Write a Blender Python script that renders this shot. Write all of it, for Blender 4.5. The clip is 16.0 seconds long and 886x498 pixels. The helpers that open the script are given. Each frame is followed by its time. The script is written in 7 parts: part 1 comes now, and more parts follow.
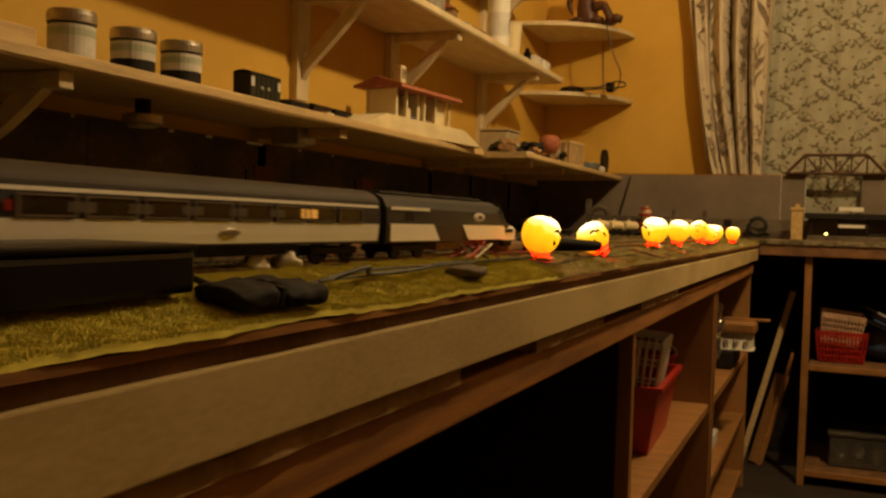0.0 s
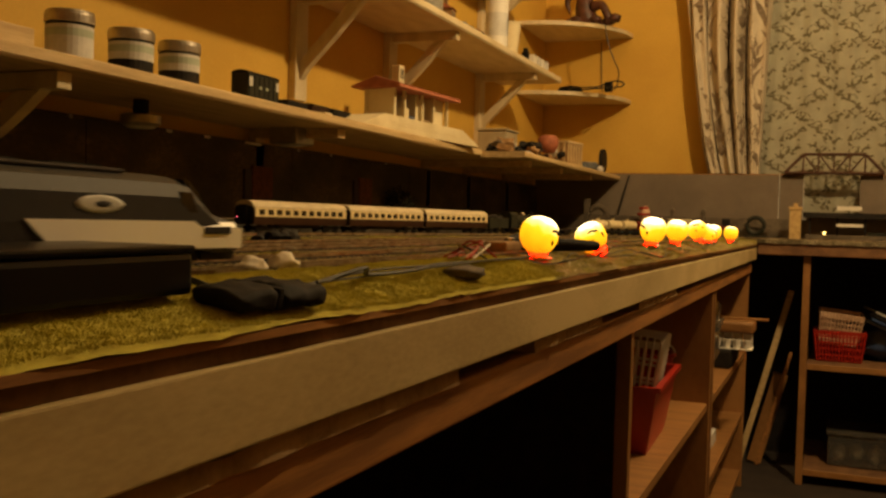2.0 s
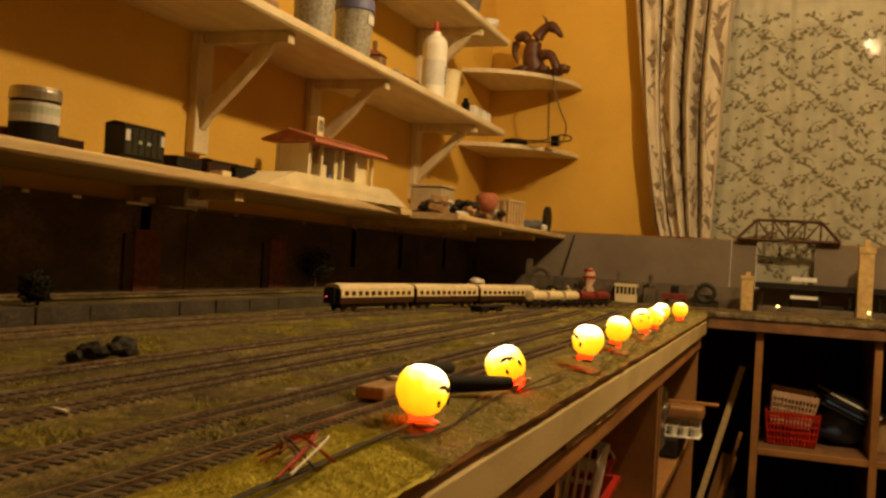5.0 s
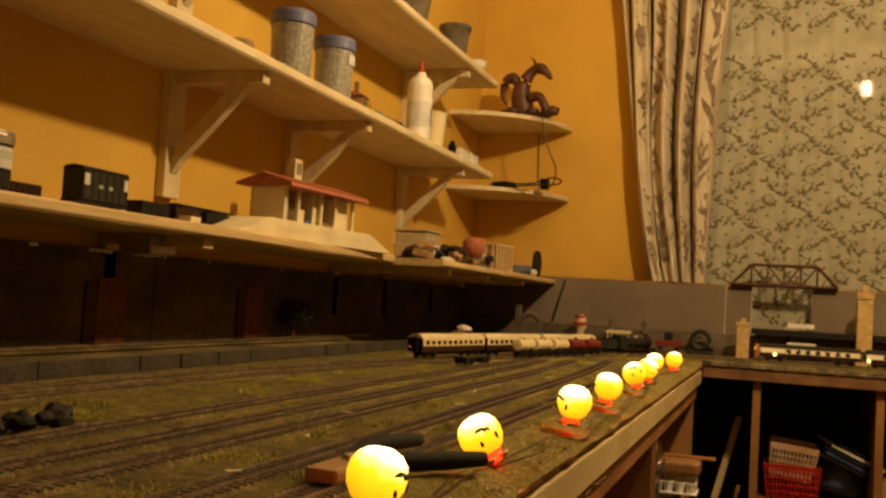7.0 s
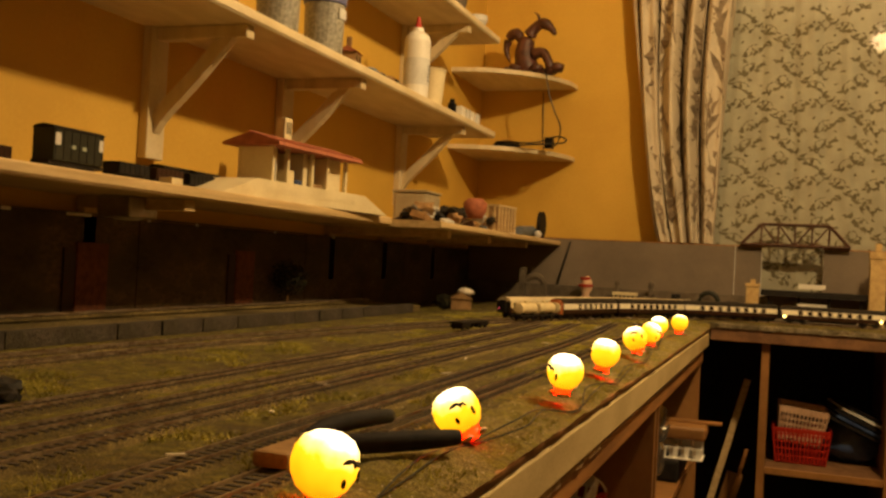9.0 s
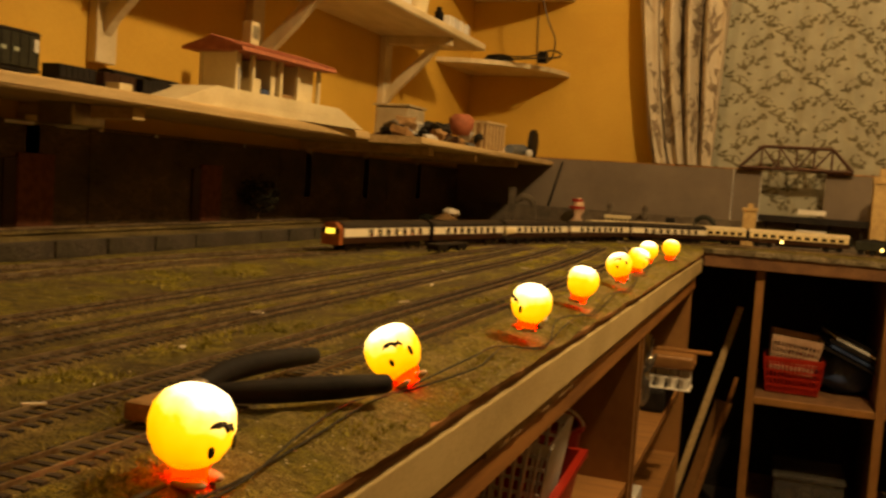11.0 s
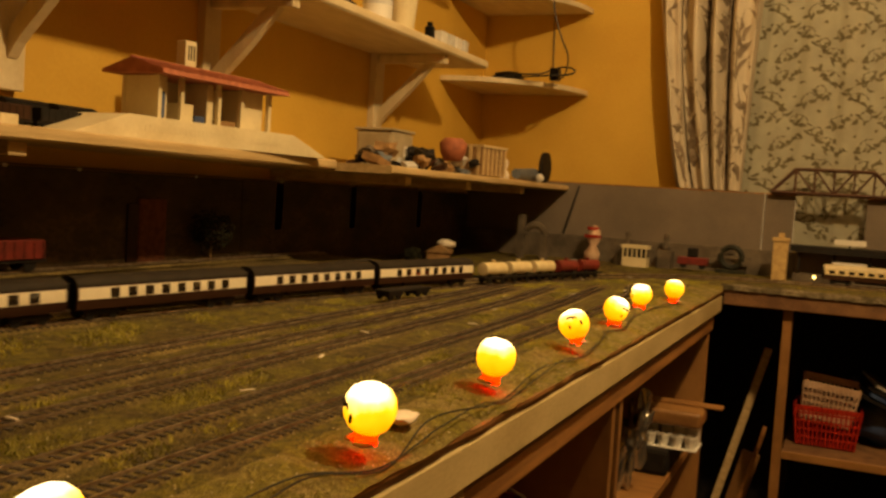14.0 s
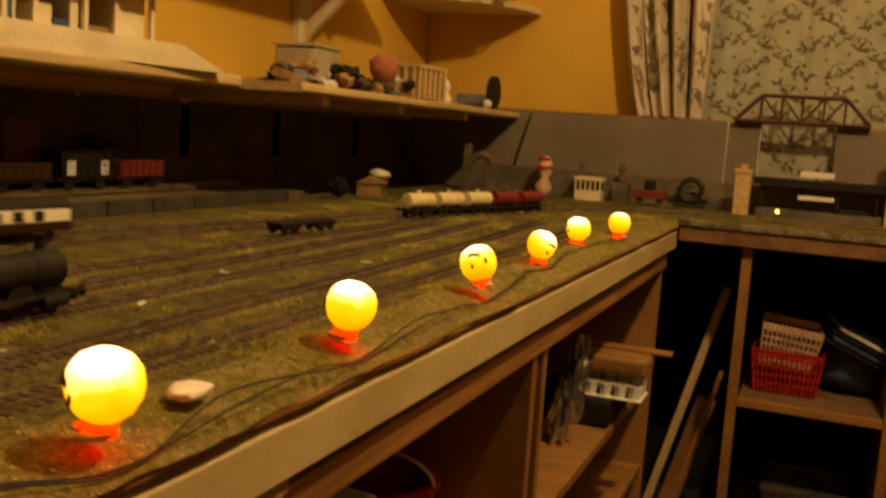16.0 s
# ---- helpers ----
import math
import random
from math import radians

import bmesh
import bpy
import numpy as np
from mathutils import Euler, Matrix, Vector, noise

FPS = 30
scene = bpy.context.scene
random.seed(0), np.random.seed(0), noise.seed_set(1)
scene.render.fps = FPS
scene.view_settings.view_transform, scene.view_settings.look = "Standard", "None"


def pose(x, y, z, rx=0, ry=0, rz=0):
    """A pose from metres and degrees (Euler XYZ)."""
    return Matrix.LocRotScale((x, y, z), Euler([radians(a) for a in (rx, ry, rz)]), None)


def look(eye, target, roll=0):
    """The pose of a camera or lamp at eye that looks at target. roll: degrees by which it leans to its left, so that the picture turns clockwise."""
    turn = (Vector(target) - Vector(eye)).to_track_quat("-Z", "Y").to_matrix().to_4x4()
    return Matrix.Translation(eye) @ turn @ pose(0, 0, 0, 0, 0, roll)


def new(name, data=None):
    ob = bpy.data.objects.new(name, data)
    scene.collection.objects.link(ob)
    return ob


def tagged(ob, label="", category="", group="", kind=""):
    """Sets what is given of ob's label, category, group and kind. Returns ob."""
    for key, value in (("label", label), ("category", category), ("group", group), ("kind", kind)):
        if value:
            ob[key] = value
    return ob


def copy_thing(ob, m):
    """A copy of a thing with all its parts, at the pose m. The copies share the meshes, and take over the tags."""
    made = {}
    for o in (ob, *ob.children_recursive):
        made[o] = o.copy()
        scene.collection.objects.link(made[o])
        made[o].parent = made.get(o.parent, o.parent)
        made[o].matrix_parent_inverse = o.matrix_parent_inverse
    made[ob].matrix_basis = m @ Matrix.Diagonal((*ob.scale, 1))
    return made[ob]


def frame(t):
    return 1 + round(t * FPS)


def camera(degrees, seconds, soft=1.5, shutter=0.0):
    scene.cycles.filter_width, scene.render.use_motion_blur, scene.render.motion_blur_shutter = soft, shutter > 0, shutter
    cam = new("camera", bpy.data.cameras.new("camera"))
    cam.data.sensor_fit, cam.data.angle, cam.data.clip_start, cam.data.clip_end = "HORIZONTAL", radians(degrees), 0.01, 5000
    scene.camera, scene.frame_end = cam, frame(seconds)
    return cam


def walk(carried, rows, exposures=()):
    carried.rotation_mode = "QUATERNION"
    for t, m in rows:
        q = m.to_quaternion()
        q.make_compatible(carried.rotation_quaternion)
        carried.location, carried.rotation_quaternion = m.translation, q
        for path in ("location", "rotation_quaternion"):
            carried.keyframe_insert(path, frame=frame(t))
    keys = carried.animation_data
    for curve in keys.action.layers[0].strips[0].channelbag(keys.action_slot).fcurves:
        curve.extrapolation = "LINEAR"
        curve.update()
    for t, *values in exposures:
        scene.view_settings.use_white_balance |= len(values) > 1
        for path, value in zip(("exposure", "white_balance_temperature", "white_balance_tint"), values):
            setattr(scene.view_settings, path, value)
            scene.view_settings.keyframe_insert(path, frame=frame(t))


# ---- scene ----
cam = camera(50.0, 16.0, soft=2.6, shutter=0.5)
PATH = [
    (0, (0.0026, -0.1588, 0.7627), (-0.5211, 1.1171, 0.7208), 1.75),
    (0.5, (0.0029, -0.1586, 0.7631), (-0.5192, 1.1181, 0.7162), 1.73),
    (1, (0.0034, -0.1587, 0.7630), (-0.5123, 1.1206, 0.7180), 2.17),
    (1.5, (0.0030, -0.1583, 0.7630), (-0.5157, 1.1197, 0.7224), 1.67),
    (2, (0.0032, -0.1591, 0.7634), (-0.5187, 1.1177, 0.7209), 1.68),
    (2.5, (-0.0037, -0.1628, 0.7685), (-0.5774, 1.0919, 0.7359), 3.05),
    (3, (-0.0157, -0.1332, 0.7990), (-0.5945, 1.1196, 0.7980), 3.07),
    (3.5, (-0.0204, -0.0766, 0.8128), (-0.5658, 1.1911, 0.8078), 3.43),
    (4, (-0.0275, -0.0000, 0.8274), (-0.5370, 1.2824, 0.8299), 4.24),
    (4.5, (-0.0264, 0.0408, 0.8378), (-0.5048, 1.3351, 0.8474), 4.23),
    (4.7, (-0.0253, 0.0571, 0.8393), (-0.4921, 1.3557, 0.8491), 3.72),
    (6.8, (-0.0327, 0.1685, 0.8564), (-0.4739, 1.4747, 0.9177), 3.62),
    (7, (-0.0342, 0.1663, 0.8563), (-0.4876, 1.4678, 0.9290), 3.41),
    (7.5, (-0.0331, 0.1747, 0.8530), (-0.4787, 1.4796, 0.9088), 3.98),
    (8, (-0.0368, 0.1917, 0.8564), (-0.4779, 1.4991, 0.8804), 3.66),
    (8.2, (-0.0353, 0.2013, 0.8574), (-0.4801, 1.5076, 0.8790), 3.62),
    (10.3, (-0.0159, 0.3069, 0.8605), (-0.5245, 1.5884, 0.8018), 2.56),
    (10.5, (-0.0145, 0.3217, 0.8604), (-0.5240, 1.6016, 0.7794), 2.99),
    (11, (-0.0253, 0.3511, 0.8589), (-0.4836, 1.6490, 0.7599), 3.90),
    (11.5, (-0.0309, 0.3605, 0.8577), (-0.4110, 1.6842, 0.7706), 5.22),
    (12, (-0.0166, 0.3952, 0.8612), (-0.4034, 1.7175, 0.7822), 5.19),
    (12.5, (-0.0034, 0.4448, 0.8654), (-0.4579, 1.7458, 0.7938), 4.91),
    (13, (0.0135, 0.5047, 0.8731), (-0.4826, 1.7892, 0.7831), 4.56),
    (13.5, (0.0309, 0.5618, 0.8912), (-0.4703, 1.8455, 0.8189), 3.65),
    (14, (0.0573, 0.6026, 0.9024), (-0.4864, 1.8682, 0.8198), 3.69),
    (14.5, (0.0751, 0.6526, 0.9189), (-0.5168, 1.8976, 0.8564), 3.08),
    (15, (0.1017, 0.7046, 0.9108), (-0.4635, 1.9599, 0.8161), 3.02),
    (15.5, (0.0907, 0.7550, 0.9058), (-0.4511, 2.0192, 0.7938), 3.16),
    (16, (0.0705, 0.8149, 0.8837), (-0.4321, 2.0888, 0.7127), 3.96),
]
EXPOSURES = [(0, -0.22, 6500, 10), (0.5, -0.12, 6500, 10), (2.2, -0.04, 6500, 10), (3.5, 0.14, 6500, 10), (8.2, 0.08, 6500, 10), (10.3, 0.06, 7000, 11), (12.5, -0.16, 7300, 12), (13.5, -0.04, 7000, 12), (16, -0.12, 7200, 12)]
walk(cam, [(t, look(eye, target, roll)) for t, eye, target, roll in PATH], EXPOSURES)

# ---- world and light ----
world = bpy.data.worlds.new("world")
scene.world = world
world.use_nodes = True
world.node_tree.nodes["Background"].inputs[0].default_value = (0.010, 0.009, 0.012, 1)
world.node_tree.nodes["Background"].inputs[1].default_value = 0.3
scene.view_settings.exposure = 0.0

LAMP = (0.364, 1.77, 2.130)
bulb_light = bpy.data.lights.new("ceiling_bulb_light", "POINT")
bulb_light.energy, bulb_light.color, bulb_light.shadow_soft_size = 84.0, (1.0, 0.665, 0.30), 0.04
bulb_ob = new("ceiling_bulb_light", bulb_light)
bulb_ob.location = (LAMP[0], LAMP[1], LAMP[2] - 0.09)


# ---- materials ----
def material(name, col, col2=None, rough=0.6, metal=0.0, scale=30.0, bump=0.15, detail=6.0, fine=None, emit=None, strength=0.0, contrast=(0.35, 0.65), rnd=0.0, stretch=None, dist=0.001):
    m = bpy.data.materials.new(name)
    m.use_nodes = True
    nt = m.node_tree
    b = nt.nodes["Principled BSDF"]
    b.inputs["Roughness"].default_value, b.inputs["Metallic"].default_value = rough, metal
    col2 = col2 or tuple(c * 0.7 for c in col)
    tc = nt.nodes.new("ShaderNodeTexCoord")
    mp = nt.nodes.new("ShaderNodeMapping")
    nt.links.new(tc.outputs["Object"], mp.inputs[0])
    if stretch:
        mp.inputs["Scale"].default_value = stretch
    n1 = nt.nodes.new("ShaderNodeTexNoise")
    n1.inputs["Scale"].default_value, n1.inputs["Detail"].default_value = scale, detail
    nt.links.new(mp.outputs[0], n1.inputs["Vector"])
    n2 = nt.nodes.new("ShaderNodeTexNoise")
    n2.inputs["Scale"].default_value, n2.inputs["Detail"].default_value = fine or scale * 7, 4
    nt.links.new(mp.outputs[0], n2.inputs["Vector"])
    add = nt.nodes.new("ShaderNodeMath")
    add.operation = "MULTIPLY_ADD"
    add.inputs[1].default_value = 0.35
    nt.links.new(n2.outputs["Fac"], add.inputs[0])
    nt.links.new(n1.outputs["Fac"], add.inputs[2])
    sub = nt.nodes.new("ShaderNodeMath")
    sub.operation = "SUBTRACT"
    sub.inputs[1].default_value = 0.175
    nt.links.new(add.outputs[0], sub.inputs[0])
    r = nt.nodes.new("ShaderNodeValToRGB")
    r.color_ramp.elements[0].position, r.color_ramp.elements[1].position = contrast
    r.color_ramp.elements[0].color, r.color_ramp.elements[1].color = (*col2, 1), (*col, 1)
    nt.links.new(sub.outputs[0], r.inputs[0])
    out = r.outputs[0]
    if rnd:
        oi = nt.nodes.new("ShaderNodeObjectInfo")
        hs = nt.nodes.new("ShaderNodeHueSaturation")
        mr = nt.nodes.new("ShaderNodeMapRange")
        mr.inputs["To Min"].default_value, mr.inputs["To Max"].default_value = 1 - rnd, 1 + rnd
        nt.links.new(oi.outputs["Random"], mr.inputs[0])
        nt.links.new(mr.outputs[0], hs.inputs["Value"])
        nt.links.new(out, hs.inputs["Color"])
        out = hs.outputs[0]
    nt.links.new(out, b.inputs["Base Color"])
    if bump:
        bp = nt.nodes.new("ShaderNodeBump")
        bp.inputs["Strength"].default_value, bp.inputs["Distance"].default_value = bump, dist
        nt.links.new(sub.outputs[0], bp.inputs["Height"])
        nt.links.new(bp.outputs[0], b.inputs["Normal"])
    if emit:
        b.inputs["Emission Color"].default_value = (*emit, 1)
        b.inputs["Emission Strength"].default_value = strength
    return m


M = dict(
    wall=material("orange_wall_paint", (0.66, 0.415, 0.064), (0.59, 0.355, 0.050), rough=0.75, scale=5, fine=160, bump=0.12),
    ceiling=material("ceiling_paint", (0.75, 0.72, 0.65), (0.68, 0.65, 0.58), scale=4, fine=120, rough=0.8),
    floor=material("dark_carpet", (0.028, 0.018, 0.012), (0.015, 0.010, 0.007), scale=14, fine=400, rough=0.95, bump=0.5),
    shelf=material("cream_painted_shelf", (0.70, 0.60, 0.40), (0.58, 0.48, 0.29), scale=9, fine=150, rough=0.5, bump=0.1, stretch=(4, 1, 1)),
    ply=material("raw_plywood", (0.60, 0.45, 0.23), (0.44, 0.31, 0.14), scale=12, fine=120, stretch=(6, 0.6, 10), rough=0.65, bump=0.2),
    pale=material("pale_fibreboard", (0.56, 0.44, 0.21), (0.41, 0.31, 0.135), scale=11, fine=260, rough=0.7, bump=0.35, stretch=(1, 0.5, 1.6)),
    beam=material("brown_timber", (0.42, 0.195, 0.055), (0.21, 0.090, 0.026), scale=10, fine=90, stretch=(8, 0.5, 8), rough=0.55, bump=0.2),
    panelwood=material("brown_panel_wood", (0.31, 0.152, 0.046), (0.21, 0.098, 0.028), scale=8, fine=80, stretch=(1, 6, 0.7), rough=0.5, bump=0.12),
    hard=material("brown_hardboard", (0.20, 0.10, 0.04), (0.11, 0.05, 0.02), scale=25, fine=200, rough=0.8, bump=0.4),
    card=material("torn_cardboard", (0.40, 0.26, 0.12), (0.25, 0.15, 0.06), scale=40, fine=300, rough=0.9, bump=0.6),
    ground=material("scenic_scatter", (0.195, 0.165, 0.036), (0.036, 0.031, 0.008), scale=75, fine=640, rough=0.95, bump=0.9, contrast=(0.39, 0.63), dist=0.003),
    ballast=material("ballast", (0.165, 0.130, 0.040), (0.050, 0.040, 0.014), scale=60, fine=600, rough=0.95, bump=1.0, dist=0.002),
    verge=material("sandy_verge_scatter", (0.36, 0.29, 0.085), (0.095, 0.088, 0.020), scale=44, fine=800, rough=0.95, bump=0.7, contrast=(0.36, 0.68), dist=0.003),
    mat=material("static_grass_mat", (0.60, 0.53, 0.085), (0.46, 0.41, 0.064), scale=60, fine=1100, rough=0.95, bump=0.2, contrast=(0.3, 0.7), dist=0.003),
    tuft=material("grass_tuft", (0.480, 0.420, 0.060), (0.200, 0.180, 0.028), scale=20, rough=0.9, bump=0),
    sleeper=material("sleeper_plastic", (0.042, 0.027, 0.017), (0.020, 0.013, 0.008), scale=80, rough=0.8, bump=0.2, rnd=0.25),
    rail=material("nickel_rail", (0.60, 0.50, 0.36), (0.24, 0.16, 0.09), scale=60, rough=0.30, metal=0.8, bump=0.1),
    stone=material("grey_stone_edging", (0.150, 0.118, 0.082), (0.070, 0.055, 0.038), scale=22, fine=260, rough=0.85, bump=0.5),
    grey=material("grey_slate_card", (0.195, 0.155, 0.115), (0.145, 0.115, 0.085), scale=7, fine=300, rough=0.75, bump=0.2),
    black=material("black_plastic", (0.006, 0.006, 0.0065), (0.003, 0.003, 0.0035), rough=0.28, scale=30, bump=0.03),
    rubber=material("dark_rubber", (0.017, 0.014, 0.012), (0.006, 0.005, 0.005), rough=0.8, scale=40, bump=0.3),
    cable=material("dark_green_cable", (0.016, 0.015, 0.009), (0.008, 0.008, 0.005), rough=0.5, scale=60, bump=0.0),
    # also paints the deep shade under the boards
    dark=material("dark_underframe_and_shade", (0.018, 0.014, 0.011), (0.008, 0.007, 0.006), rough=0.65, scale=60, bump=0.2),
    steel=material("brushed_lid", (0.50, 0.47, 0.42), (0.36, 0.33, 0.28), metal=0.85, rough=0.35, scale=40, bump=0.05),
    label=material("paper_label", (0.62, 0.62, 0.60), (0.50, 0.50, 0.48), rough=0.6, scale=30, bump=0.05),
    labelgreen=material("green_label", (0.40, 0.46, 0.38), (0.33, 0.38, 0.31), rough=0.6, scale=40, bump=0.0),
    white=material("white_plastic", (0.78, 0.76, 0.70), (0.68, 0.66, 0.60), rough=0.4, scale=12, bump=0.03),
    cream=material("cream_card", (0.74, 0.65, 0.42), (0.62, 0.53, 0.32), rough=0.65, scale=14, fine=200, bump=0.15),
    redroof=material("terracotta_roof", (0.42, 0.135, 0.065), (0.28, 0.085, 0.040), rough=0.75, scale=60, bump=0.4),
    red=material("red_plastic", (0.42, 0.025, 0.012), (0.33, 0.018, 0.009), rough=0.35, scale=15, bump=0.02),
    bluelid=material("blue_lid", (0.13, 0.14, 0.30), (0.09, 0.10, 0.22), rough=0.45, scale=20, bump=0.03),
    jarfill=material("grey_scatter_in_jar", (0.36, 0.35, 0.30), (0.20, 0.19, 0.16), rough=0.35, scale=140, bump=0.4),
    blue=material("blue_cover", (0.06, 0.10, 0.22), (0.03, 0.05, 0.13), rough=0.35, scale=12, bump=0.05),
    brownmodel=material("brown_model_wood", (0.34, 0.20, 0.08), (0.20, 0.11, 0.04), rough=0.7, scale=50, bump=0.3),
    rustred=material("maroon_wagon", (0.20, 0.022, 0.016), (0.12, 0.014, 0.010), rough=0.5, scale=60, bump=0.1),
    tank=material("cream_tank", (0.72, 0.62, 0.38), (0.60, 0.50, 0.28), rough=0.45, scale=40, bump=0.05),
    tower=material("ochre_stone_tower", (0.56, 0.40, 0.17), (0.42, 0.28, 0.11), rough=0.8, scale=60, fine=300, bump=0.4),
    girder=material("brown_girder", (0.10, 0.045, 0.025), (0.06, 0.025, 0.015), rough=0.6, scale=50, bump=0.15),
    brick=material("dull_red_brick", (0.17, 0.054, 0.022), (0.095, 0.030, 0.013), rough=0.85, scale=90, bump=0.4),
    foliage=material("dark_foliage", (0.030, 0.030, 0.014), (0.012, 0.012, 0.006), rough=0.95, scale=60, bump=0.3),
    skin=material("chalk", (0.80, 0.74, 0.62), (0.66, 0.58, 0.46), rough=0.8, scale=40, bump=0.3),
    copper=material("dragon_bronze", (0.10, 0.035, 0.022), (0.05, 0.018, 0.012), rough=0.45, scale=50, bump=0.3),
    bluegrey=material("blue_grey_resin", (0.16, 0.19, 0.23), (0.09, 0.11, 0.14), rough=0.5, scale=50, bump=0.3),
    brass=material("warm_beige_plastic", (0.66, 0.46, 0.32), (0.52, 0.34, 0.22), rough=0.6, scale=40, bump=0.1),
    gwrcream=material("coach_cream", (0.72, 0.60, 0.33), (0.62, 0.50, 0.26), rough=0.4, scale=30, bump=0.02),
    gwrbrown=material("coach_chocolate", (0.045, 0.020, 0.010), (0.03, 0.012, 0.007), rough=0.4, scale=30, bump=0.02),
    gwrroof=material("coach_pale_roof", (0.62, 0.53, 0.34), (0.48, 0.40, 0.25), rough=0.6, scale=30, bump=0.05),
    pullcream=material("pullman_cream", (0.80, 0.74, 0.58), (0.70, 0.64, 0.48), rough=0.4, scale=30, bump=0.02),
    pullbrown=material("pullman_umber", (0.040, 0.017, 0.009), (0.026, 0.010, 0.006), rough=0.4, scale=30, bump=0.02),
    pullroof=material("pullman_dark_roof", (0.024, 0.018, 0.011), (0.014, 0.010, 0.007), rough=0.7, scale=30, bump=0.05),
    orange=material("pullman_orange_end", (0.42, 0.13, 0.03), (0.33, 0.09, 0.02), rough=0.5, scale=30, bump=0.02),
    icwhite=material("intercity_white_band", (0.93, 0.91, 0.84), (0.88, 0.85, 0.77), rough=0.4, scale=25, bump=0.02),
    icdark=material("intercity_charcoal", (0.030, 0.027, 0.025), (0.020, 0.018, 0.017), rough=0.55, scale=25, bump=0.02),
    icroof=material("intercity_roof", (0.060, 0.047, 0.038), (0.04, 0.031, 0.025), rough=0.7, scale=20, bump=0.04),
    glass=material("dark_coach_glass", (0.030, 0.022, 0.014), (0.018, 0.013, 0.009), rough=0.12, scale=60, bump=0.0),
    glow_y=material("yellow_headcode", (0.8, 0.6, 0.1), rough=0.5, bump=0, emit=(1.0, 0.72, 0.06), strength=2.2),
    glow_r=material("red_tail_lamp", (0.6, 0.02, 0.04), rough=0.5, bump=0, emit=(1.0, 0.10, 0.16), strength=3.0),
    glow_w=material("warm_lamp", (0.8, 0.7, 0.4), rough=0.5, bump=0, emit=(1.0, 0.68, 0.18), strength=5.0),
    # glows in place of an egg light's reflection on coach glass
    amber=material("amber_reflection", (0.3, 0.12, 0.03), rough=0.4, bump=0, emit=(1.0, 0.42, 0.06), strength=0.55, scale=90),
    bulbglow=material("bulb_glass", (0.9, 0.8, 0.6), rough=0.3, bump=0, emit=(1.0, 0.70, 0.36), strength=30.0),
    feet=material("red_egg_feet", (0.60, 0.05, 0.02), rough=0.4, bump=0, emit=(1.0, 0.006, 0.0006), strength=18.0),
    mark=material("black_paint_mark", (0.03, 0.012, 0.004), rough=0.6, bump=0, scale=80),
    silver=material("silver_foil", (0.62, 0.60, 0.55), (0.40, 0.38, 0.34), metal=0.9, rough=0.22, scale=60, bump=0.6),
    teal=material("pale_blue_model", (0.25, 0.36, 0.42), (0.16, 0.24, 0.29), rough=0.5, scale=40, bump=0.05),
    green=material("dark_green_model", (0.030, 0.031, 0.020), (0.016, 0.017, 0.011), rough=0.5, scale=40, bump=0.05),
)


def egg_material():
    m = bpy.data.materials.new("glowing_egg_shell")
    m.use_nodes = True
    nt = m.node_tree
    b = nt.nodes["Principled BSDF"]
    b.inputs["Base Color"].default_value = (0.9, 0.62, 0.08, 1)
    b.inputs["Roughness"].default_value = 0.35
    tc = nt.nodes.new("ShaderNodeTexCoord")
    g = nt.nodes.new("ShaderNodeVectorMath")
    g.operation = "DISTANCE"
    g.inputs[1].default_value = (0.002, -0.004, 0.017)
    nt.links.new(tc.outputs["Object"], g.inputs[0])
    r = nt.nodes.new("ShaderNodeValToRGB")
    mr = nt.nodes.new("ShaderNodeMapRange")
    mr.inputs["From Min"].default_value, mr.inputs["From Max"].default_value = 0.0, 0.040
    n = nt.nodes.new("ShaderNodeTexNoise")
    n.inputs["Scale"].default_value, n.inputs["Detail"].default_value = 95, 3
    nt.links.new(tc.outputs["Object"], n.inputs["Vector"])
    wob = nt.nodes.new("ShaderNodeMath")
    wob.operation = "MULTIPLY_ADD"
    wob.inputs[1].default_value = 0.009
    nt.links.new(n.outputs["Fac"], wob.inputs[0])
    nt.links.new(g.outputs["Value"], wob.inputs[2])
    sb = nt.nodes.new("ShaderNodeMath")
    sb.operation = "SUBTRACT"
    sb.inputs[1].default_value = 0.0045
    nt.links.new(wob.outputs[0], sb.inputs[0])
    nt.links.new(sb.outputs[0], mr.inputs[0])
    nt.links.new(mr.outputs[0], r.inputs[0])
    # Emission ramp paints the unmodelled inner bulb's hot spot, fading to red below.
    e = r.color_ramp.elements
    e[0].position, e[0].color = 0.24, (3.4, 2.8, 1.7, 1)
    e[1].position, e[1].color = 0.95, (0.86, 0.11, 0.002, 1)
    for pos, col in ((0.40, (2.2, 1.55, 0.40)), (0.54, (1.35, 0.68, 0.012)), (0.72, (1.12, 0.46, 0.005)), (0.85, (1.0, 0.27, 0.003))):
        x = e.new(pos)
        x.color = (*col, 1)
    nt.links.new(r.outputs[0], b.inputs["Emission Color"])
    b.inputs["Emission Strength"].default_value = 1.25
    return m


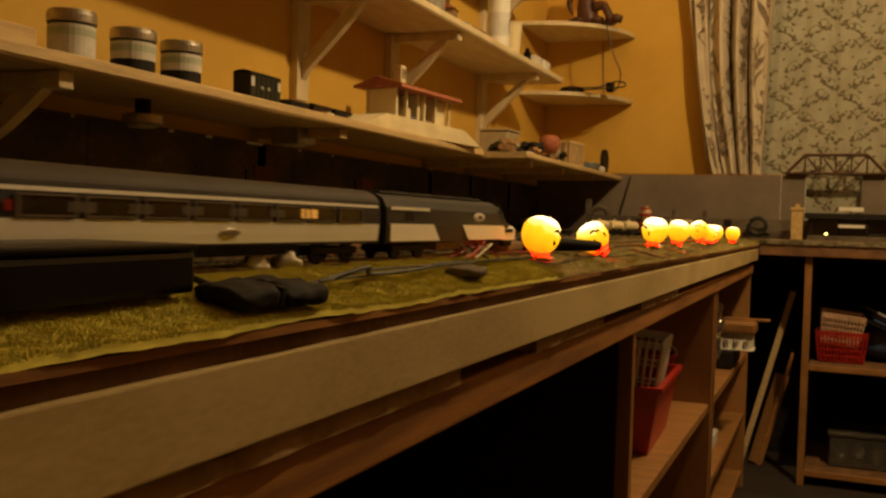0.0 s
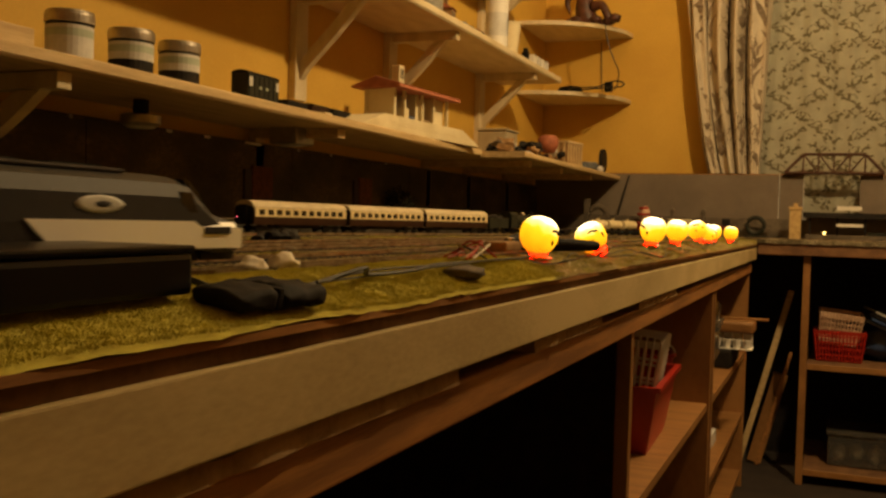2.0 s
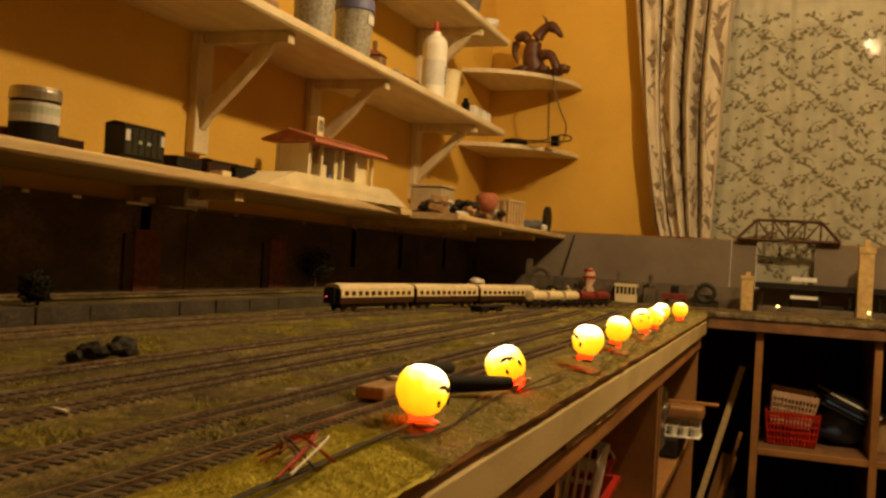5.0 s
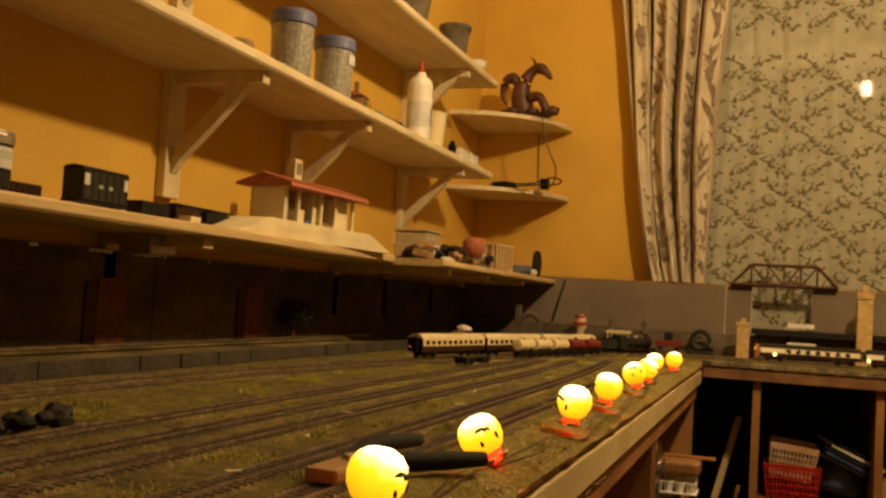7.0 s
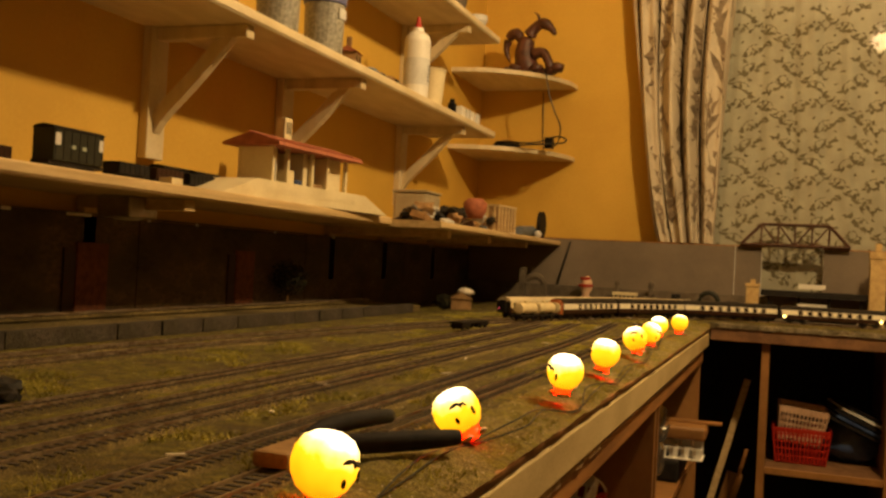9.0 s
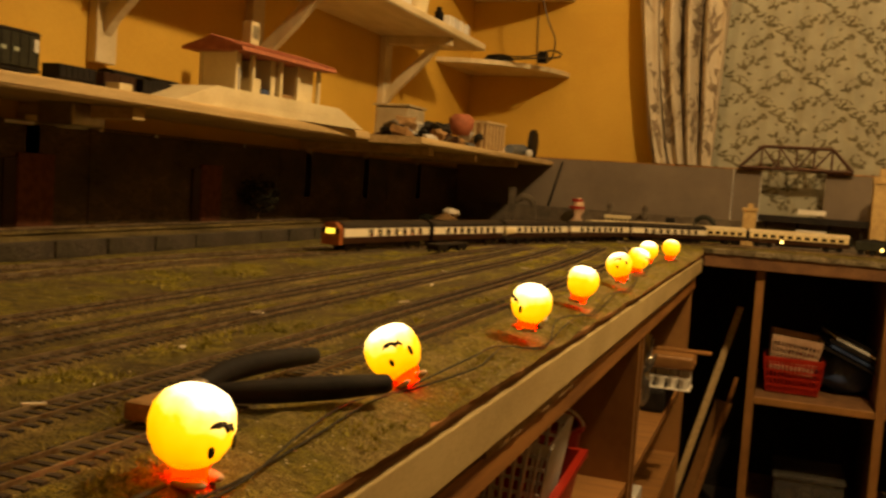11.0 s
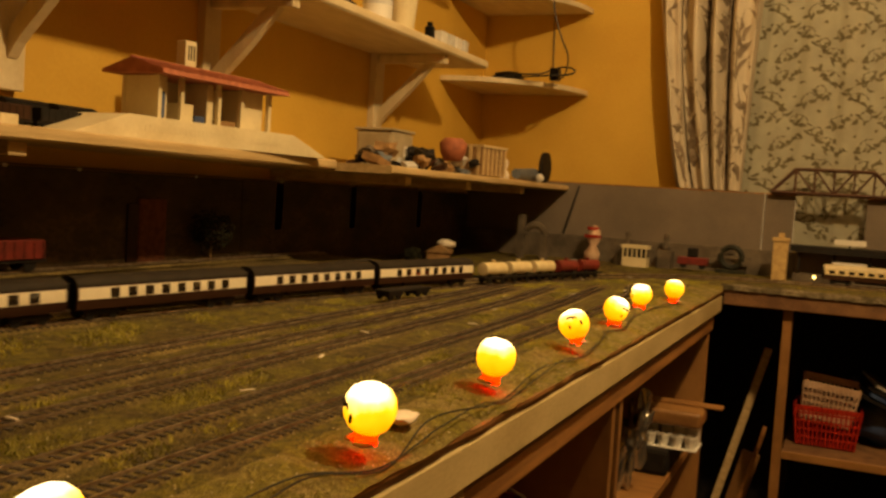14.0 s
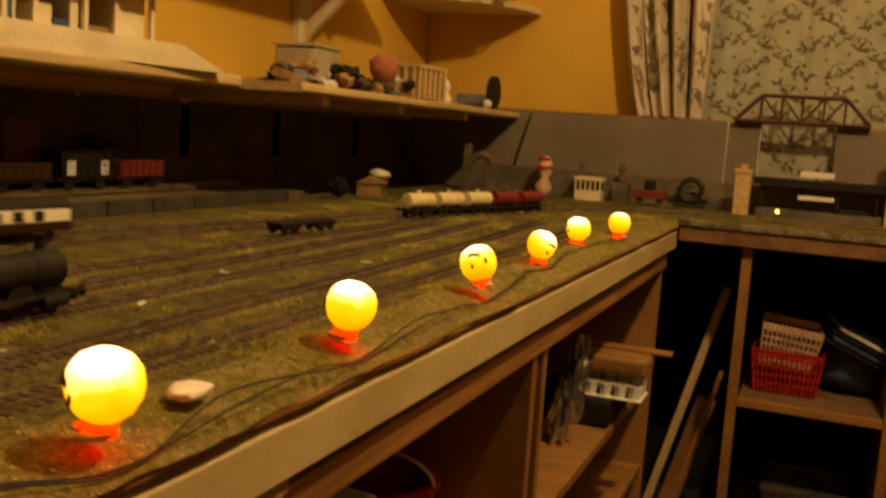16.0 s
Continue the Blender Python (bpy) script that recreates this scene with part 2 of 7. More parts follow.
def layered(name, cols, big, mid, fine, rough=0.95, bump=0.9, dist=0.003, stretch=None, edges=(0.38, 0.62)):
    """Two colours in large patches, each broken up by two darker scales of grain."""
    m = bpy.data.materials.new(name)
    m.use_nodes = True
    nt = m.node_tree
    b = nt.nodes["Principled BSDF"]
    b.inputs["Roughness"].default_value = rough
    tc = nt.nodes.new("ShaderNodeTexCoord")
    mp = nt.nodes.new("ShaderNodeMapping")
    if stretch:
        mp.inputs["Scale"].default_value = stretch
    nt.links.new(tc.outputs["Object"], mp.inputs[0])
    out = []
    for sc, det, lo, hi in ((big, 4, *edges), (mid, 6, 0.36, 0.64), (fine, 3, 0.30, 0.70)):
        n = nt.nodes.new("ShaderNodeTexNoise")
        n.inputs["Scale"].default_value, n.inputs["Detail"].default_value = sc, det
        nt.links.new(mp.outputs[0], n.inputs["Vector"])
        mr = nt.nodes.new("ShaderNodeMapRange")
        mr.inputs["From Min"].default_value, mr.inputs["From Max"].default_value = lo, hi
        nt.links.new(n.outputs["Fac"], mr.inputs[0])
        out.append(mr.outputs[0])
    def mix(fac, a, c):
        x = nt.nodes.new("ShaderNodeMix")
        x.data_type = "RGBA"
        nt.links.new(fac, x.inputs[0])
        for sock, v in ((x.inputs[6], a), (x.inputs[7], c)):
            if isinstance(v, tuple):
                sock.default_value = (*v, 1)
            else:
                nt.links.new(v, sock)
        return x.outputs[2]
    one = mix(out[1], cols[0][1], cols[0][0])
    two = mix(out[1], cols[1][1], cols[1][0])
    both = mix(out[0], one, two)
    grain = mix(out[2], cols[2], both)
    nt.links.new(grain, b.inputs["Base Color"])
    add = nt.nodes.new("ShaderNodeMath")
    add.operation = "ADD"
    nt.links.new(out[1], add.inputs[0])
    nt.links.new(out[2], add.inputs[1])
    bp = nt.nodes.new("ShaderNodeBump")
    bp.inputs["Strength"].default_value, bp.inputs["Distance"].default_value = bump, dist
    nt.links.new(add.outputs[0], bp.inputs["Height"])
    nt.links.new(bp.outputs[0], b.inputs["Normal"])
    return m


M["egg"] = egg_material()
M["tubgrey"] = material("translucent_tub", (0.46, 0.39, 0.26), (0.36, 0.30, 0.19), rough=0.4, scale=18, bump=0.03)
M["icframe"] = material("window_rubber", (0.150, 0.120, 0.085), (0.10, 0.08, 0.055), rough=0.5, bump=0)
M["icseat"] = material("dim_seat", (0.115, 0.088, 0.055), (0.05, 0.038, 0.024), rough=0.6, scale=220, bump=0)
M["redcard"] = material("red_printed_card", (0.30, 0.030, 0.018), (0.24, 0.022, 0.013), rough=0.45, scale=20, bump=0.03)
for _k in ("icdark", "icroof", "black", "dark", "rubber", "green", "pullroof", "pullbrown", "gwrbrown", "foliage"):
    M[_k].node_tree.nodes["Principled BSDF"].inputs["Specular IOR Level"].default_value = 0.22
M["backscene"] = layered("painted_backscene", (((0.165, 0.105, 0.052), (0.085, 0.056, 0.029)), ((0.040, 0.030, 0.017), (0.014, 0.011, 0.008)), (0.052, 0.036, 0.020)), 7, 22, 90, rough=0.75, bump=0.05, stretch=(1, 0.9, 1.6))
M["ground"] = layered("scenic_scatter", (((0.450, 0.370, 0.030), (0.180, 0.150, 0.014)), ((0.270, 0.190, 0.042), (0.085, 0.058, 0.013)), (0.034, 0.025, 0.005)), 17, 95, 620)
M["ballast"] = layered("ballast", (((0.560, 0.415, 0.140), (0.275, 0.195, 0.056)), ((0.195, 0.140, 0.030), (0.078, 0.054, 0.013)), (0.050, 0.035, 0.010)), 9, 130, 900, dist=0.002)
M["verge"] = layered("sandy_verge_scatter", (((0.660, 0.510, 0.190), (0.360, 0.265, 0.075)), ((0.450, 0.390, 0.034), (0.215, 0.188, 0.018)), (0.115, 0.084, 0.018)), 26, 150, 800)
M["edging"] = layered("old_stone_edging", (((0.120, 0.094, 0.072), (0.070, 0.054, 0.040)), ((0.060, 0.050, 0.026), (0.034, 0.028, 0.016)), (0.034, 0.027, 0.018)), 12, 60, 420, dist=0.0015)
M["plaster"] = layered("crumbled_plaster_edge", (((0.620, 0.520, 0.340), (0.330, 0.260, 0.150)), ((0.130, 0.100, 0.035), (0.055, 0.042, 0.016)), (0.060, 0.046, 0.022)), 30, 130, 700)
M["curtain"] = material("cream_curtain_cloth", (0.58, 0.51, 0.39), (0.49, 0.42, 0.31), rough=0.9, scale=14, fine=500, bump=0.3)
M["curtain_leaf"] = material("brown_leaf_print", (0.15, 0.112, 0.072), (0.27, 0.21, 0.145), rough=0.9, scale=30, fine=400, bump=0.2)
M["net"] = material("lace_net", (0.50, 0.485, 0.37), (0.41, 0.395, 0.30), rough=0.9, scale=16, fine=600, bump=0.4)
def see_through(m, share):
    nt = m.node_tree
    b = nt.nodes["Principled BSDF"]
    o = nt.nodes["Material Output"]
    t = nt.nodes.new("ShaderNodeBsdfTransparent")
    mx = nt.nodes.new("ShaderNodeMixShader")
    mx.inputs[0].default_value = share
    nt.links.new(b.outputs[0], mx.inputs[1])
    nt.links.new(t.outputs[0], mx.inputs[2])
    nt.links.new(mx.outputs[0], o.inputs["Surface"])


see_through(M["net"], 0.24)
M["net_leaf"] = material("open_lace_leaf", (0.100, 0.085, 0.046), (0.155, 0.135, 0.075), rough=0.9, scale=40, fine=500, bump=0.3)
pane_m = bpy.data.materials.new("window_glass")
pane_m.use_nodes = True
pane_m.node_tree.nodes["Principled BSDF"].inputs["Transmission Weight"].default_value = 1.0
pane_m.node_tree.nodes["Principled BSDF"].inputs["Roughness"].default_value = 0.02
M["pane"] = pane_m
clear_m = bpy.data.materials.new("clear_plastic")
clear_m.use_nodes = True
_b = clear_m.node_tree.nodes["Principled BSDF"]
_b.inputs["Transmission Weight"].default_value, _b.inputs["Roughness"].default_value, _b.inputs["Base Color"].default_value = 0.9, 0.15, (0.55, 0.53, 0.47, 1)
M["clear"] = clear_m


# ---- mesh helpers ----
def add_box(bm, x0, x1, y0, y1, z0, z1, m=None):
    vs = [bm.verts.new((x, y, z)) for x in (x0, x1) for y in (y0, y1) for z in (z0, z1)]
    for f in ((0, 1, 3, 2), (4, 6, 7, 5), (0, 4, 5, 1), (2, 3, 7, 6), (0, 2, 6, 4), (1, 5, 7, 3)):
        bm.faces.new([vs[i] for i in f])
    if m is not None:
        bmesh.ops.transform(bm, matrix=m, verts=vs)
    return vs


def box(x0, x1, y0, y1, z0, z1, bevel=0.0, seg=2, m=None):
    bm = bmesh.new()
    add_box(bm, x0, x1, y0, y1, z0, z1, m)
    if bevel:
        bmesh.ops.bevel(bm, geom=bm.edges[:], offset=bevel, segments=seg, affect="EDGES", profile=0.6)
    return bm


def lathe(profile, seg=24, cx=0.0, cy=0.0, cz=0.0, bm=None):
    bm = bm or bmesh.new()
    rings = []
    for r, z in profile:
        rings.append([bm.verts.new((cx + r * math.cos(2 * math.pi * i / seg), cy + r * math.sin(2 * math.pi * i / seg), cz + z)) for i in range(seg)])
    for a, b in zip(rings, rings[1:]):
        for i in range(seg):
            bm.faces.new((a[i], a[(i + 1) % seg], b[(i + 1) % seg], b[i]))
    bm.faces.new(list(reversed(rings[0])))
    bm.faces.new(rings[-1])
    return bm


def sweep(points, radius, seg=6, bm=None):
    """A round bar along a line of points."""
    bm = bm or bmesh.new()
    pts = [Vector(p) for p in points]
    rings = []
    for i, p in enumerate(pts):
        t = (pts[min(i + 1, len(pts) - 1)] - pts[max(i - 1, 0)]).normalized()
        a = t.cross(Vector((0, 0, 1)) if abs(t.z) < 0.9 else Vector((1, 0, 0))).normalized()
        b = a.cross(t)
        r = radius[i] if isinstance(radius, (list, tuple)) else radius
        rings.append([bm.verts.new(p + r * (a * math.cos(2 * math.pi * k / seg) + b * math.sin(2 * math.pi * k / seg))) for k in range(seg)])
    for a, b in zip(rings, rings[1:]):
        for k in range(seg):
            bm.faces.new((a[k], a[(k + 1) % seg], b[(k + 1) % seg], b[k]))
    bm.faces.new(rings[0][::-1])
    bm.faces.new(rings[-1])
    return bm


def extrude_xz(profile, y0, y1, bm=None):
    """A closed outline in x and z, drawn out along y."""
    bm = bm or bmesh.new()
    a = [bm.verts.new((x, y0, z)) for x, z in profile]
    b = [bm.verts.new((x, y1, z)) for x, z in profile]
    n = len(profile)
    for i in range(n):
        bm.faces.new((a[i], a[(i + 1) % n], b[(i + 1) % n], b[i]))
    bm.faces.new(a[::-1])
    bm.faces.new(b)
    return bm


def extrude_yz(profile, x0, x1, bm=None):
    bm = bm or bmesh.new()
    a = [bm.verts.new((x0, y, z)) for y, z in profile]
    b = [bm.verts.new((x1, y, z)) for y, z in profile]
    n = len(profile)
    for i in range(n):
        bm.faces.new((a[i], a[(i + 1) % n], b[(i + 1) % n], b[i]))
    bm.faces.new(a[::-1])
    bm.faces.new(b)
    return bm


def lump(radius, sx=1, sy=1, sz=1, rough=0.25, seed=0, sub=3, freq=2.0):
    bm = bmesh.new()
    bmesh.ops.create_icosphere(bm, subdivisions=sub, radius=1)
    for v in bm.verts:
        k = 1 + rough * noise.noise(v.co * freq + Vector((seed * 3.7, seed * 1.3, seed)))
        v.co = Vector((v.co.x * sx, v.co.y * sy, v.co.z * sz)) * radius * k
    return bm


def mesh_of(name, bm, mat, smooth=False):
    bmesh.ops.recalc_face_normals(bm, faces=bm.faces[:])
    me = bpy.data.meshes.new(name)
    bm.to_mesh(me)
    bm.free()
    me.materials.append(mat)
    if smooth:
        for p in me.polygons:
            p.use_smooth = True
    return me


def part(name, bm, mat, parent=None, label="", at=None, smooth=False):
    ob = new(name, mesh_of(name, bm, mat, smooth))
    if parent is not None:
        ob.parent = parent
    if at is not None:
        ob.matrix_basis = at
    if label:
        tagged(ob, label)
    return ob


def thing(name, label, category, m=None, group="", kind=""):
    ob = new(name)
    ob.empty_display_size = 0.02
    if m is not None:
        ob.matrix_basis = m
    return tagged(ob, label, category, group, kind)


def solid(name, bm, mat, label, category="", kind="", group="", smooth=False, at=None):
    return tagged(part(name, bm, mat, None, label, at, smooth), label, category, group, kind)


def text_mesh(word, size):
    cu = bpy.data.curves.new("lettering", "FONT")
    cu.body, cu.size, cu.extrude = word, size, 0.0004
    return cu

# ---- the room ----
TOP = 0.73          # top of the baseboard
WX, WY = -1.07, 3.47  # inner faces of the side wall and the window wall
RX, BY, CZ = 3.9, -2.7, 2.50
solid("floor", box(WX - 0.1, RX + 0.1, BY - 0.1, WY + 0.1, -0.1, 0), M["floor"], "dark worn carpet floor", kind="structure")
solid("ceiling", box(WX - 0.1, RX + 0.1, BY - 0.1, WY + 0.1, CZ, CZ + 0.1), M["ceiling"], "pale painted ceiling", kind="structure")
solid("wall_side", box(WX - 0.1, WX, BY - 0.1, WY + 0.1, 0, CZ), M["wall"], "orange painted wall behind the shelves", kind="structure")
solid("wall_back", box(WX, RX, BY - 0.1, BY, 0, CZ), M["wall"], "orange painted wall", kind="structure")
solid("wall_end", box(RX, RX + 0.1, BY - 0.1, WY + 0.1, 0, CZ), M["wall"], "orange painted wall", kind="structure")
WL, WR, WB, WT = -0.42, 0.62, 0.80, 2.06
bm = bmesh.new()
add_box(bm, WX, WL, WY, WY + 0.1, 0, CZ)
add_box(bm, WR, RX, WY, WY + 0.1, 0, CZ)
add_box(bm, WL, WR, WY, WY + 0.1, 0, WB)
add_box(bm, WL, WR, WY, WY + 0.1, WT, CZ)
solid("wall_window", bm, M["wall"], "orange painted wall with a window opening", kind="structure")
win = thing("window_1", "window with glass and white frame behind net curtain", "", kind="structure")
for n, b in (("sill", (WL, WR, WY - 0.005, WY + 0.1, WB, WB + 0.02)), ("frame_head", (WL, WR, WY + 0.05, WY + 0.09, WT - 0.04, WT)),
             ("frame_side", (WL, WL + 0.04, WY + 0.05, WY + 0.09, WB + 0.02, WT - 0.04)), ("frame_side", (WR - 0.04, WR, WY + 0.05, WY + 0.09, WB + 0.02, WT - 0.04)),
             ("transom", (WL + 0.04, WR - 0.04, WY + 0.045, WY + 0.09, 1.70, 1.77))):
    part(n, box(*b, bevel=0.003), M["white"], win)
pane = part("pane", box(WL + 0.04, WR - 0.04, WY + 0.066, WY + 0.070, WB + 0.02, 1.70), M["pane"], win)
pane2 = part("pane", box(WL + 0.04, WR - 0.04, WY + 0.066, WY + 0.070, 1.77, WT - 0.04), M["pane"], win)
solid("backdrop", box(WL - 0.6, WR + 0.6, WY + 0.6, WY + 0.62, 0.2, 2.6), M["black"], "dark night outside the window", kind="structure")

# ceiling pendant
lampset = thing("pendant_lamp", "bare warm bulb on a ceiling pendant", "lamp")
part("ceiling_rose", lathe([(0.045, -0.02), (0.04, -0.006), (0.0405, 0)], 20), M["white"], lampset, at=Matrix.Translation((LAMP[0], LAMP[1], CZ)))
part("flex", sweep([(LAMP[0], LAMP[1], CZ - 0.02), (LAMP[0], LAMP[1], LAMP[2] + 0.05)], 0.003), M["white"], lampset)
part("holder", lathe([(0.016, 0), (0.018, 0.03), (0.008, 0.055)], 16), M["white"], lampset, at=Matrix.Translation((LAMP[0], LAMP[1], LAMP[2] + 0.02)))
part("bulb", lathe([(0.004, -0.045), (0.020, -0.036), (0.028, -0.015), (0.026, 0.005), (0.014, 0.03)], 20), M["bulbglow"], lampset, smooth=True, at=Matrix.Translation((LAMP[0], LAMP[1], LAMP[2] - 0.005)))


# ---- curtains ----
def cloth(name, mat, label, x_top, x_bot, z0, z1, y, folds, depth, seed, nx=160, nz=24):
    """A gathered cloth; returns the thing and its surface as a function of u, v."""
    def surf(u, v, out=0.0):
        a = x_bot[0] + (x_top[0] - x_bot[0]) * max(v, 0) ** 0.75
        b = x_bot[1] + (x_top[1] - x_bot[1]) * max(v, 0) ** 1.2
        d = depth * (0.55 + 0.45 * min(1.0, 3 * max(v, 0)))
        ph = folds * 2 * math.pi * u + 2.6 * noise.noise(Vector((u * 3.1, seed, v * 1.5)))
        yy = y + d * (math.sin(ph) * abs(math.sin(ph)) ** 0.4 + 0.5 * math.sin(2.3 * ph + seed) + 0.7 * noise.noise(Vector((u * 9, v * 2, seed))))
        return Vector((a + (b - a) * u + 0.25 * d * math.cos(ph), yy - out, z0 + (z1 - z0) * v))
    bm = bmesh.new()
    rows = [[bm.verts.new(surf(i / nx, j / nz)) for i in range(nx + 1)] for j in range(nz + 1)]
    for a, b in zip(rows, rows[1:]):
        for i in range(nx):
            bm.faces.new((a[i], a[i + 1], b[i + 1], b[i]))
    th = thing(name, label, "curtain")
    part("cloth", bm, mat, th, smooth=True)
    return th, surf


def leaf_print(th, surf, width, height, leaves, mat, nm, out):
    """Leaves (x, z, angle, length, breadth, bend) laid on a cloth."""
    vs, fs = [], []
    for x, z, ang, ln, br, bend in leaves:
        c, sn = math.cos(ang), math.sin(ang)
        b, n = len(vs), 7
        ok = True
        pts = []
        for side in (1, -1):
            for i in range(n + 1):
                t = i / n
                px = ln * (t - 0.5)
                pz = side * br * math.sin(math.pi * t ** 0.8) * (1 + 0.25 * math.sin(9 * t + 40 * x)) + bend * ln * (1 - (2 * t - 1) ** 2)
                u, v = (x + c * px - sn * pz) / width, (z + sn * px + c * pz) / height
                ok = ok and 0.004 < u < 0.996 and 0.004 < v < 0.996
                pts.append(surf(u, v, out))
        if not ok:
            continue
        vs += [p.to_tuple() for p in pts]
        fs += [(b + i, b + i + 1, b + n + 2 + i, b + n + 1 + i) for i in range(n)]
    me = bpy.data.meshes.new(nm)
    me.from_pydata(vs, [], fs)
    me.materials.append(mat)
    ob = new(nm, me)
    ob.parent = th
    tagged(ob, kind="stuff")


def curtain_leaves(width, height, seed):
    rnd = random.Random(seed)
    out = []
    for k in range(int(width / 0.033)):
        x = 0.018 + 0.033 * k
        z = rnd.uniform(-0.05, 0.05)
        while z < height:
            xx = x + rnd.gauss(0, 0.007)
            if rnd.random() < 0.40:
                run = rnd.randint(4, 7)
                for q in range(run):
                    s_ = 1 if q % 2 else -1
                    out.append((xx + 0.014 * s_, z + 0.024 * q, math.pi / 2 - s_ * rnd.uniform(0.15, 0.7), rnd.uniform(0.035, 0.080), rnd.uniform(0.0045, 0.0110), 0.14 * s_))
                out.append((xx, z + 0.012 * run, math.pi / 2, 0.030 * run, 0.0024, 0.03))
                z += 0.026 * run + 0.02
            else:
                out.append((xx, z + 0.04, math.pi / 2 + rnd.uniform(-0.4, 0.4), rnd.uniform(0.07, 0.15), rnd.uniform(0.006, 0.017), rnd.uniform(-0.15, 0.15)))
                z += rnd.uniform(0.05, 0.10)
    return out


def lace_leaves(width, height, z0, gap):
    rnd = random.Random(31)
    px, pz = 0.226, 0.245
    motif = []
    for row in range(4):
        cz = pz * (row + 0.5) / 4
        for col in range(2):
            cx = px * ((col + 0.25 + 0.31 * row) % 2) / 2
            turn = -0.62 if (row + col) % 2 else 0.45
            for q in range(5):
                d = -0.036 + 0.018 * q
                x, z = cx + d * math.cos(turn), cz + d * math.sin(turn) + 0.005 * math.sin(2.4 * q + row)
                motif.append((x, z, turn + rnd.uniform(-0.7, 0.7), rnd.uniform(0.018, 0.030), rnd.uniform(0.0036, 0.0070), rnd.uniform(-0.3, 0.3)))
                if q % 2 == 0:
                    motif.append((x + 0.006, z + 0.010, turn + rnd.choice((-1, 1)) * rnd.uniform(0.9, 1.5), rnd.uniform(0.016, 0.028), rnd.uniform(0.0030, 0.0058), rnd.uniform(-0.35, 0.35)))
            for q in range(4):
                a = turn + 1.2 + 0.55 * q
                motif.append((cx + 0.030 * math.cos(a), cz + 0.026 * math.sin(a), a + math.pi / 2, 0.017, 0.0018, 0.14))
    for cx, cz in ((0.115, 0.070), (0.115, 0.185), (0.010, 0.115)):
        for q in range(5):
            a = 1.256 * q
            motif.append((cx + 0.011 * math.cos(a), cz + 0.011 * math.sin(a), a + math.pi / 2, 0.016, 0.0024, -0.12))
    for q in range(34):
        motif.append((px * ((q * 0.618) % 1), pz * (q + 0.5) / 34, rnd.uniform(0, 6.28), rnd.uniform(0.010, 0.022), rnd.uniform(0.0020, 0.0048), rnd.uniform(-0.35, 0.35)))
    out = []
    for j in range(int(height / pz) + 1):
        for i in range(int(width / px) + 1):
            for x, z, a, ln, br, bd in motif:
                zz = z + j * pz
                if not gap[0] < zz + z0 < gap[1]:
                    out.append((x + i * px, zz, a, ln, br, bd))
    return out


th, surf = cloth("curtain", M["curtain"], "gathered cream curtain printed with brown leaves, tucked in below", (-0.585, -0.195), (-0.425, -0.245), 0.9585, 2.12, 3.380, 4.2, 0.040, 3.1)
leaf_print(th, surf, 0.40, 1.16, curtain_leaves(0.40, 1.16, 5), M["curtain_leaf"], "leaf_print", 0.0012)
th, surf = cloth("curtain", M["curtain"], "gathered cream curtain printed with brown leaves", (0.42, 0.80), (0.46, 0.70), 0.90, 2.12, 3.405, 5, 0.017, 7.1)
leaf_print(th, surf, 0.38, 1.22, curtain_leaves(0.38, 1.22, 8), M["curtain_leaf"], "leaf_print", 0.0012)
th, surf = cloth("net_curtain", M["net"], "grey-green leaf lace net curtain over the window", (-0.40, 0.66), (-0.40, 0.66), 0.82, 2.10, 3.446, 9, 0.0060, 5.3)
leaf_print(th, surf, 1.06, 1.28, lace_leaves(1.06, 1.28, 0.82, (1.725, 1.80)), M["net_leaf"], "lace_leaf", 0.0008)
rail = thing("curtain_rail", "white curtain rail over the window", "curtain rail")
part("rail", box(-0.68, 0.90, 3.40, 3.425, 2.115, 2.14, bevel=0.003), M["white"], rail)
for xx in (-0.6, 0.1, 0.8):
    part("bracket", box(xx, xx + 0.02, 3.425, WY, 2.118, 2.137), M["white"], rail)


# ---- wall shelves ----
def gallows_bracket(y, z_top, depth, drop):
    """Upright on the wall, arm under the shelf and a curved brace."""
    th = thing("shelf_bracket", "cream painted wooden shelf bracket with curved brace", "bracket", group="shelf brackets")
    part("upright", box(WX, WX + 0.018, y - 0.024, y + 0.024, z_top - drop, z_top, bevel=0.002), M["shelf"], th)
    part("arm", box(WX + 0.018, WX + depth, y - 0.012, y + 0.012, z_top - 0.022, z_top - 0.0005, bevel=0.002), M["shelf"], th)
    pts = []
    for i in range(11):
        u = i / 10
        x = WX + 0.020 + (depth - 0.05) * u
        z = z_top - drop * 0.80 + (drop * 0.80 - 0.022) * (u ** 0.8)
        pts.append((x, z - 0.012 * math.sin(math.pi * u)))
    lo = pts
    hi = [(x - 0.010, z + 0.024) for x, z in pts]
    bm = bmesh.new()
    rows = []
    for (x, z), (x2, z2) in zip(lo, hi):
        rows.append([bm.verts.new((x, y - 0.009, z)), bm.verts.new((x, y + 0.009, z)), bm.verts.new((x2, y + 0.009, min(z2, z_top - 0.023))), bm.verts.new((x2, y - 0.009, min(z2, z_top - 0.023)))])
    for a, b in zip(rows, rows[1:]):
        for k in range(4):
            bm.faces.new((a[k], a[(k + 1) % 4], b[(k + 1) % 4], b[k]))
    bm.faces.new(rows[0])
    bm.faces.new(rows[-1][::-1])
    part("brace", bm, M["shelf"], th)
    return th


S1 = 0.949   # top of the lowest shelf
S2, S3 = 1.252, 1.536


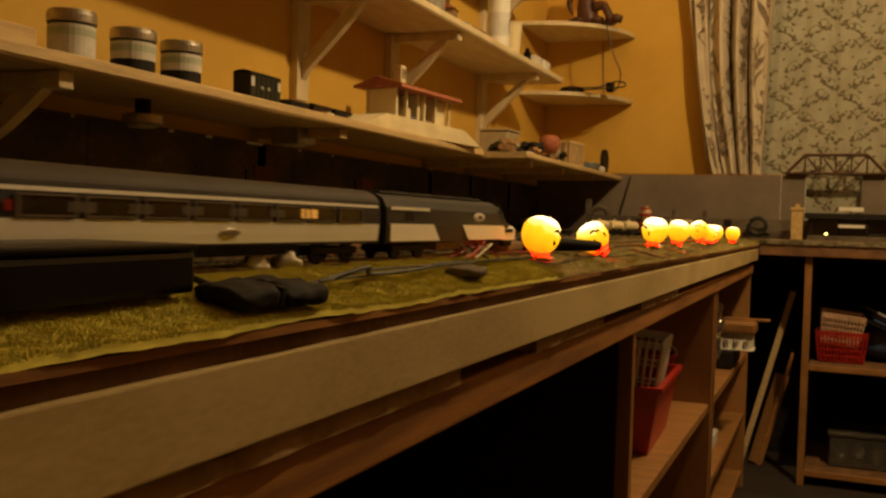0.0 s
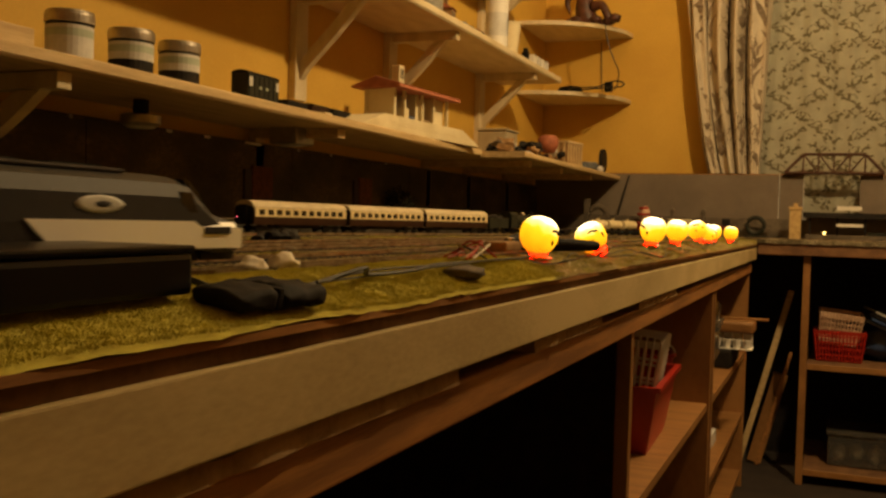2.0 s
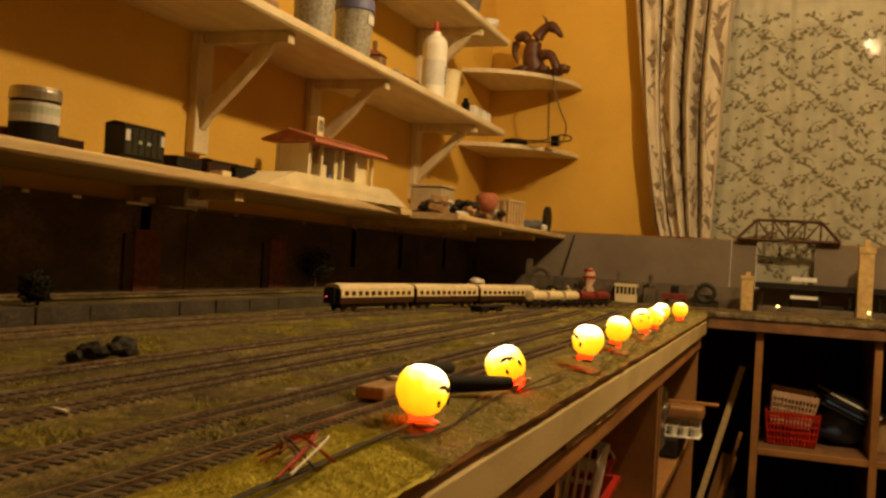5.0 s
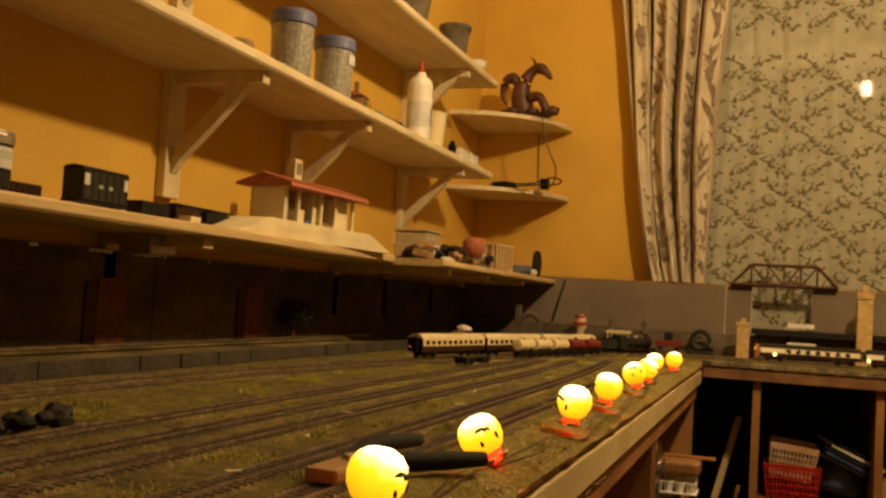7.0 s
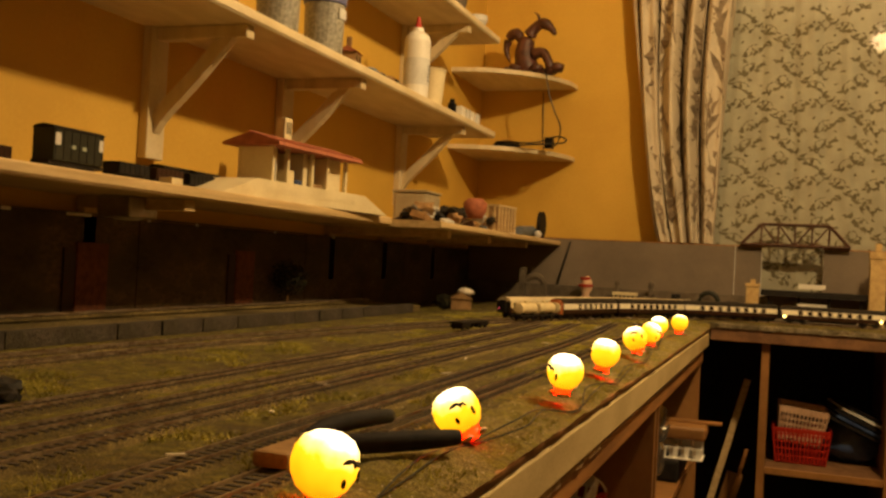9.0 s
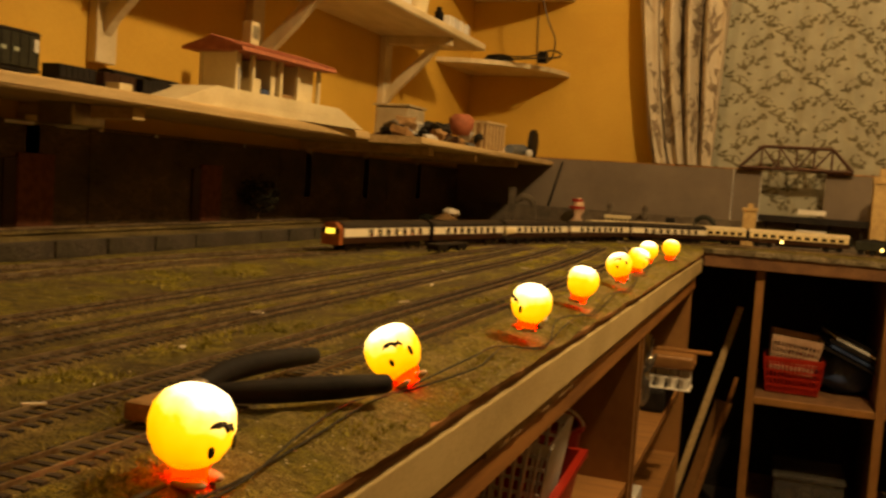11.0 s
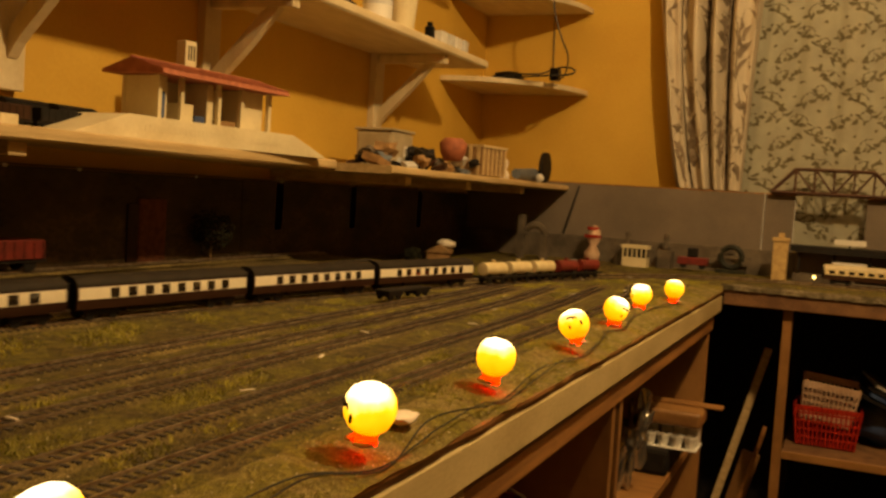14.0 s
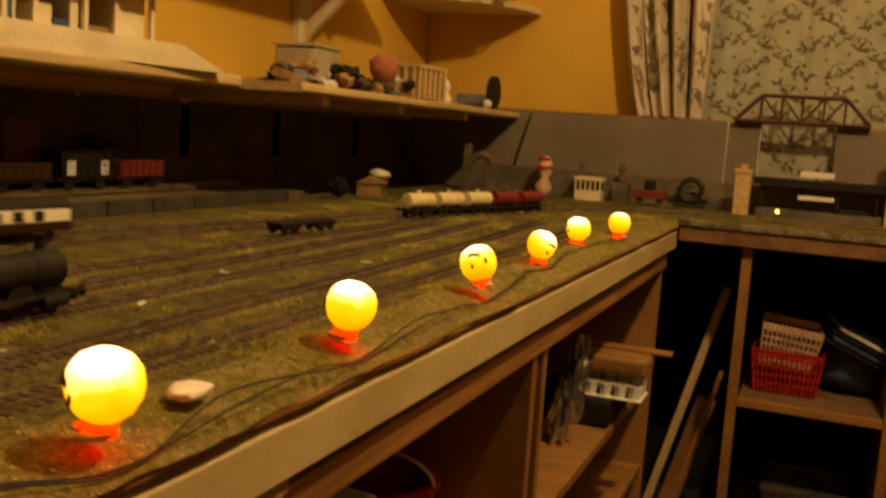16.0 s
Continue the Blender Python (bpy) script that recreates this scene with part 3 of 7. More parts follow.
def shelf_board(name, y0, y1, front, z1, thick, label, mat, sag=0.0):
    n = 24
    bm = bmesh.new()
    rows = []
    for i in range(n + 1):
        y = y0 + (y1 - y0) * i / n
        d = -sag * math.sin(math.pi * i / n) + 0.0012 * noise.noise(Vector((y * 3, front, z1)))
        rows.append([bm.verts.new(p) for p in ((WX, y, z1 - thick), (front - 0.002, y, z1 - thick + d), (front, y, z1 - thick + 0.002 + d), (front, y, z1 - 0.002 + d), (front - 0.002, y, z1 + d), (WX, y, z1))])
    for a, b in zip(rows, rows[1:]):
        for k in range(6):
            bm.faces.new((a[k], a[(k + 1) % 6], b[(k + 1) % 6], b[k]))
    bm.faces.new(rows[0])
    bm.faces.new(rows[-1][::-1])
    th = thing(name, label, "shelf")
    part("board", bm, mat, th)
    part("front_lip", box(front - 0.001, front + 0.0018, y0, y1, z1 - thick + 0.0035, z1 - 0.0035, bevel=0.0006), mat, th)
    return th


shelf_board("wall_shelf", -1.2, 2.18, -0.852, S1, 0.018, "long raw plywood wall shelf holding jars and models", M["ply"])
shelf_board("wall_shelf", 2.18, 3.40, -0.735, S1 - 0.004, 0.016, "deeper plywood wall shelf in the corner holding scrap models", M["ply"])
shelf_board("wall_shelf", -1.2, 2.95, -0.858, S2, 0.020, "cream painted wall shelf holding jars and glue", M["shelf"])
shelf_board("wall_shelf", -1.2, 2.95, -0.858, S3, 0.020, "cream painted upper wall shelf with pots", M["shelf"])
for y in (0.35, 1.60, 2.05, 2.72):
    gallows_bracket(y, S2 - 0.020, 0.195, 0.225)
for y in (0.35, 1.60, 2.72):
    gallows_bracket(y, S3 - 0.020, 0.195, 0.20)
gallows_bracket(0.742, S1 - 0.018, 0.200, 0.150)
for y in (0.30, 1.45, 2.30, 2.62, 3.0):
    th = thing("shelf_bracket", "rough timber bearer under the lowest shelf", "bracket", group="shelf bearers")
    d = 0.200 if y < 2.1 else 0.315
    z = S1 - 0.018 if y < 2.1 else S1 - 0.020
    part("arm", box(WX, WX + d, y - 0.014, y + 0.014, z - 0.018, z - 0.0003, bevel=0.002), M["ply"], th)
    part("upright", box(WX, WX + 0.018, y - 0.016, y + 0.016, z - 0.13, z - 0.018, bevel=0.002), M["ply"], th)


def corner_shelf(z, r):
    bm = bmesh.new()
    prof = [(0, 0)] + [(r * math.sin(a * math.pi / 40), -r * math.cos(a * math.pi / 40)) for a in range(21)]
    lo = [bm.verts.new((WX + x, WY + y, z - 0.014)) for x, y in prof]
    hi = [bm.verts.new((WX + x, WY + y, z)) for x, y in prof]
    n = len(prof)
    for i in range(n):
        bm.faces.new((lo[i], lo[(i + 1) % n], hi[(i + 1) % n], hi[i]))
    bm.faces.new(lo[::-1])
    bm.faces.new(hi)
    return solid("corner_shelf", bm, M["shelf"], "cream quarter-round corner shelf", "shelf", group="corner shelves")


corner_shelf(1.238, 0.345)
corner_shelf(1.487, 0.345)

# puck lamps under the lowest shelf
for y, sq in ((1.0, 0), (1.434, 1)):
    th = thing("puck_light", "unlit grey puck light screwed under the shelf", "lamp", group="puck lights")
    z = S1 - 0.018
    if sq:
        part("housing", box(-1.0, -0.94, y - 0.034, y + 0.034, z - 0.032, z, bevel=0.004), M["steel"], th)
    else:
        part("housing", lathe([(0.024, -0.040), (0.030, -0.036), (0.030, -0.024), (0.026, -0.022)], 28, -0.97, y, z), M["steel"], th)
        part("stem", lathe([(0.012, -0.023), (0.012, 0)], 14, -0.97, y, z), M["dark"], th)
    zz = z - (0.0325 if sq else 0.0405)
    part("diffuser", lathe([(0.002, zz - 0.003), (0.020, zz - 0.002), (0.022, zz)], 20, -0.97, y, 0), M["label"], th)

# ---- the baseboard ----
EDGE = -0.206


def ground_height(x, y):
    h = 0.0013 * noise.noise(Vector((x * 22, y * 22, 0))) + 0.0012 * noise.noise(Vector((x * 90, y * 90, 3)))
    if x > -0.262:
        h -= 0.0125 * min(1.0, (x + 0.262) / 0.056) ** 1.3 if y < 2.84 else 0.0
    return h


bm = bmesh.new()
xs = [WX + (EDGE - WX) * i / 90 for i in range(91)]
ys = [-2.6 + (3.36 + 2.6) * j / 420 for j in range(421)]
grid = [[bm.verts.new((x, y, TOP + ground_height(x, y))) for x in xs] for y in ys]
for a, b in zip(grid, grid[1:]):
    for i in range(90):
        bm.faces.new((a[i], a[i + 1], b[i + 1], b[i]))
xs2 = [EDGE + (3.8 - EDGE) * (i / 110) ** 1.4 for i in range(1, 111)]
ys2 = [2.855 + (3.36 - 2.855) * j / 40 for j in range(41)]
g2 = [[bm.verts.new((x, y, TOP + ground_height(x, y))) for x in [EDGE - 0.002] + xs2] for y in ys2]
for a, b in zip(g2, g2[1:]):
    for i in range(110):
        bm.faces.new((a[i], a[i + 1], b[i + 1], b[i]))
solid("scenic_ground", bm, M["ground"], "olive-brown scenic scatter covering the model railway baseboard", "model ground", kind="structure", smooth=True)

base = thing("baseboard", "long timber-framed model railway baseboard with ragged edge", "table")
part("deck", box(WX, EDGE - 0.003, -2.6, 3.38, TOP - 0.030, TOP - 0.0165), M["hard"], base)
part("deck", box(EDGE + 0.0015, 3.8, 2.858, 3.38, TOP - 0.022, TOP - 0.006), M["hard"], base)
bm = bmesh.new()
for side in (0,):
    rows = []
    for j in range(240):
        y = -2.6 + j * (2.858 + 2.6) / 239
        w = 0.004 * noise.noise(Vector((y * 14, 1, 0))) + 0.003 * noise.noise(Vector((y * 50, 2, 0)))
        rows.append([bm.verts.new(p) for p in ((EDGE - 0.02, y, TOP - 0.012), (EDGE + 0.001 + w, y, TOP - 0.0130 + 0.25 * w), (EDGE + 0.001 + w, y, TOP - 0.0165 + 0.3 * w), (EDGE - 0.02, y, TOP - 0.017))])
    for a, b in zip(rows, rows[1:]):
        for k in range(4):
            bm.faces.new((a[k], a[(k + 1) % 4], b[(k + 1) % 4], b[k]))
part("ragged_edge", bm, M["beam"], base, "torn brown hardboard edge")
part("fascia", box(EDGE - 0.012, EDGE + 0.001, -2.6, 2.848, 0.672, 0.706, bevel=0.0012), M["pale"], base, "pale fibreboard fascia strip")
part("rail_beam", box(EDGE - 0.045, EDGE - 0.008, -2.6, 2.80, 0.633, 0.660, bevel=0.002), M["beam"], base, "brown timber bearer")
part("inner_beam", box(EDGE - 0.10, EDGE - 0.05, -2.6, 2.80, 0.640, 0.705), M["beam"], base)
for y0, y1 in ((-0.9, -0.15), (-0.05, 0.155), (0.205, 0.30), (0.32, 0.56), (0.60, 1.05), (1.2, 1.9), (2.0, 2.8)):
    part("packing_strip", box(EDGE - 0.030, EDGE - 0.0055, y0, y1, 0.7062, TOP - 0.0172, bevel=0.001), M["beam"], base)
for y0, y1 in ((-0.3, 0.395), (0.56, 0.80), (1.0, 1.3)):
    bm = bmesh.new()
    rows = []
    for j in range(60):
        y = y0 + (y1 - y0) * j / 59
        w = 0.0025 * noise.noise(Vector((y * 30, 4, 0))) + 0.0015 * noise.noise(Vector((y * 120, 5, 0)))
        rows.append([bm.verts.new(p) for p in ((EDGE - 0.04, y, 0.6605), (EDGE - 0.004 + w, y, 0.6605), (EDGE - 0.005 + w, y, 0.6695 + w), (EDGE - 0.04, y, 0.669 + w))])
    for a, b in zip(rows, rows[1:]):
        for k in range(4):
            bm.faces.new((a[k], a[(k + 1) % 4], b[(k + 1) % 4], b[k]))
    bm.faces.new(rows[0])
    bm.faces.new(rows[-1][::-1])
    part("cardboard_strip", bm, M["card"], base, "torn cardboard packing")
part("far_fascia", box(EDGE + 0.004, 3.8, 2.850, 2.866, 0.688, TOP - 0.008, bevel=0.002), M["hard"], base, "dark brown hardboard edge")

rnd = random.Random(5)
bm = bmesh.new()
rows = []
for j in range(520):
    x = EDGE - 0.004 + j * (1.25 - EDGE) / 519
    w = 0.006 * noise.noise(Vector((x * 30, 7, 0))) + 0.004 * noise.noise(Vector((x * 110, 8, 0)))
    h = 0.0035 * noise.noise(Vector((x * 45, 9, 0))) + 0.0025 * noise.noise(Vector((x * 160, 3, 0)))
    rows.append([bm.verts.new(p) for p in ((x, 2.886 + w, TOP - 0.002), (x, 2.872 + w, TOP + 0.0035 + h), (x, 2.855 + 0.6 * w, TOP + 0.0050 + h), (x, 2.8455 + 0.5 * w, TOP + 0.001 + 0.6 * h), (x, 2.8445 + 0.4 * w, TOP - 0.0085 + h), (x, 2.868, TOP - 0.007))])
for a, b in zip(rows, rows[1:]):
    for k in range(5):
        bm.faces.new((a[k], a[k + 1], b[k + 1], b[k]))
part("crumbled_edge", bm, M["plaster"], base, "crumbling white plaster and scatter along the far edge")

# strip of static grass along the edge by the controller, sandy verge beyond it
def edge_strip(y0, y1, n, wide, lift, ragged, mat, name, label, cat):
    bm = bmesh.new()
    rows = []
    for j in range(n):
        y = y0 + j * (y1 - y0) / (n - 1)
        w = ragged * noise.noise(Vector((y * 8, 0, 5))) + 0.4 * ragged * noise.noise(Vector((y * 40, 0, 2)))
        row = []
        for k in range(15):
            x = EDGE + 0.002 + 0.35 * w - k * (wide + w) / 14
            dz = lift + 0.0005 * noise.noise(Vector((x * 160, y * 160, 0)))
            row.append(bm.verts.new((x, y, TOP + ground_height(x, y) + (dz if 0 < k < 14 else dz - 0.9 * lift))))
        rows.append(row)
    for a, b in zip(rows, rows[1:]):
        for k in range(14):
            bm.faces.new((a[k], a[k + 1], b[k + 1], b[k]))
    solid(name, bm, mat, label, cat, kind="stuff", smooth=True)


edge_strip(-2.6, 0.60, 420, 0.072, 0.0030, 0.004, M["mat"], "grass_mat", "yellow-green static grass mat along the board edge", "grass mat")
edge_strip(0.585, 2.84, 420, 0.062, 0.0008, 0.016, M["verge"], "sandy_verge", "pale sandy verge with sparse grass along the board edge", "verge")


def blades(name, n, xr, yr, h, lean, mat, label, seed, lift=0.0, cull=-0.05, wide=0.0006):
    rnd = random.Random(seed)
    vs, fs = [], []
    for i in range(n):
        x, y = rnd.uniform(*xr), rnd.uniform(*yr)
        if noise.noise(Vector((x * 13, y * 13, seed))) < cull:
            continue
        z = TOP + ground_height(x, y) + lift
        for k in range(3):
            a, l = rnd.uniform(0, 6.28), h * rnd.uniform(0.5, 1.2)
            dx, dy = wide * math.cos(a), wide * math.sin(a)
            ox, oy = rnd.gauss(0, 0.0012), rnd.gauss(0, 0.0012)
            b = len(vs)
            vs += [(x + ox - dx, y + oy - dy, z), (x + ox + dx, y + oy + dy, z), (x + ox + rnd.gauss(0, lean), y + oy + rnd.gauss(0, lean), z + l)]
            fs.append((b, b + 1, b + 2))
    me = bpy.data.meshes.new(name)
    me.from_pydata(vs, [], fs)
    me.materials.append(mat)
    return tagged(new(name, me), label, "grass", kind="stuff")


blades("grass_tufts", 60000, (-0.80, EDGE - 0.004), (0.1, 2.9), 0.0042, 0.0028, M["tuft"], "dry olive static grass tufts between the tracks", 2, 0.0, 0.16)
blades("grass_tufts", 60000, (-0.276, EDGE + 0.002), (-0.02, 0.62), 0.0012, 0.0007, M["mat"], "short yellow-green static grass", 4, 0.0029, -9, 0.00022)

rnd = random.Random(12)
vs, fs = [], []
for k in range(3000):
    x, y = rnd.uniform(-0.80, EDGE - 0.003), rnd.uniform(0.1, 2.85)
    if k % 3 == 0:
        x = EDGE - abs(rnd.gauss(0, 0.022)) - 0.002
    z, r = TOP + ground_height(x, y) + 0.0012, rnd.uniform(0.0004, 0.0012)
    b = len(vs)
    for q in range(4):
        a = 1.571 * q + k
        vs.append((x + r * math.cos(a) * rnd.uniform(0.6, 1.2), y + r * math.sin(a) * rnd.uniform(0.6, 1.2), z))
    vs.append((x, y, z + 0.7 * r))
    fs += [(b + q, b + (q + 1) % 4, b + 4) for q in range(4)]
me = bpy.data.meshes.new("pale_grit")
me.from_pydata(vs, [], fs)
me.materials.append(M["tank"])
tagged(new("pale_grit", me), "pale grit and flecks scattered over the ground", "grit", kind="stuff")

# ---- track ----
def spline(pts, n=16):
    w = [Vector(p) for p in pts]
    w = [2 * w[0] - w[1]] + w + [2 * w[-1] - w[-2]]
    out = []
    for i in range(1, len(w) - 2):
        p0, p1, p2, p3 = w[i - 1:i + 3]
        for k in range(n):
            a = k / n
            out.append(0.5 * (2 * p1 + (p2 - p0) * a + (2 * p0 - 5 * p1 + 4 * p2 - p3) * a * a + (3 * p1 - p0 - 3 * p2 + p3) * a ** 3))
    out.append(w[-2])
    return out


class Line:
    """A track's centre line with places by distance along it."""

    def __init__(self, pts, smooth=True):
        self.p = spline([Vector(q) for q in pts]) if smooth else pts
        self.s = [0.0]
        for a, b in zip(self.p, self.p[1:]):
            self.s.append(self.s[-1] + (b - a).length)

    def at(self, s):
        i = int(np.clip(np.searchsorted(self.s, s) - 1, 0, len(self.p) - 2))
        a = (s - self.s[i]) / (self.s[i + 1] - self.s[i])
        return self.p[i].lerp(self.p[i + 1], a), (self.p[i + 1] - self.p[i]).normalized()

    def offset(self, d):
        out = []
        for i, p in enumerate(self.p):
            t = (self.p[min(i + 1, len(self.p) - 1)] - self.p[max(i - 1, 0)]).normalized()
            out.append(p + Vector((-t.y, t.x, 0)) * d)
        return Line(out, False)


RAIL = TOP + 0.0055
PITCH, GAUGE = 0.0092, 0.0165
SLEEPER = mesh_of("sleeper", box(-0.0155, 0.0155, -0.0018, 0.0018, -0.0016, 0.0012), M["sleeper"])


def track(line, z, label, single=None):
    th = thing("railway_track", label, "track", group="tracks of the model railway")
    for side in (-1, 1):
        off = line.offset(side * GAUGE / 2)
        bm = bmesh.new()
        rows = []
        for i, p in enumerate(off.p):
            t = (off.p[min(i + 1, len(off.p) - 1)] - off.p[max(i - 1, 0)]).normalized()
            nrm = Vector((-t.y, t.x, 0)) * 0.0007
            rows.append([bm.verts.new((q.x, q.y, zz)) for q, zz in ((p - nrm, z - 0.0025), (p + nrm, z - 0.0025), (p + nrm, z), (p - nrm, z))])
        for a, b in zip(rows, rows[1:]):
            for k in range(4):
                bm.faces.new((a[k], a[(k + 1) % 4], b[(k + 1) % 4], b[k]))
        part("rail", bm, M["rail"], th)
    vs, fs = [], []
    s, k = 0.05, 0
    while s < line.s[-1] - 0.05:
        p, t = line.at(s)
        a = math.atan2(t.y, t.x) - math.pi / 2
        if single and single[0] < p.y < single[1]:
            ob = new("sleeper", SLEEPER)
            ob.parent = th
            ob.matrix_basis = Matrix.Translation((p.x, p.y, z - 0.0030)) @ Matrix.Rotation(a + 0.01 * math.sin(k * 12.9), 4, "Z")
        else:
            c, sn = math.cos(a), math.sin(a)
            b = len(vs)
            for zz in (z - 0.0046, z - 0.0018):
                for ux, uy in ((-0.0155, -0.0018), (0.0155, -0.0018), (0.0155, 0.0018), (-0.0155, 0.0018)):
                    vs.append((p.x + c * ux - sn * uy, p.y + sn * ux + c * uy, zz))
            fs += [tuple(b + i for i in f) for f in ((4, 5, 6, 7), (0, 1, 5, 4), (1, 2, 6, 5), (2, 3, 7, 6), (3, 0, 4, 7))]
        s += PITCH
        k += 1
    me = bpy.data.meshes.new("sleeper_strip")
    me.from_pydata(vs, [], fs)
    me.materials.append(M["sleeper"])
    ob = new("sleeper_strip", me)
    ob.parent = th
    tagged(ob, kind="stuff")
    # ballast shoulder
    bm = bmesh.new()
    rows = []
    for i, p in enumerate(line.p):
        t = (line.p[min(i + 1, len(line.p) - 1)] - line.p[max(i - 1, 0)]).normalized()
        nn = Vector((-t.y, t.x, 0))
        rows.append([bm.verts.new((p + nn * w).to_tuple()[:2] + (zz,)) for w, zz in ((-0.021, z - 0.0068), (-0.0145, z - 0.0024), (0.0145, z - 0.0024), (0.021, z - 0.0068))])
    for a, b in zip(rows, rows[1:]):
        for k in range(3):
            bm.faces.new((a[k], a[k + 1], b[k + 1], b[k]))
    part("ballast", bm, M["ballast"], th, smooth=True)
    return th


INNER = Line([(-0.76, -2.5, 0), (-0.76, -1.6, 0), (-0.76, -0.5, 0), (-0.758, 0.4, 0), (-0.75, 1.0, 0), (-0.73, 1.35, 0), (-0.69, 1.7, 0), (-0.63, 2.05, 0), (-0.545, 2.4, 0), (-0.42, 2.76, 0), (-0.23, 3.01, 0), (0.05, 3.1, 0), (0.4, 3.1, 0), (1.0, 3.1, 0), (2.2, 3.1, 0), (3.7, 3.1, 0)])
OUTER = INNER.offset(0.056)
NEAR = Line([(-0.300, -2.5, 0), (-0.300, -0.5, 0), (-0.300, 0.6, 0), (-0.300, 1.3, 0), (-0.302, 1.9, 0), (-0.315, 2.35, 0), (-0.36, 2.6, 0)])
track(NEAR, RAIL - 0.0015, "worn single siding track along the board edge", (0.1, 2.6))
track(Line([(-0.355, -2.5, 0), (-0.355, 0.5, 0), (-0.357, 1.2, 0), (-0.365, 1.9, 0), (-0.40, 2.5, 0)]), RAIL, "weathered siding track in olive scatter")
track(Line([(-0.440, -2.5, 0), (-0.440, 0.5, 0), (-0.440, 1.4, 0), (-0.445, 2.0, 0), (-0.47, 2.4, 0)]), RAIL, "weathered siding track in olive scatter")
track(Line([(-0.495, -2.5, 0), (-0.495, 0.5, 0), (-0.495, 1.3, 0), (-0.50, 1.9, 0), (-0.515, 2.3, 0)]), RAIL, "weathered siding track in olive scatter")
track(Line([(-0.560, -2.5, 0), (-0.560, 0.5, 0), (-0.558, 1.3, 0), (-0.555, 1.8, 0), (-0.55, 2.1, 0), (-0.56, 2.6, 0)]), RAIL, "weathered siding track in olive scatter")
track(INNER, RAIL, "inner running line curving round the room corner")
track(OUTER, RAIL, "outer running line curving round the room corner")

# raised back road with stone edging
RB = TOP + 0.020
bm = box(WX, -0.875, -2.6, 2.45, TOP - 0.004, RB - 0.004)
solid("raised_bed", bm, M["ballast"], "raised ballast bed along the wall", "model ground", kind="structure")
edging = thing("stone_edging", "row of grey stone edging blocks holding the raised track", "edging")
EDGING = mesh_of("block", box(-0.006, 0.006, -0.048, 0.048, 0, 0.022, bevel=0.0012), M["edging"])
for k in range(50):
    ob = new("block", EDGING)
    ob.parent = edging
    ob.matrix_basis = pose(-0.869 + 0.0015 * math.sin(k * 5.1), -2.5 + k * 0.0985, TOP, 0, 0, 1.2 * math.sin(k * 2.3))
track(Line([(-1.003, -2.5, 0), (-1.003, 0, 0), (-1.003, 1.2, 0), (-1.003, 2.4, 0)]), RB + 0.0055, "raised track along the back wall")

# painted scene on the wall under the shelf, grey panels on the window side
scn = thing("backscene", "dark painted landscape backscene boards under the shelf", "backscene")
for k in range(10):
    y0 = -2.6 + 0.596 * k
    part("board", box(WX + 0.012, WX + 0.018, y0, y0 + 0.594, TOP - 0.004, 0.902 - 0.001 * (k % 2), bevel=0.0008), M["backscene"], scn)
    part("top_edge", box(WX + 0.0115, WX + 0.0190, y0, y0 + 0.594, 0.9022, 0.9045), M["stone"], scn)
# Small white pieces stand for specks of unknown kind along the top edge.
for y, ln in ((0.941, 0.006), (1.069, 0.010), (1.168, 0.014), (1.275, 0.018), (1.422, 0.055), (1.593, 0.008), (1.734, 0.008), (2.02, 0.006), (2.30, 0.008)):
    part("tape", box(WX + 0.0192, WX + 0.0204, y - ln / 2, y + ln / 2, 0.8985, 0.9035, bevel=0.0004), M["white"], scn, "small white speck on the backscene top edge")
for n, (x0, x1) in enumerate(((-1.06, -0.175), (-0.172, -0.095), (0.085, 0.42), (0.424, 1.2))):
    th = thing("slate_panel", "grey slate-coloured backscene panel standing against the window wall", "panel", group="grey panels")
    part("sheet", box(x0, x1, 3.362, 3.374, TOP - 0.006, 0.953, bevel=0.001), M["grey"], th)
    part("top_edge", box(x0, x1, 3.361, 3.375, 0.9532, 0.9565), M["beam"], th, "brown top edging")
    part("end_edge", box(x1 + 0.0002, x1 + 0.0022, 3.3605, 3.374, TOP - 0.006, 0.953), M["label"], th, "pale cut edge")
solid("backscene_ledge", box(-1.06, 1.2, 3.335, 3.360, TOP - 0.004, 0.800, bevel=0.002), M["stone"], "low grey stone retaining wall behind the far tracks", "model wall")

# ---- under the board ----
FRX = EDGE - 0.012


def cupboard(y0, y1, shelves, label):
    th = thing("shelf_unit", label, "shelf unit", group="units under the board")
    # Side at y 1.00 is near-black: the recess's shade put into its colour.
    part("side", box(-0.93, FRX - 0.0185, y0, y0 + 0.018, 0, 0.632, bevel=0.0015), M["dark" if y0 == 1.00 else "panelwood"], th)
    part("front_post", box(FRX - 0.018, FRX, y0, y0 + 0.018, 0, 0.632, bevel=0.0015), M["panelwood"], th)
    part("side", box(-0.93, FRX, y1 - 0.018, y1, 0, 0.632, bevel=0.0015), M["panelwood"], th)
    # Added back sheet, near-black as painted shade.
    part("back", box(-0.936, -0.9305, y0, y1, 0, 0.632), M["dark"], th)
    for z in shelves:
        part("shelf", box(-0.93, FRX - 0.004, y0 + 0.0185, y1 - 0.0185, z - 0.016, z, bevel=0.001), M["panelwood"], th)
    return th


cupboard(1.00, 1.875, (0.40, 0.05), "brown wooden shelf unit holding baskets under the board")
cupboard(1.90, 2.78, (0.40, 0.22, 0.05), "brown wooden shelf unit holding boxes under the board")
cupboard(-1.6, -0.4, (0.35, 0.05), "brown wooden shelf unit under the board")


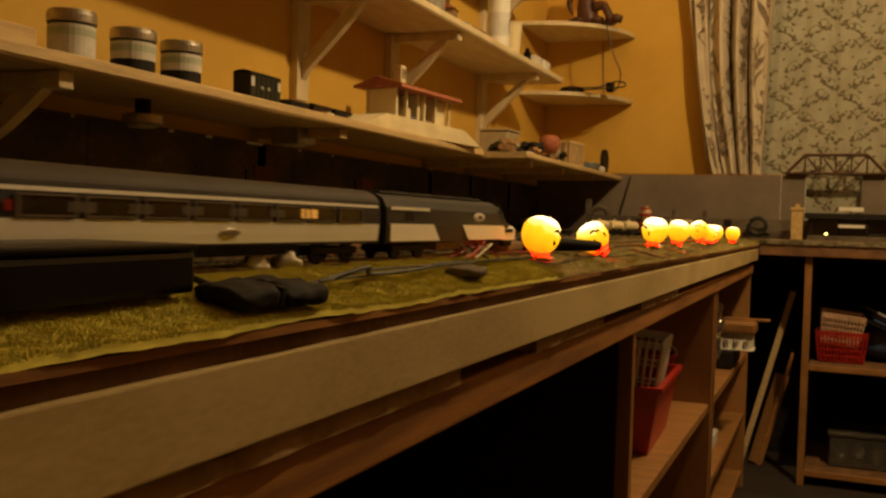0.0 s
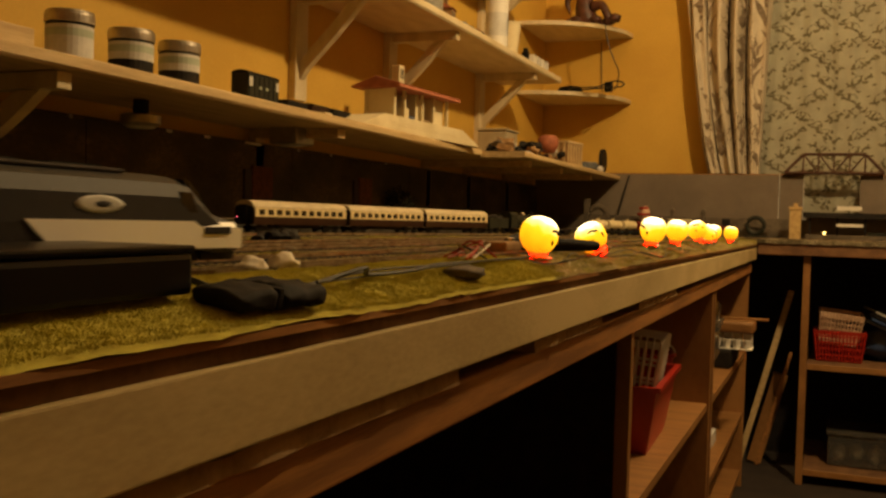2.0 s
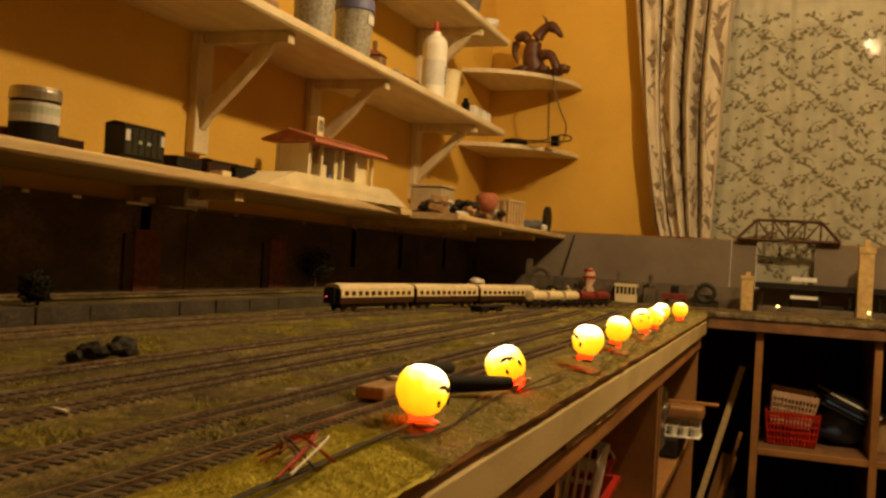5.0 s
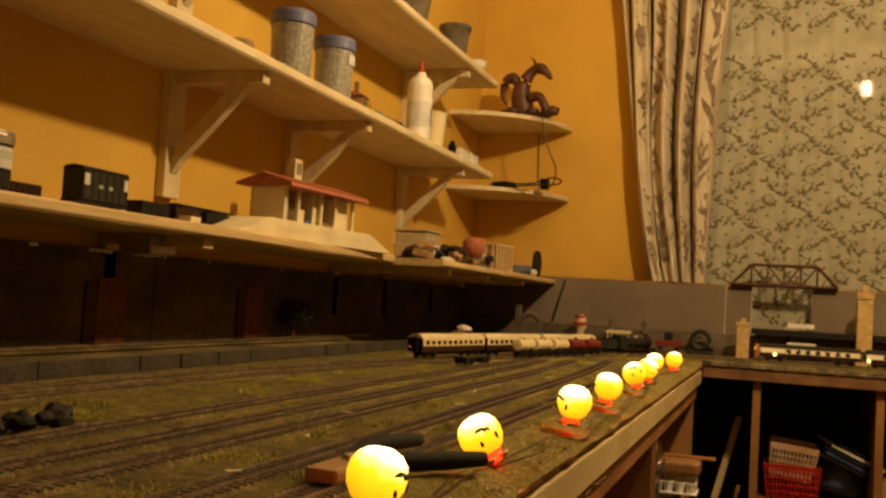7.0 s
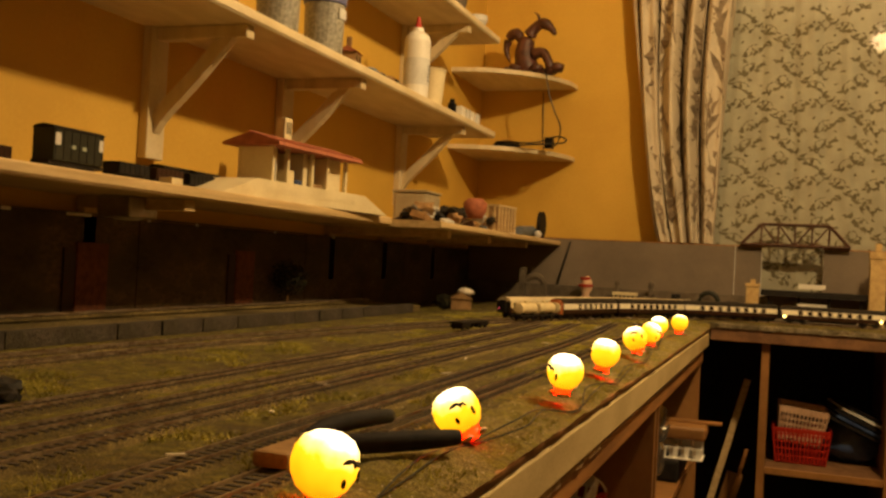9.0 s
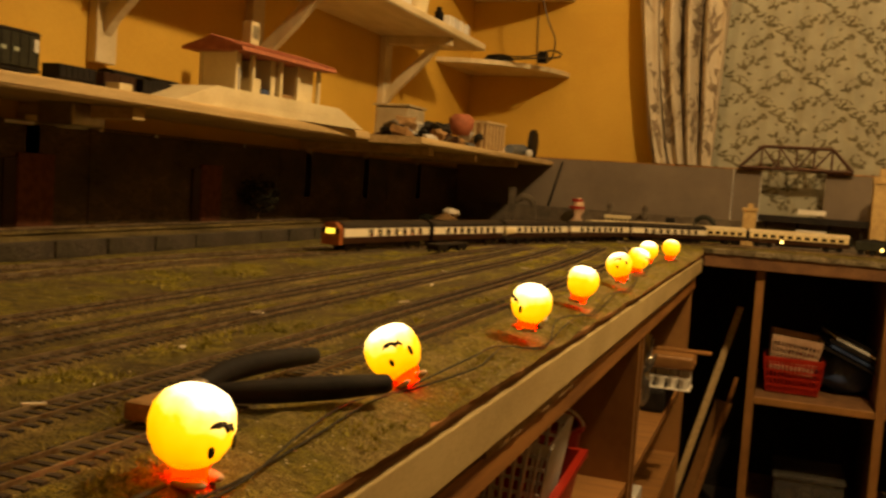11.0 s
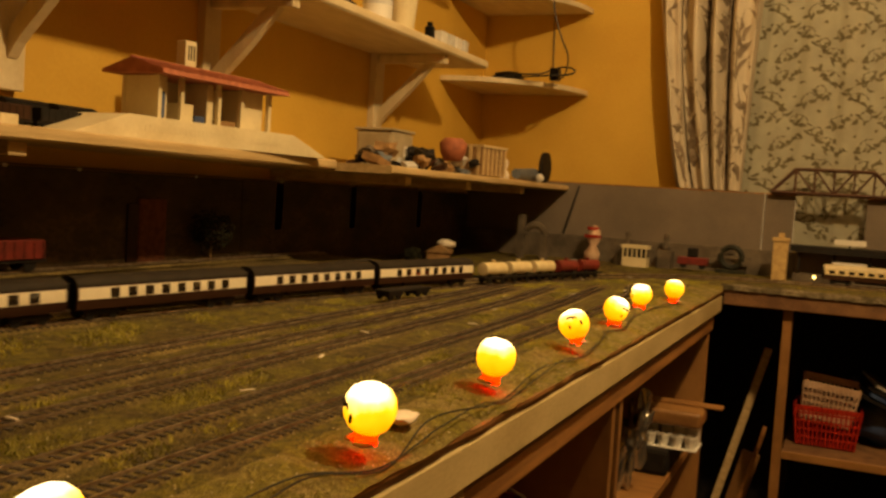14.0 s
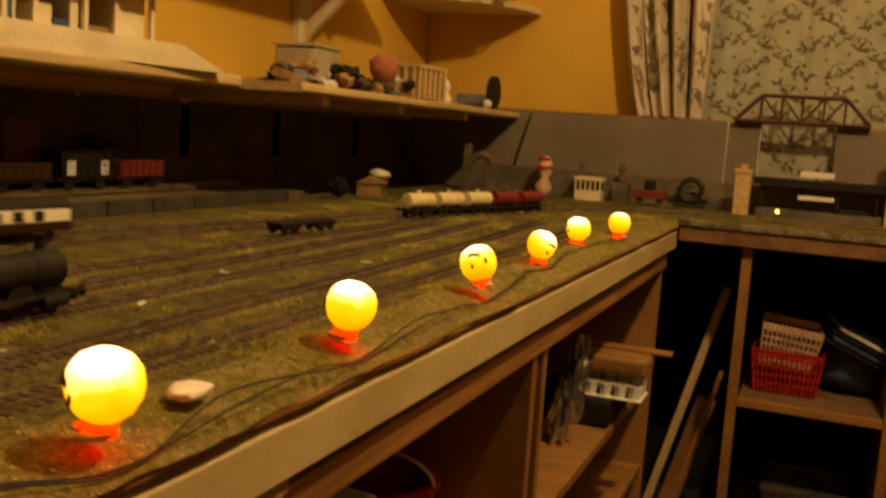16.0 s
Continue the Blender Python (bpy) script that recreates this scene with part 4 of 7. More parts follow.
def basket(name, m, w, d, h, mat, label, taper=0.8, nx=10, nz=5):
    """Open plastic basket: rim, floor, uprights and bands."""
    th = thing(name, label, "basket", m)
    def ring(z):
        k = taper + (1 - taper) * z / h
        return w / 2 * k, d / 2 * k
    for z, hh in [(h - 0.012, 0.012)] + [(h * i / nz, 0.004) for i in range(nz)]:
        bm = bmesh.new()
        a, b = ring(z)
        t = 0.0022
        add_box(bm, -a, a, -b, -b + t, z, z + hh)
        add_box(bm, -a, a, b - t, b, z, z + hh)
        add_box(bm, -a, -a + t, -b, b, z, z + hh)
        add_box(bm, a - t, a, -b, b, z, z + hh)
        part("band", bm, mat, th)
    a0, b0 = ring(0)
    a1, b1 = ring(h)
    for side in range(4):
        bm = bmesh.new()
        for i in range(nx + 1):
            u = -1 + 2 * i / nx
            if side < 2:
                s = -1 if side == 0 else 1
                pts = [(u * a0, s * b0 * 0.995, 0.002), (u * a1, s * b1 * 0.995, h - 0.002)]
            else:
                s = -1 if side == 2 else 1
                pts = [(s * a0 * 0.995, u * b0, 0.002), (s * a1 * 0.995, u * b1, h - 0.002)]
            sweep(pts, 0.0022, 4, bm)
        part("lattice", bm, mat, th)
    part("bottom", box(-a0, a0, -b0, b0, 0, 0.003), mat, th)
    return th


crate = thing("storage_crate", "deep red plastic crate on the wooden shelf", "crate", pose(-0.330, 1.46, 0.4005, 0, 0, 2))
bm = bmesh.new()
rows = [[bm.verts.new((sx * w, sy * d, z)) for sx, sy in ((-1, -1), (1, -1), (1, 1), (-1, 1))] for w, d, z in ((0.070, 0.115, 0.0), (0.086, 0.135, 0.104), (0.093, 0.142, 0.104), (0.093, 0.142, 0.112), (0.083, 0.132, 0.112), (0.067, 0.112, 0.004))]
for a, b in zip(rows, rows[1:]):
    for k in range(4):
        bm.faces.new((a[k], a[(k + 1) % 4], b[(k + 1) % 4], b[k]))
bm.faces.new(rows[0][::-1])
bm.faces.new(rows[-1])
part("tub", bm, M["red"], crate)
for sy in (-1, 1):
    part("handle", box(-0.03, 0.03, sy * 0.1445 - 0.003, sy * 0.1445 + 0.003, 0.092, 0.106, bevel=0.002), M["red"], crate)
basket("basket", pose(-0.315, 1.42, 0.4300, 0, 4, 4), 0.125, 0.16, 0.155, M["white"], "white plastic lattice basket standing in the red crate")
th = thing("bucket", "small red bucket with a white handle", "bucket", pose(-0.33, 1.69, 0.4005))
part("body", lathe([(0.045, 0), (0.062, 0.115), (0.066, 0.115), (0.066, 0.121), (0.058, 0.121), (0.041, 0.005)], 24), M["red"], th)
part("handle", sweep([(0.064 * math.cos(a), 0.0, 0.119 + 0.03 * math.sin(a)) for a in [math.pi * i / 12 for i in range(13)]], 0.002), M["white"], th)
solid("paint_roller", sweep([(-0.34, 1.34, 0.600), (-0.30, 1.42, 0.612), (-0.33, 1.50, 0.60)], 0.005, 8), M["label"], "pale handled tool lying over the basket", "tool")
bot = thing("plastic_bottle", "white plastic bottle standing on the shelf", "bottle", pose(-0.262, 1.13, 0.4005))
part("body", lathe([(0.018, 0), (0.021, 0.003), (0.021, 0.075), (0.010, 0.088), (0.010, 0.094)], 20), M["white"], bot, smooth=True)
part("cap", lathe([(0.011, 0.0942), (0.011, 0.106), (0.009, 0.108)], 16), M["label"], bot)
solid("bag", lump(0.09, 0.8, 1.1, 1.2, 0.3, 3), M["dark"], "dark crumpled bag on the shelf", "bag", smooth=True, at=pose(-0.46, 1.58, 0.49))
# second unit: slab, egg tray, foil
solid("timber_offcut", box(-0.308, -0.172, 2.395, 2.490, 0.4925, 0.522, bevel=0.009, seg=3), M["panelwood"], "pale timber offcut lying on white cartons", "timber offcut")
solid("thin_board", box(-0.300, -0.142, 2.455, 2.487, 0.5225, 0.527, bevel=0.001), M["panelwood"], "thin timber slat lying on the offcut", "timber")
tray = thing("egg_tray", "white moulded carton of small cups", "carton", pose(0, 0, 0))
part("base", box(-0.302, -0.176, 2.392, 2.470, 0.4500, 0.4525, bevel=0.001), M["white"], tray)
for i in range(5):
    x = -0.2895 + 0.0250 * i
    part("cup", lathe([(0.009, 0), (0.0118, 0.019), (0.0128, 0.019), (0.0128, 0.0235), (0.0105, 0.0235), (0.0080, 0.003)], 8, x, 2.406, 0.4527), M["white"], tray)
    part("cup", box(x - 0.0105, x + 0.0105, 2.428, 2.462, 0.4527, 0.4922, bevel=0.003), M["white"], tray)
solid("packet", box(-0.36, -0.224, 2.375, 2.60, 0.4005, 0.4495, bevel=0.008), M["dark"], "dark packet under the carton", "packet")
solid("dark_bag", lump(0.050, 0.8, 1.2, 0.85, 0.4, 14), M["dark"], "dark crumpled bag on the shelf", "bag", smooth=True, at=pose(-0.34, 2.20, 0.440))
solid("foil_packet", lump(0.047, 0.42, 0.40, 1.75, 1.0, 8, 4, 2.6), M["silver"], "crumpled silver foil packet standing beside the carton", "packet", at=pose(-0.270, 2.262, 0.482, 0, 10, 0))
solid("cardboard_box", box(-0.44, -0.26, 2.02, 2.30, 0.0505, 0.155, bevel=0.004), M["card"], "small cardboard box on the lowest shelf", "box")
solid("paper_stack", box(-0.40, -0.25, 2.05, 2.33, 0.2205, 0.255, bevel=0.003), M["label"], "stack of pale papers on the shelf", "papers")

# unit under the far board
far = thing("shelf_unit", "open brown wooden shelf unit under the window-side board", "shelf unit", group="units under the board")
for x0, x1 in ((-0.072, -0.052), (0.232, 0.252), (0.56, 0.58), (1.2, 1.22)):
    part("post", box(x0, x1, 2.872, 2.900, 0, 0.687, bevel=0.0015), M["panelwood"], far)
    # Rear posts and back carry the under-board shade as near-black colour.
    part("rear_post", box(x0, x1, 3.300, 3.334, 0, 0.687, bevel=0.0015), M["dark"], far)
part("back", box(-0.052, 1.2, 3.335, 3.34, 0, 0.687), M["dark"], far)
for x0, x1 in ((-0.0515, 0.2315), (0.2525, 0.5595), (0.5805, 1.1995)):
    for z in (0.348, 0.030):
        part("lipping", box(x0, x1, 2.874, 2.890, z, z + 0.016, bevel=0.001), M["panelwood"], far)
        part("shelf", box(x0, x1, 2.8905, 3.334, z, z + 0.0155), M["hard"], far)
for x0 in (0.234, 0.562):
    part("divider", box(x0, x0 + 0.016, 2.9005, 3.2995, 0.002, 0.685), M["hard"], far)
# Added sheet that hides the wall; its near-black colour paints the corner's shade.
solid("back_panel", box(-0.95, -0.0535, 3.285, 3.295, 0.0, 0.70), M["dark"], "near-black sheet added for the deep shade in the corner under the layout", "panel")
basket("basket", pose(0.037, 3.03, 0.3645), 0.148, 0.13, 0.095, M["red"], "red plastic lattice basket on the unit shelf", 0.85, 14, 5)
basket("basket", pose(0.030, 3.04, 0.415, 4, 6, 3), 0.125, 0.10, 0.10, M["brass"], "white plastic basket nested in the red one", 0.85, 12, 6)
mag = thing("magazines", "slanting pile of glossy magazines in plastic covers", "magazines", pose(0.17, 3.09, 0.48, 0, 24, 8))
for k in range(5):
    part("magazine", box(-0.075, 0.075, -0.10, 0.10, 0.012 * k - 0.02, 0.012 * k - 0.012, bevel=0.001, m=pose(0.004 * k, 0, 0, 0, 0, 5 * math.sin(k * 2.1))), M["label"] if k == 3 else M["blue"] if k % 2 else M["dark"], mag)
solid("dark_bag", lump(0.075, 1.0, 1.0, 0.9, 0.3, 12), M["blue"], "dark blue bag under the magazines", "bag", smooth=True, at=pose(0.165, 3.10, 0.425))
tub = thing("clear_box", "clear plastic box of grey parts on the bottom shelf", "box", pose(0.10, 3.06, 0.0465))
part("body", box(-0.085, 0.085, -0.09, 0.09, 0, 0.095, bevel=0.006), M["clear"], tub)
part("lid", box(-0.09, 0.09, -0.095, 0.095, 0.0955, 0.107, bevel=0.003), M["clear"], tub)
for k in range(9):
    part("part_inside", lump(0.018, 1, 1, 1, 0.4, k, 2), M["steel"], tub, at=pose(-0.05 + 0.05 * (k % 3), -0.05 + 0.05 * (k // 3), 0.03 + 0.01 * (k % 2)))
wbx = thing("white_box", "lidded white plastic box on the unit shelf", "box", pose(0.405, 3.09, 0.3645))
part("body", box(-0.075, 0.075, -0.10, 0.10, 0, 0.088, bevel=0.006), M["white"], wbx)
part("lid", box(-0.079, 0.079, -0.104, 0.104, 0.0885, 0.112, bevel=0.004), M["white"], wbx)
solid("cardboard_box", box(0.262, 0.322, 3.03, 3.20, 0.3645, 0.452, bevel=0.003), M["card"], "brown cardboard box beside the white box", "box")
for k in range(3):
    solid("glass_jar", lathe([(0.026, 0), (0.030, 0.003), (0.030, 0.060), (0.026, 0.066), (0.029, 0.0665), (0.029, 0.080), (0.026, 0.082)], 20), M["clear"], "clear jar with a steel lid on the bottom shelf", "jar", at=pose(0.31 + 0.066 * k, 3.04, 0.0465), group="jars under the board")
# planks leaning in the corner
solid("leaning_plank", box(-0.009, 0.009, -0.008, 0.008, 0, 0.585, bevel=0.001), M["ply"], "pale timber batten leaning under the board", "timber", at=pose(-0.250, 3.02, 0.004, -3, 14, 0))
solid("leaning_plank", box(-0.022, 0.022, -0.008, 0.008, 0, 0.30, bevel=0.001), M["panelwood"], "short brown plank leaning under the board", "timber", at=pose(-0.205, 3.08, 0.006, -4, 14, 0))
solid("leaning_plank", box(-0.005, 0.005, -0.006, 0.006, 0, 0.38, bevel=0.001), M["beam"], "dark batten leaning under the board", "timber", at=pose(-0.195, 3.05, 0.004, -3, 14, 0))

# ---- glowing eggs along the edge ----
EGGS = [(-0.2451, 0.6797, 0.7514, 88, 6, 0), (-0.2506, 0.9076, 0.7478, 38, 8, -38), (-0.2233, 1.1521, 0.7573, -35, 4, 6), (-0.2288, 1.4049, 0.7563, -80, -6, 8), (-0.2321, 1.6785, 0.7575, 25, -18, -14), (-0.2421, 1.9349, 0.7522, 70, 5, 6), (-0.2586, 2.1876, 0.7524, -60, 0, 4), (-0.2377, 2.3854, 0.7500, 150, 0, 0)]


def egg_lamp(x, y, z, turn, tilt, lean):
    th = thing("egg_light", "glowing yellow egg-shaped fairy light with cracked-shell marks on red feet", "fairy light", pose(x, y, z, 0, 0, 0) @ pose(0, 0, 0, 0, lean, 0) @ pose(0, 0, -0.0225, 0, 0, turn), group="string of egg lights")
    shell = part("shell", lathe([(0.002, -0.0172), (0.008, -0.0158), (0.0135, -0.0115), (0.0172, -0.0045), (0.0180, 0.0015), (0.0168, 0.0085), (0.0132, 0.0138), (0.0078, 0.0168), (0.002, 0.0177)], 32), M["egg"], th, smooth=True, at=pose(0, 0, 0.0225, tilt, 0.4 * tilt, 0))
    zig = []
    for k in range(7):
        a = math.radians(-122 + 7 * k)
        zz = 0.0065 + 0.0010 * math.sin(k * 2.9) - 0.0008 * abs(k - 2)
        r = 0.0183 * math.cos(math.asin(zz / 0.0185))
        zig.append((r * math.cos(a), r * math.sin(a), zz))
    part("crack", sweep(zig, [0.0005, 0.0013, 0.0018, 0.0012, 0.0019, 0.0015, 0.0005], 5), M["mark"], shell)
    for a, zz, h in ((-116, -0.005, 0.0026), (-70, -0.003, 0.0036)):
        r = 0.0181
        a = math.radians(a)
        part("eye", lump(1, 0.0009, 0.0015, h, 0, 0, 2), M["mark"], shell, at=Matrix.Translation((r * math.cos(a), r * math.sin(a), zz)) @ Matrix.Rotation(a, 4, "Z"))
    part("neck", lathe([(0.0080, -0.0005), (0.0072, 0.0045), (0.0098, 0.0098)], 16), M["feet"], th, "glowing red neck")
    for sx in (-1, 1):
        part("foot", lump(0.0055, 0.9, 1.6, 0.45, 0.1, sx, 2), M["brass"], th, "pale beige foot", at=pose(0.006 * sx, -0.004, 0.0012), smooth=True)
    return th


for e in EGGS:
    egg_lamp(*e)


def cable(name, pts, r, label, n=10):
    return solid(name, sweep(spline(pts, n), r, 6), M["cable"], label, "cable")


for k in range(2):
    pts = [(-0.222, 0.235, TOP + 0.002), (-0.235, 0.33, TOP + 0.001 + 0.003 * k), (-0.228, 0.44, TOP + 0.004), (-0.243, 0.58, TOP + 0.003)]
    for i, (x, y, *_rest) in enumerate(EGGS):
        pts.append((x + 0.012 + 0.004 * k, y - 0.004, TOP + ground_height(x + 0.014, y) + 0.002))
        if i < 7:
            y2, x2 = EGGS[i + 1][1], EGGS[i + 1][0]
            pts.append((0.6 * x + 0.4 * x2 + 0.014 + 0.007 * k * math.sin(i * 2.2), y + 0.35 * (y2 - y), TOP - 0.002 + 0.006 * ((i + k) % 2)))
            pts.append((0.3 * x + 0.7 * x2 + 0.010 - 0.010 * math.sin(i * 1.7 + k), y + 0.72 * (y2 - y), TOP - 0.001))
    cable("light_cable", pts, 0.0007, "thin dark green wire linking the egg lights")

# controller, rubber block, pliers, oddments
ctl = thing("power_controller", "glossy black plastic controller box on the grass mat", "controller", pose(-0.270, 0.090, TOP + 0.0010, 0, 0, 4))
part("case", box(-0.045, 0.045, -0.20, 0.057, 0, 0.0165, bevel=0.0025), M["black"], ctl)
part("cover", box(-0.0455, 0.0455, -0.2005, 0.0575, 0.0168, 0.0195, bevel=0.001), M["black"], ctl, "thin glossy cover plate")
blk = thing("transformer_plug", "dark rubbery in-line transformer block with cable", "transformer", pose(-0.2185, 0.182, TOP - 0.0045, 0, 6, -6))
for y0, y1, nm in ((-0.031, -0.0045, "end_cap"), (-0.0035, 0.031, "body")):
    bm = box(-0.0140, 0.0140, y0, y1, 0, 0.0118, bevel=0.0048, seg=4)
    bmesh.ops.subdivide_edges(bm, edges=[e for e in bm.edges if e.calc_length() > 0.008], cuts=4, use_grid_fill=True)
    for v in bm.verts:
        v.co.z *= 1.0 - 0.22 * (v.co.y / 0.031) ** 2 - 0.10 * (v.co.x / 0.014) ** 2
        v.co += Vector((0.0014, 0.0010, 0.0022)) * noise.noise(v.co * 150)
    part(nm, bm, M["rubber"], blk, smooth=True)
blk.scale = (1.0, 0.95, 0.86)
part("waist", box(-0.0134, 0.0134, -0.006, -0.002, 0.0005, 0.0108, bevel=0.001), M["rubber"], blk)
cable("power_cable", [(-0.248, 0.163, TOP + 0.008), (-0.236, 0.168, TOP + 0.003), (-0.222, 0.162, TOP + 0.001)], 0.0016, "short black power cable")
cable("power_cable", [(-0.217, 0.212, TOP + 0.001), (-0.226, 0.25, TOP + 0.002), (-0.222, 0.285, TOP + 0.007), (-0.232, 0.31, TOP + 0.002), (-0.226, 0.36, TOP + 0.003), (-0.236, 0.42, TOP + 0.004), (-0.240, 0.52, TOP + 0.003), (-0.243, 0.66, TOP + 0.003)], 0.0013, "thin dark twisted cable")
for k, (x, y, r) in enumerate(((-0.294, 0.288, 0.0075), (-0.289, 0.314, 0.0088))):
    solid("plaster_rock", lump(r, 1.0, 1.4, 0.7, 0.4, k + 5, 3, 1.6), M["skin"], "small white plaster rock by the track", "rock", smooth=True, at=pose(x, y, TOP + 0.6 * r, 0, 0, 40 * k), group="plaster rocks")
solid("flat_stone", lump(0.010, 1.3, 1.5, 0.5, 0.3, 9), M["stone"], "flat grey stone on the grass edge", "rock", smooth=True, at=pose(-0.221, 0.430, TOP - 0.001))
solid("flat_stone", lump(0.010, 1.0, 1.5, 0.5, 0.3, 19), M["skin"], "pale stone chip beside the track", "rock", smooth=True, at=pose(-0.237, 1.234, TOP + 0.004))
for k in range(7):
    col = (M["red"], M["white"], M["red"], M["cable"], M["silver"], M["red"], M["white"])[k]
    pts = [(-0.262 + 0.010 * math.sin(k * 2.1), 0.50 + 0.006 * k, TOP + 0.005), (-0.250 + 0.012 * math.sin(k * 1.3), 0.53 - 0.004 * k, TOP + 0.014 + 0.002 * (k % 3)), (-0.236 + 0.008 * math.sin(k * 2.9), 0.47 + 0.009 * k, TOP + 0.006)]
    solid("loose_wire", sweep(spline(pts, 8), 0.0008, 5), col, "loose stripped wire end on the grass", "wire", group="loose wires")
for k in range(14):
    y = 0.55 + 0.17 * k
    solid("white_chip", box(-0.006, 0.006, -0.0015, 0.0015, 0, 0.0012), M["skin"], "small white chip lying between the tracks", "chip", group="white chips", at=pose(-0.33 - 0.09 * ((k * 0.37) % 1) - 0.1 * (k % 3 == 0), y, TOP + 0.005, 0, 4, 57 * k))
pl = thing("pliers", "pair of pliers with black dipped handles lying across the track", "pliers", pose(-0.285, 0.80, TOP + 0.0075, 0, 0, 0))
part("jaw", box(-0.030, -0.006, -0.075, -0.020, -0.004, 0.006, bevel=0.003), M["brownmodel"], pl, "rusty steel jaw")
part("handle", sweep(spline([(-0.012, -0.025, 0.002), (0.014, -0.002, 0.003), (0.036, 0.025, 0.003), (0.053, 0.055, 0.002)], 8), [0.0055 + 0.0015 * math.sin(math.pi * i / 24) for i in range(25)], 10), M["rubber"], pl, "black dipped handle", smooth=True)
part("handle", sweep(spline([(-0.024, -0.025, 0.002), (-0.026, 0.01, 0.006), (-0.018, 0.045, 0.008), (-0.010, 0.085, 0.006)], 8), [0.0052 + 0.0015 * math.sin(math.pi * i / 24) for i in range(25)], 10), M["rubber"], pl, "black dipped handle", smooth=True)
part("pivot", lathe([(0.005, 0), (0.005, 0.003), (0.003, 0.004)], 14, -0.018, -0.03, 0.006), M["steel"], pl)


# ---- rolling stock ----
def section(w, z0, z1, roof, n=8):
    """Half-width w, side from z0 to z1 with a slight curve, then an arched roof."""
    side = [(w * (0.93 + 0.07 * math.sin(math.pi * min(1, (i / 4) * 0.9))), z0 + (z1 - z0) * i / 4) for i in range(5)]
    arch = [(side[-1][0] * math.cos(a * math.pi / 2 / n), z1 + roof * math.sin(a * math.pi / 2 / n)) for a in range(1, n + 1)]
    return side, arch


def wheelset(parent, y, axle_r=0.0062, mat="dark"):
    w = part("wheelset", lathe([(axle_r + 0.001, -0.0105), (axle_r + 0.001, -0.0095), (axle_r, -0.0092), (axle_r, -0.0072), (0.002, -0.0071), (0.002, 0.0071), (axle_r, 0.0072), (axle_r, 0.0092), (axle_r + 0.001, 0.0095), (axle_r + 0.001, 0.0105)][::-1], 16), M[mat], parent)
    w.matrix_basis = Matrix.Translation((0, y, axle_r)) @ Matrix.Rotation(math.pi / 2, 4, "Y")
    return w


def bogie(th, y, half=0.017):
    b = part("bogie", box(-0.0125, 0.0125, y - half - 0.009, y + half + 0.009, 0.0055, 0.0105, bevel=0.001), M["dark"], th)
    for s in (-1, 1):
        wheelset(b, y + s * half)
    return b


def coach(name, label, length, low, up, roofm, bands, windows, win_z, category="coach", width=0.0185, group="", z_low=0.0125, z_side=0.038, roof_h=0.011, end=None):
    """A carriage along y, rail head at z = 0; bands: (z0, z1, material, name)."""
    th = thing(name, label, category, group=group)
    hl = length / 2
    side, arch = section(width, z_low, z_side, roof_h)
    prof = [(-x, z) for x, z in side] + [(-x, z) for x, z in arch] + [(x, z) for x, z in arch[::-1][1:]] + [(x, z) for x, z in side[::-1]]
    body = part("body", extrude_xz([(-x, z) for x, z in side] + [(x, z) for x, z in side[::-1]], -hl, hl), M[low], th)
    part("roof", extrude_xz([(-side[-1][0] * 1.01, z_side + 0.0001)] + [(-x * 1.01, z + 0.0001) for x, z in arch] + [(x * 1.01, z + 0.0001) for x, z in arch[::-1][1:]] + [(side[-1][0] * 1.01, z_side + 0.0001)], -hl, hl), M[roofm], th, smooth=False)
    def xat(z):
        for (xa, za), (xb, zb) in zip(side, side[1:]):
            if za <= z <= zb:
                return xa + (xb - xa) * (z - za) / (zb - za)
        return side[-1][0]
    for z0, z1, mat, nm in bands:
        for s in (-1, 1):
            zs = sorted({z0, z1} | {z for _, z in side if z0 < z < z1})
            pr = [(s * (xat(z) + 0.0003), z) for z in zs] + [(s * (xat(z) - 0.0003), z) for z in zs[::-1]]
            part(nm, extrude_xz(pr, -hl + 0.002, hl - 0.002), M[mat], th)
    for s in (-1, 1):
        for y0, y1 in windows:
            z0, z1 = win_z
            pr = [(s * (xat(z0) + 0.0007), z0), (s * (xat((z0 + z1) / 2) + 0.0007), (z0 + z1) / 2), (s * (xat(z1) + 0.0007), z1), (s * (xat(z1) - 0.0002), z1), (s * (xat(z0) - 0.0002), z0)]
            part("window", extrude_xz(pr, y0 - hl, y1 - hl), M["glass"], th)
    part("underframe", box(-0.012, 0.012, -hl * 0.45, hl * 0.45, 0.0065, z_low + 0.0005, bevel=0.001), M["dark"], th)
    bogie(th, -hl * 0.70)
    bogie(th, hl * 0.70)
    for s in (-1, 1):
        part("gangway", box(-0.008, 0.008, s * hl - (0 if s > 0 else 0.006), s * hl + (0.006 if s > 0 else 0), 0.014, 0.042, bevel=0.001), M["dark"], th)
        part("end_panel", box(-0.0165, 0.0165, s * hl - 0.0004, s * hl + 0.0006, 0.0135, 0.040), M["dark" if end is None or s > 0 else end], th)
    return th


def row_of(n, first, pitch, w):
    return [(first + i * pitch, first + i * pitch + w) for i in range(n)]


CL = 0.262
gwr = coach("passenger_coach", "cream and chocolate passenger coach with pale roof", CL, "gwrbrown", "gwrcream", "gwrroof", [(0.0245, 0.0378, "gwrcream", "cream_band")], row_of(11, 0.012, 0.0222, 0.0135), (0.0275, 0.0355), group="cream and chocolate train")
gwrs = [gwr, copy_thing(gwr, Matrix.Identity(4)), copy_thing(gwr, Matrix.Identity(4))]
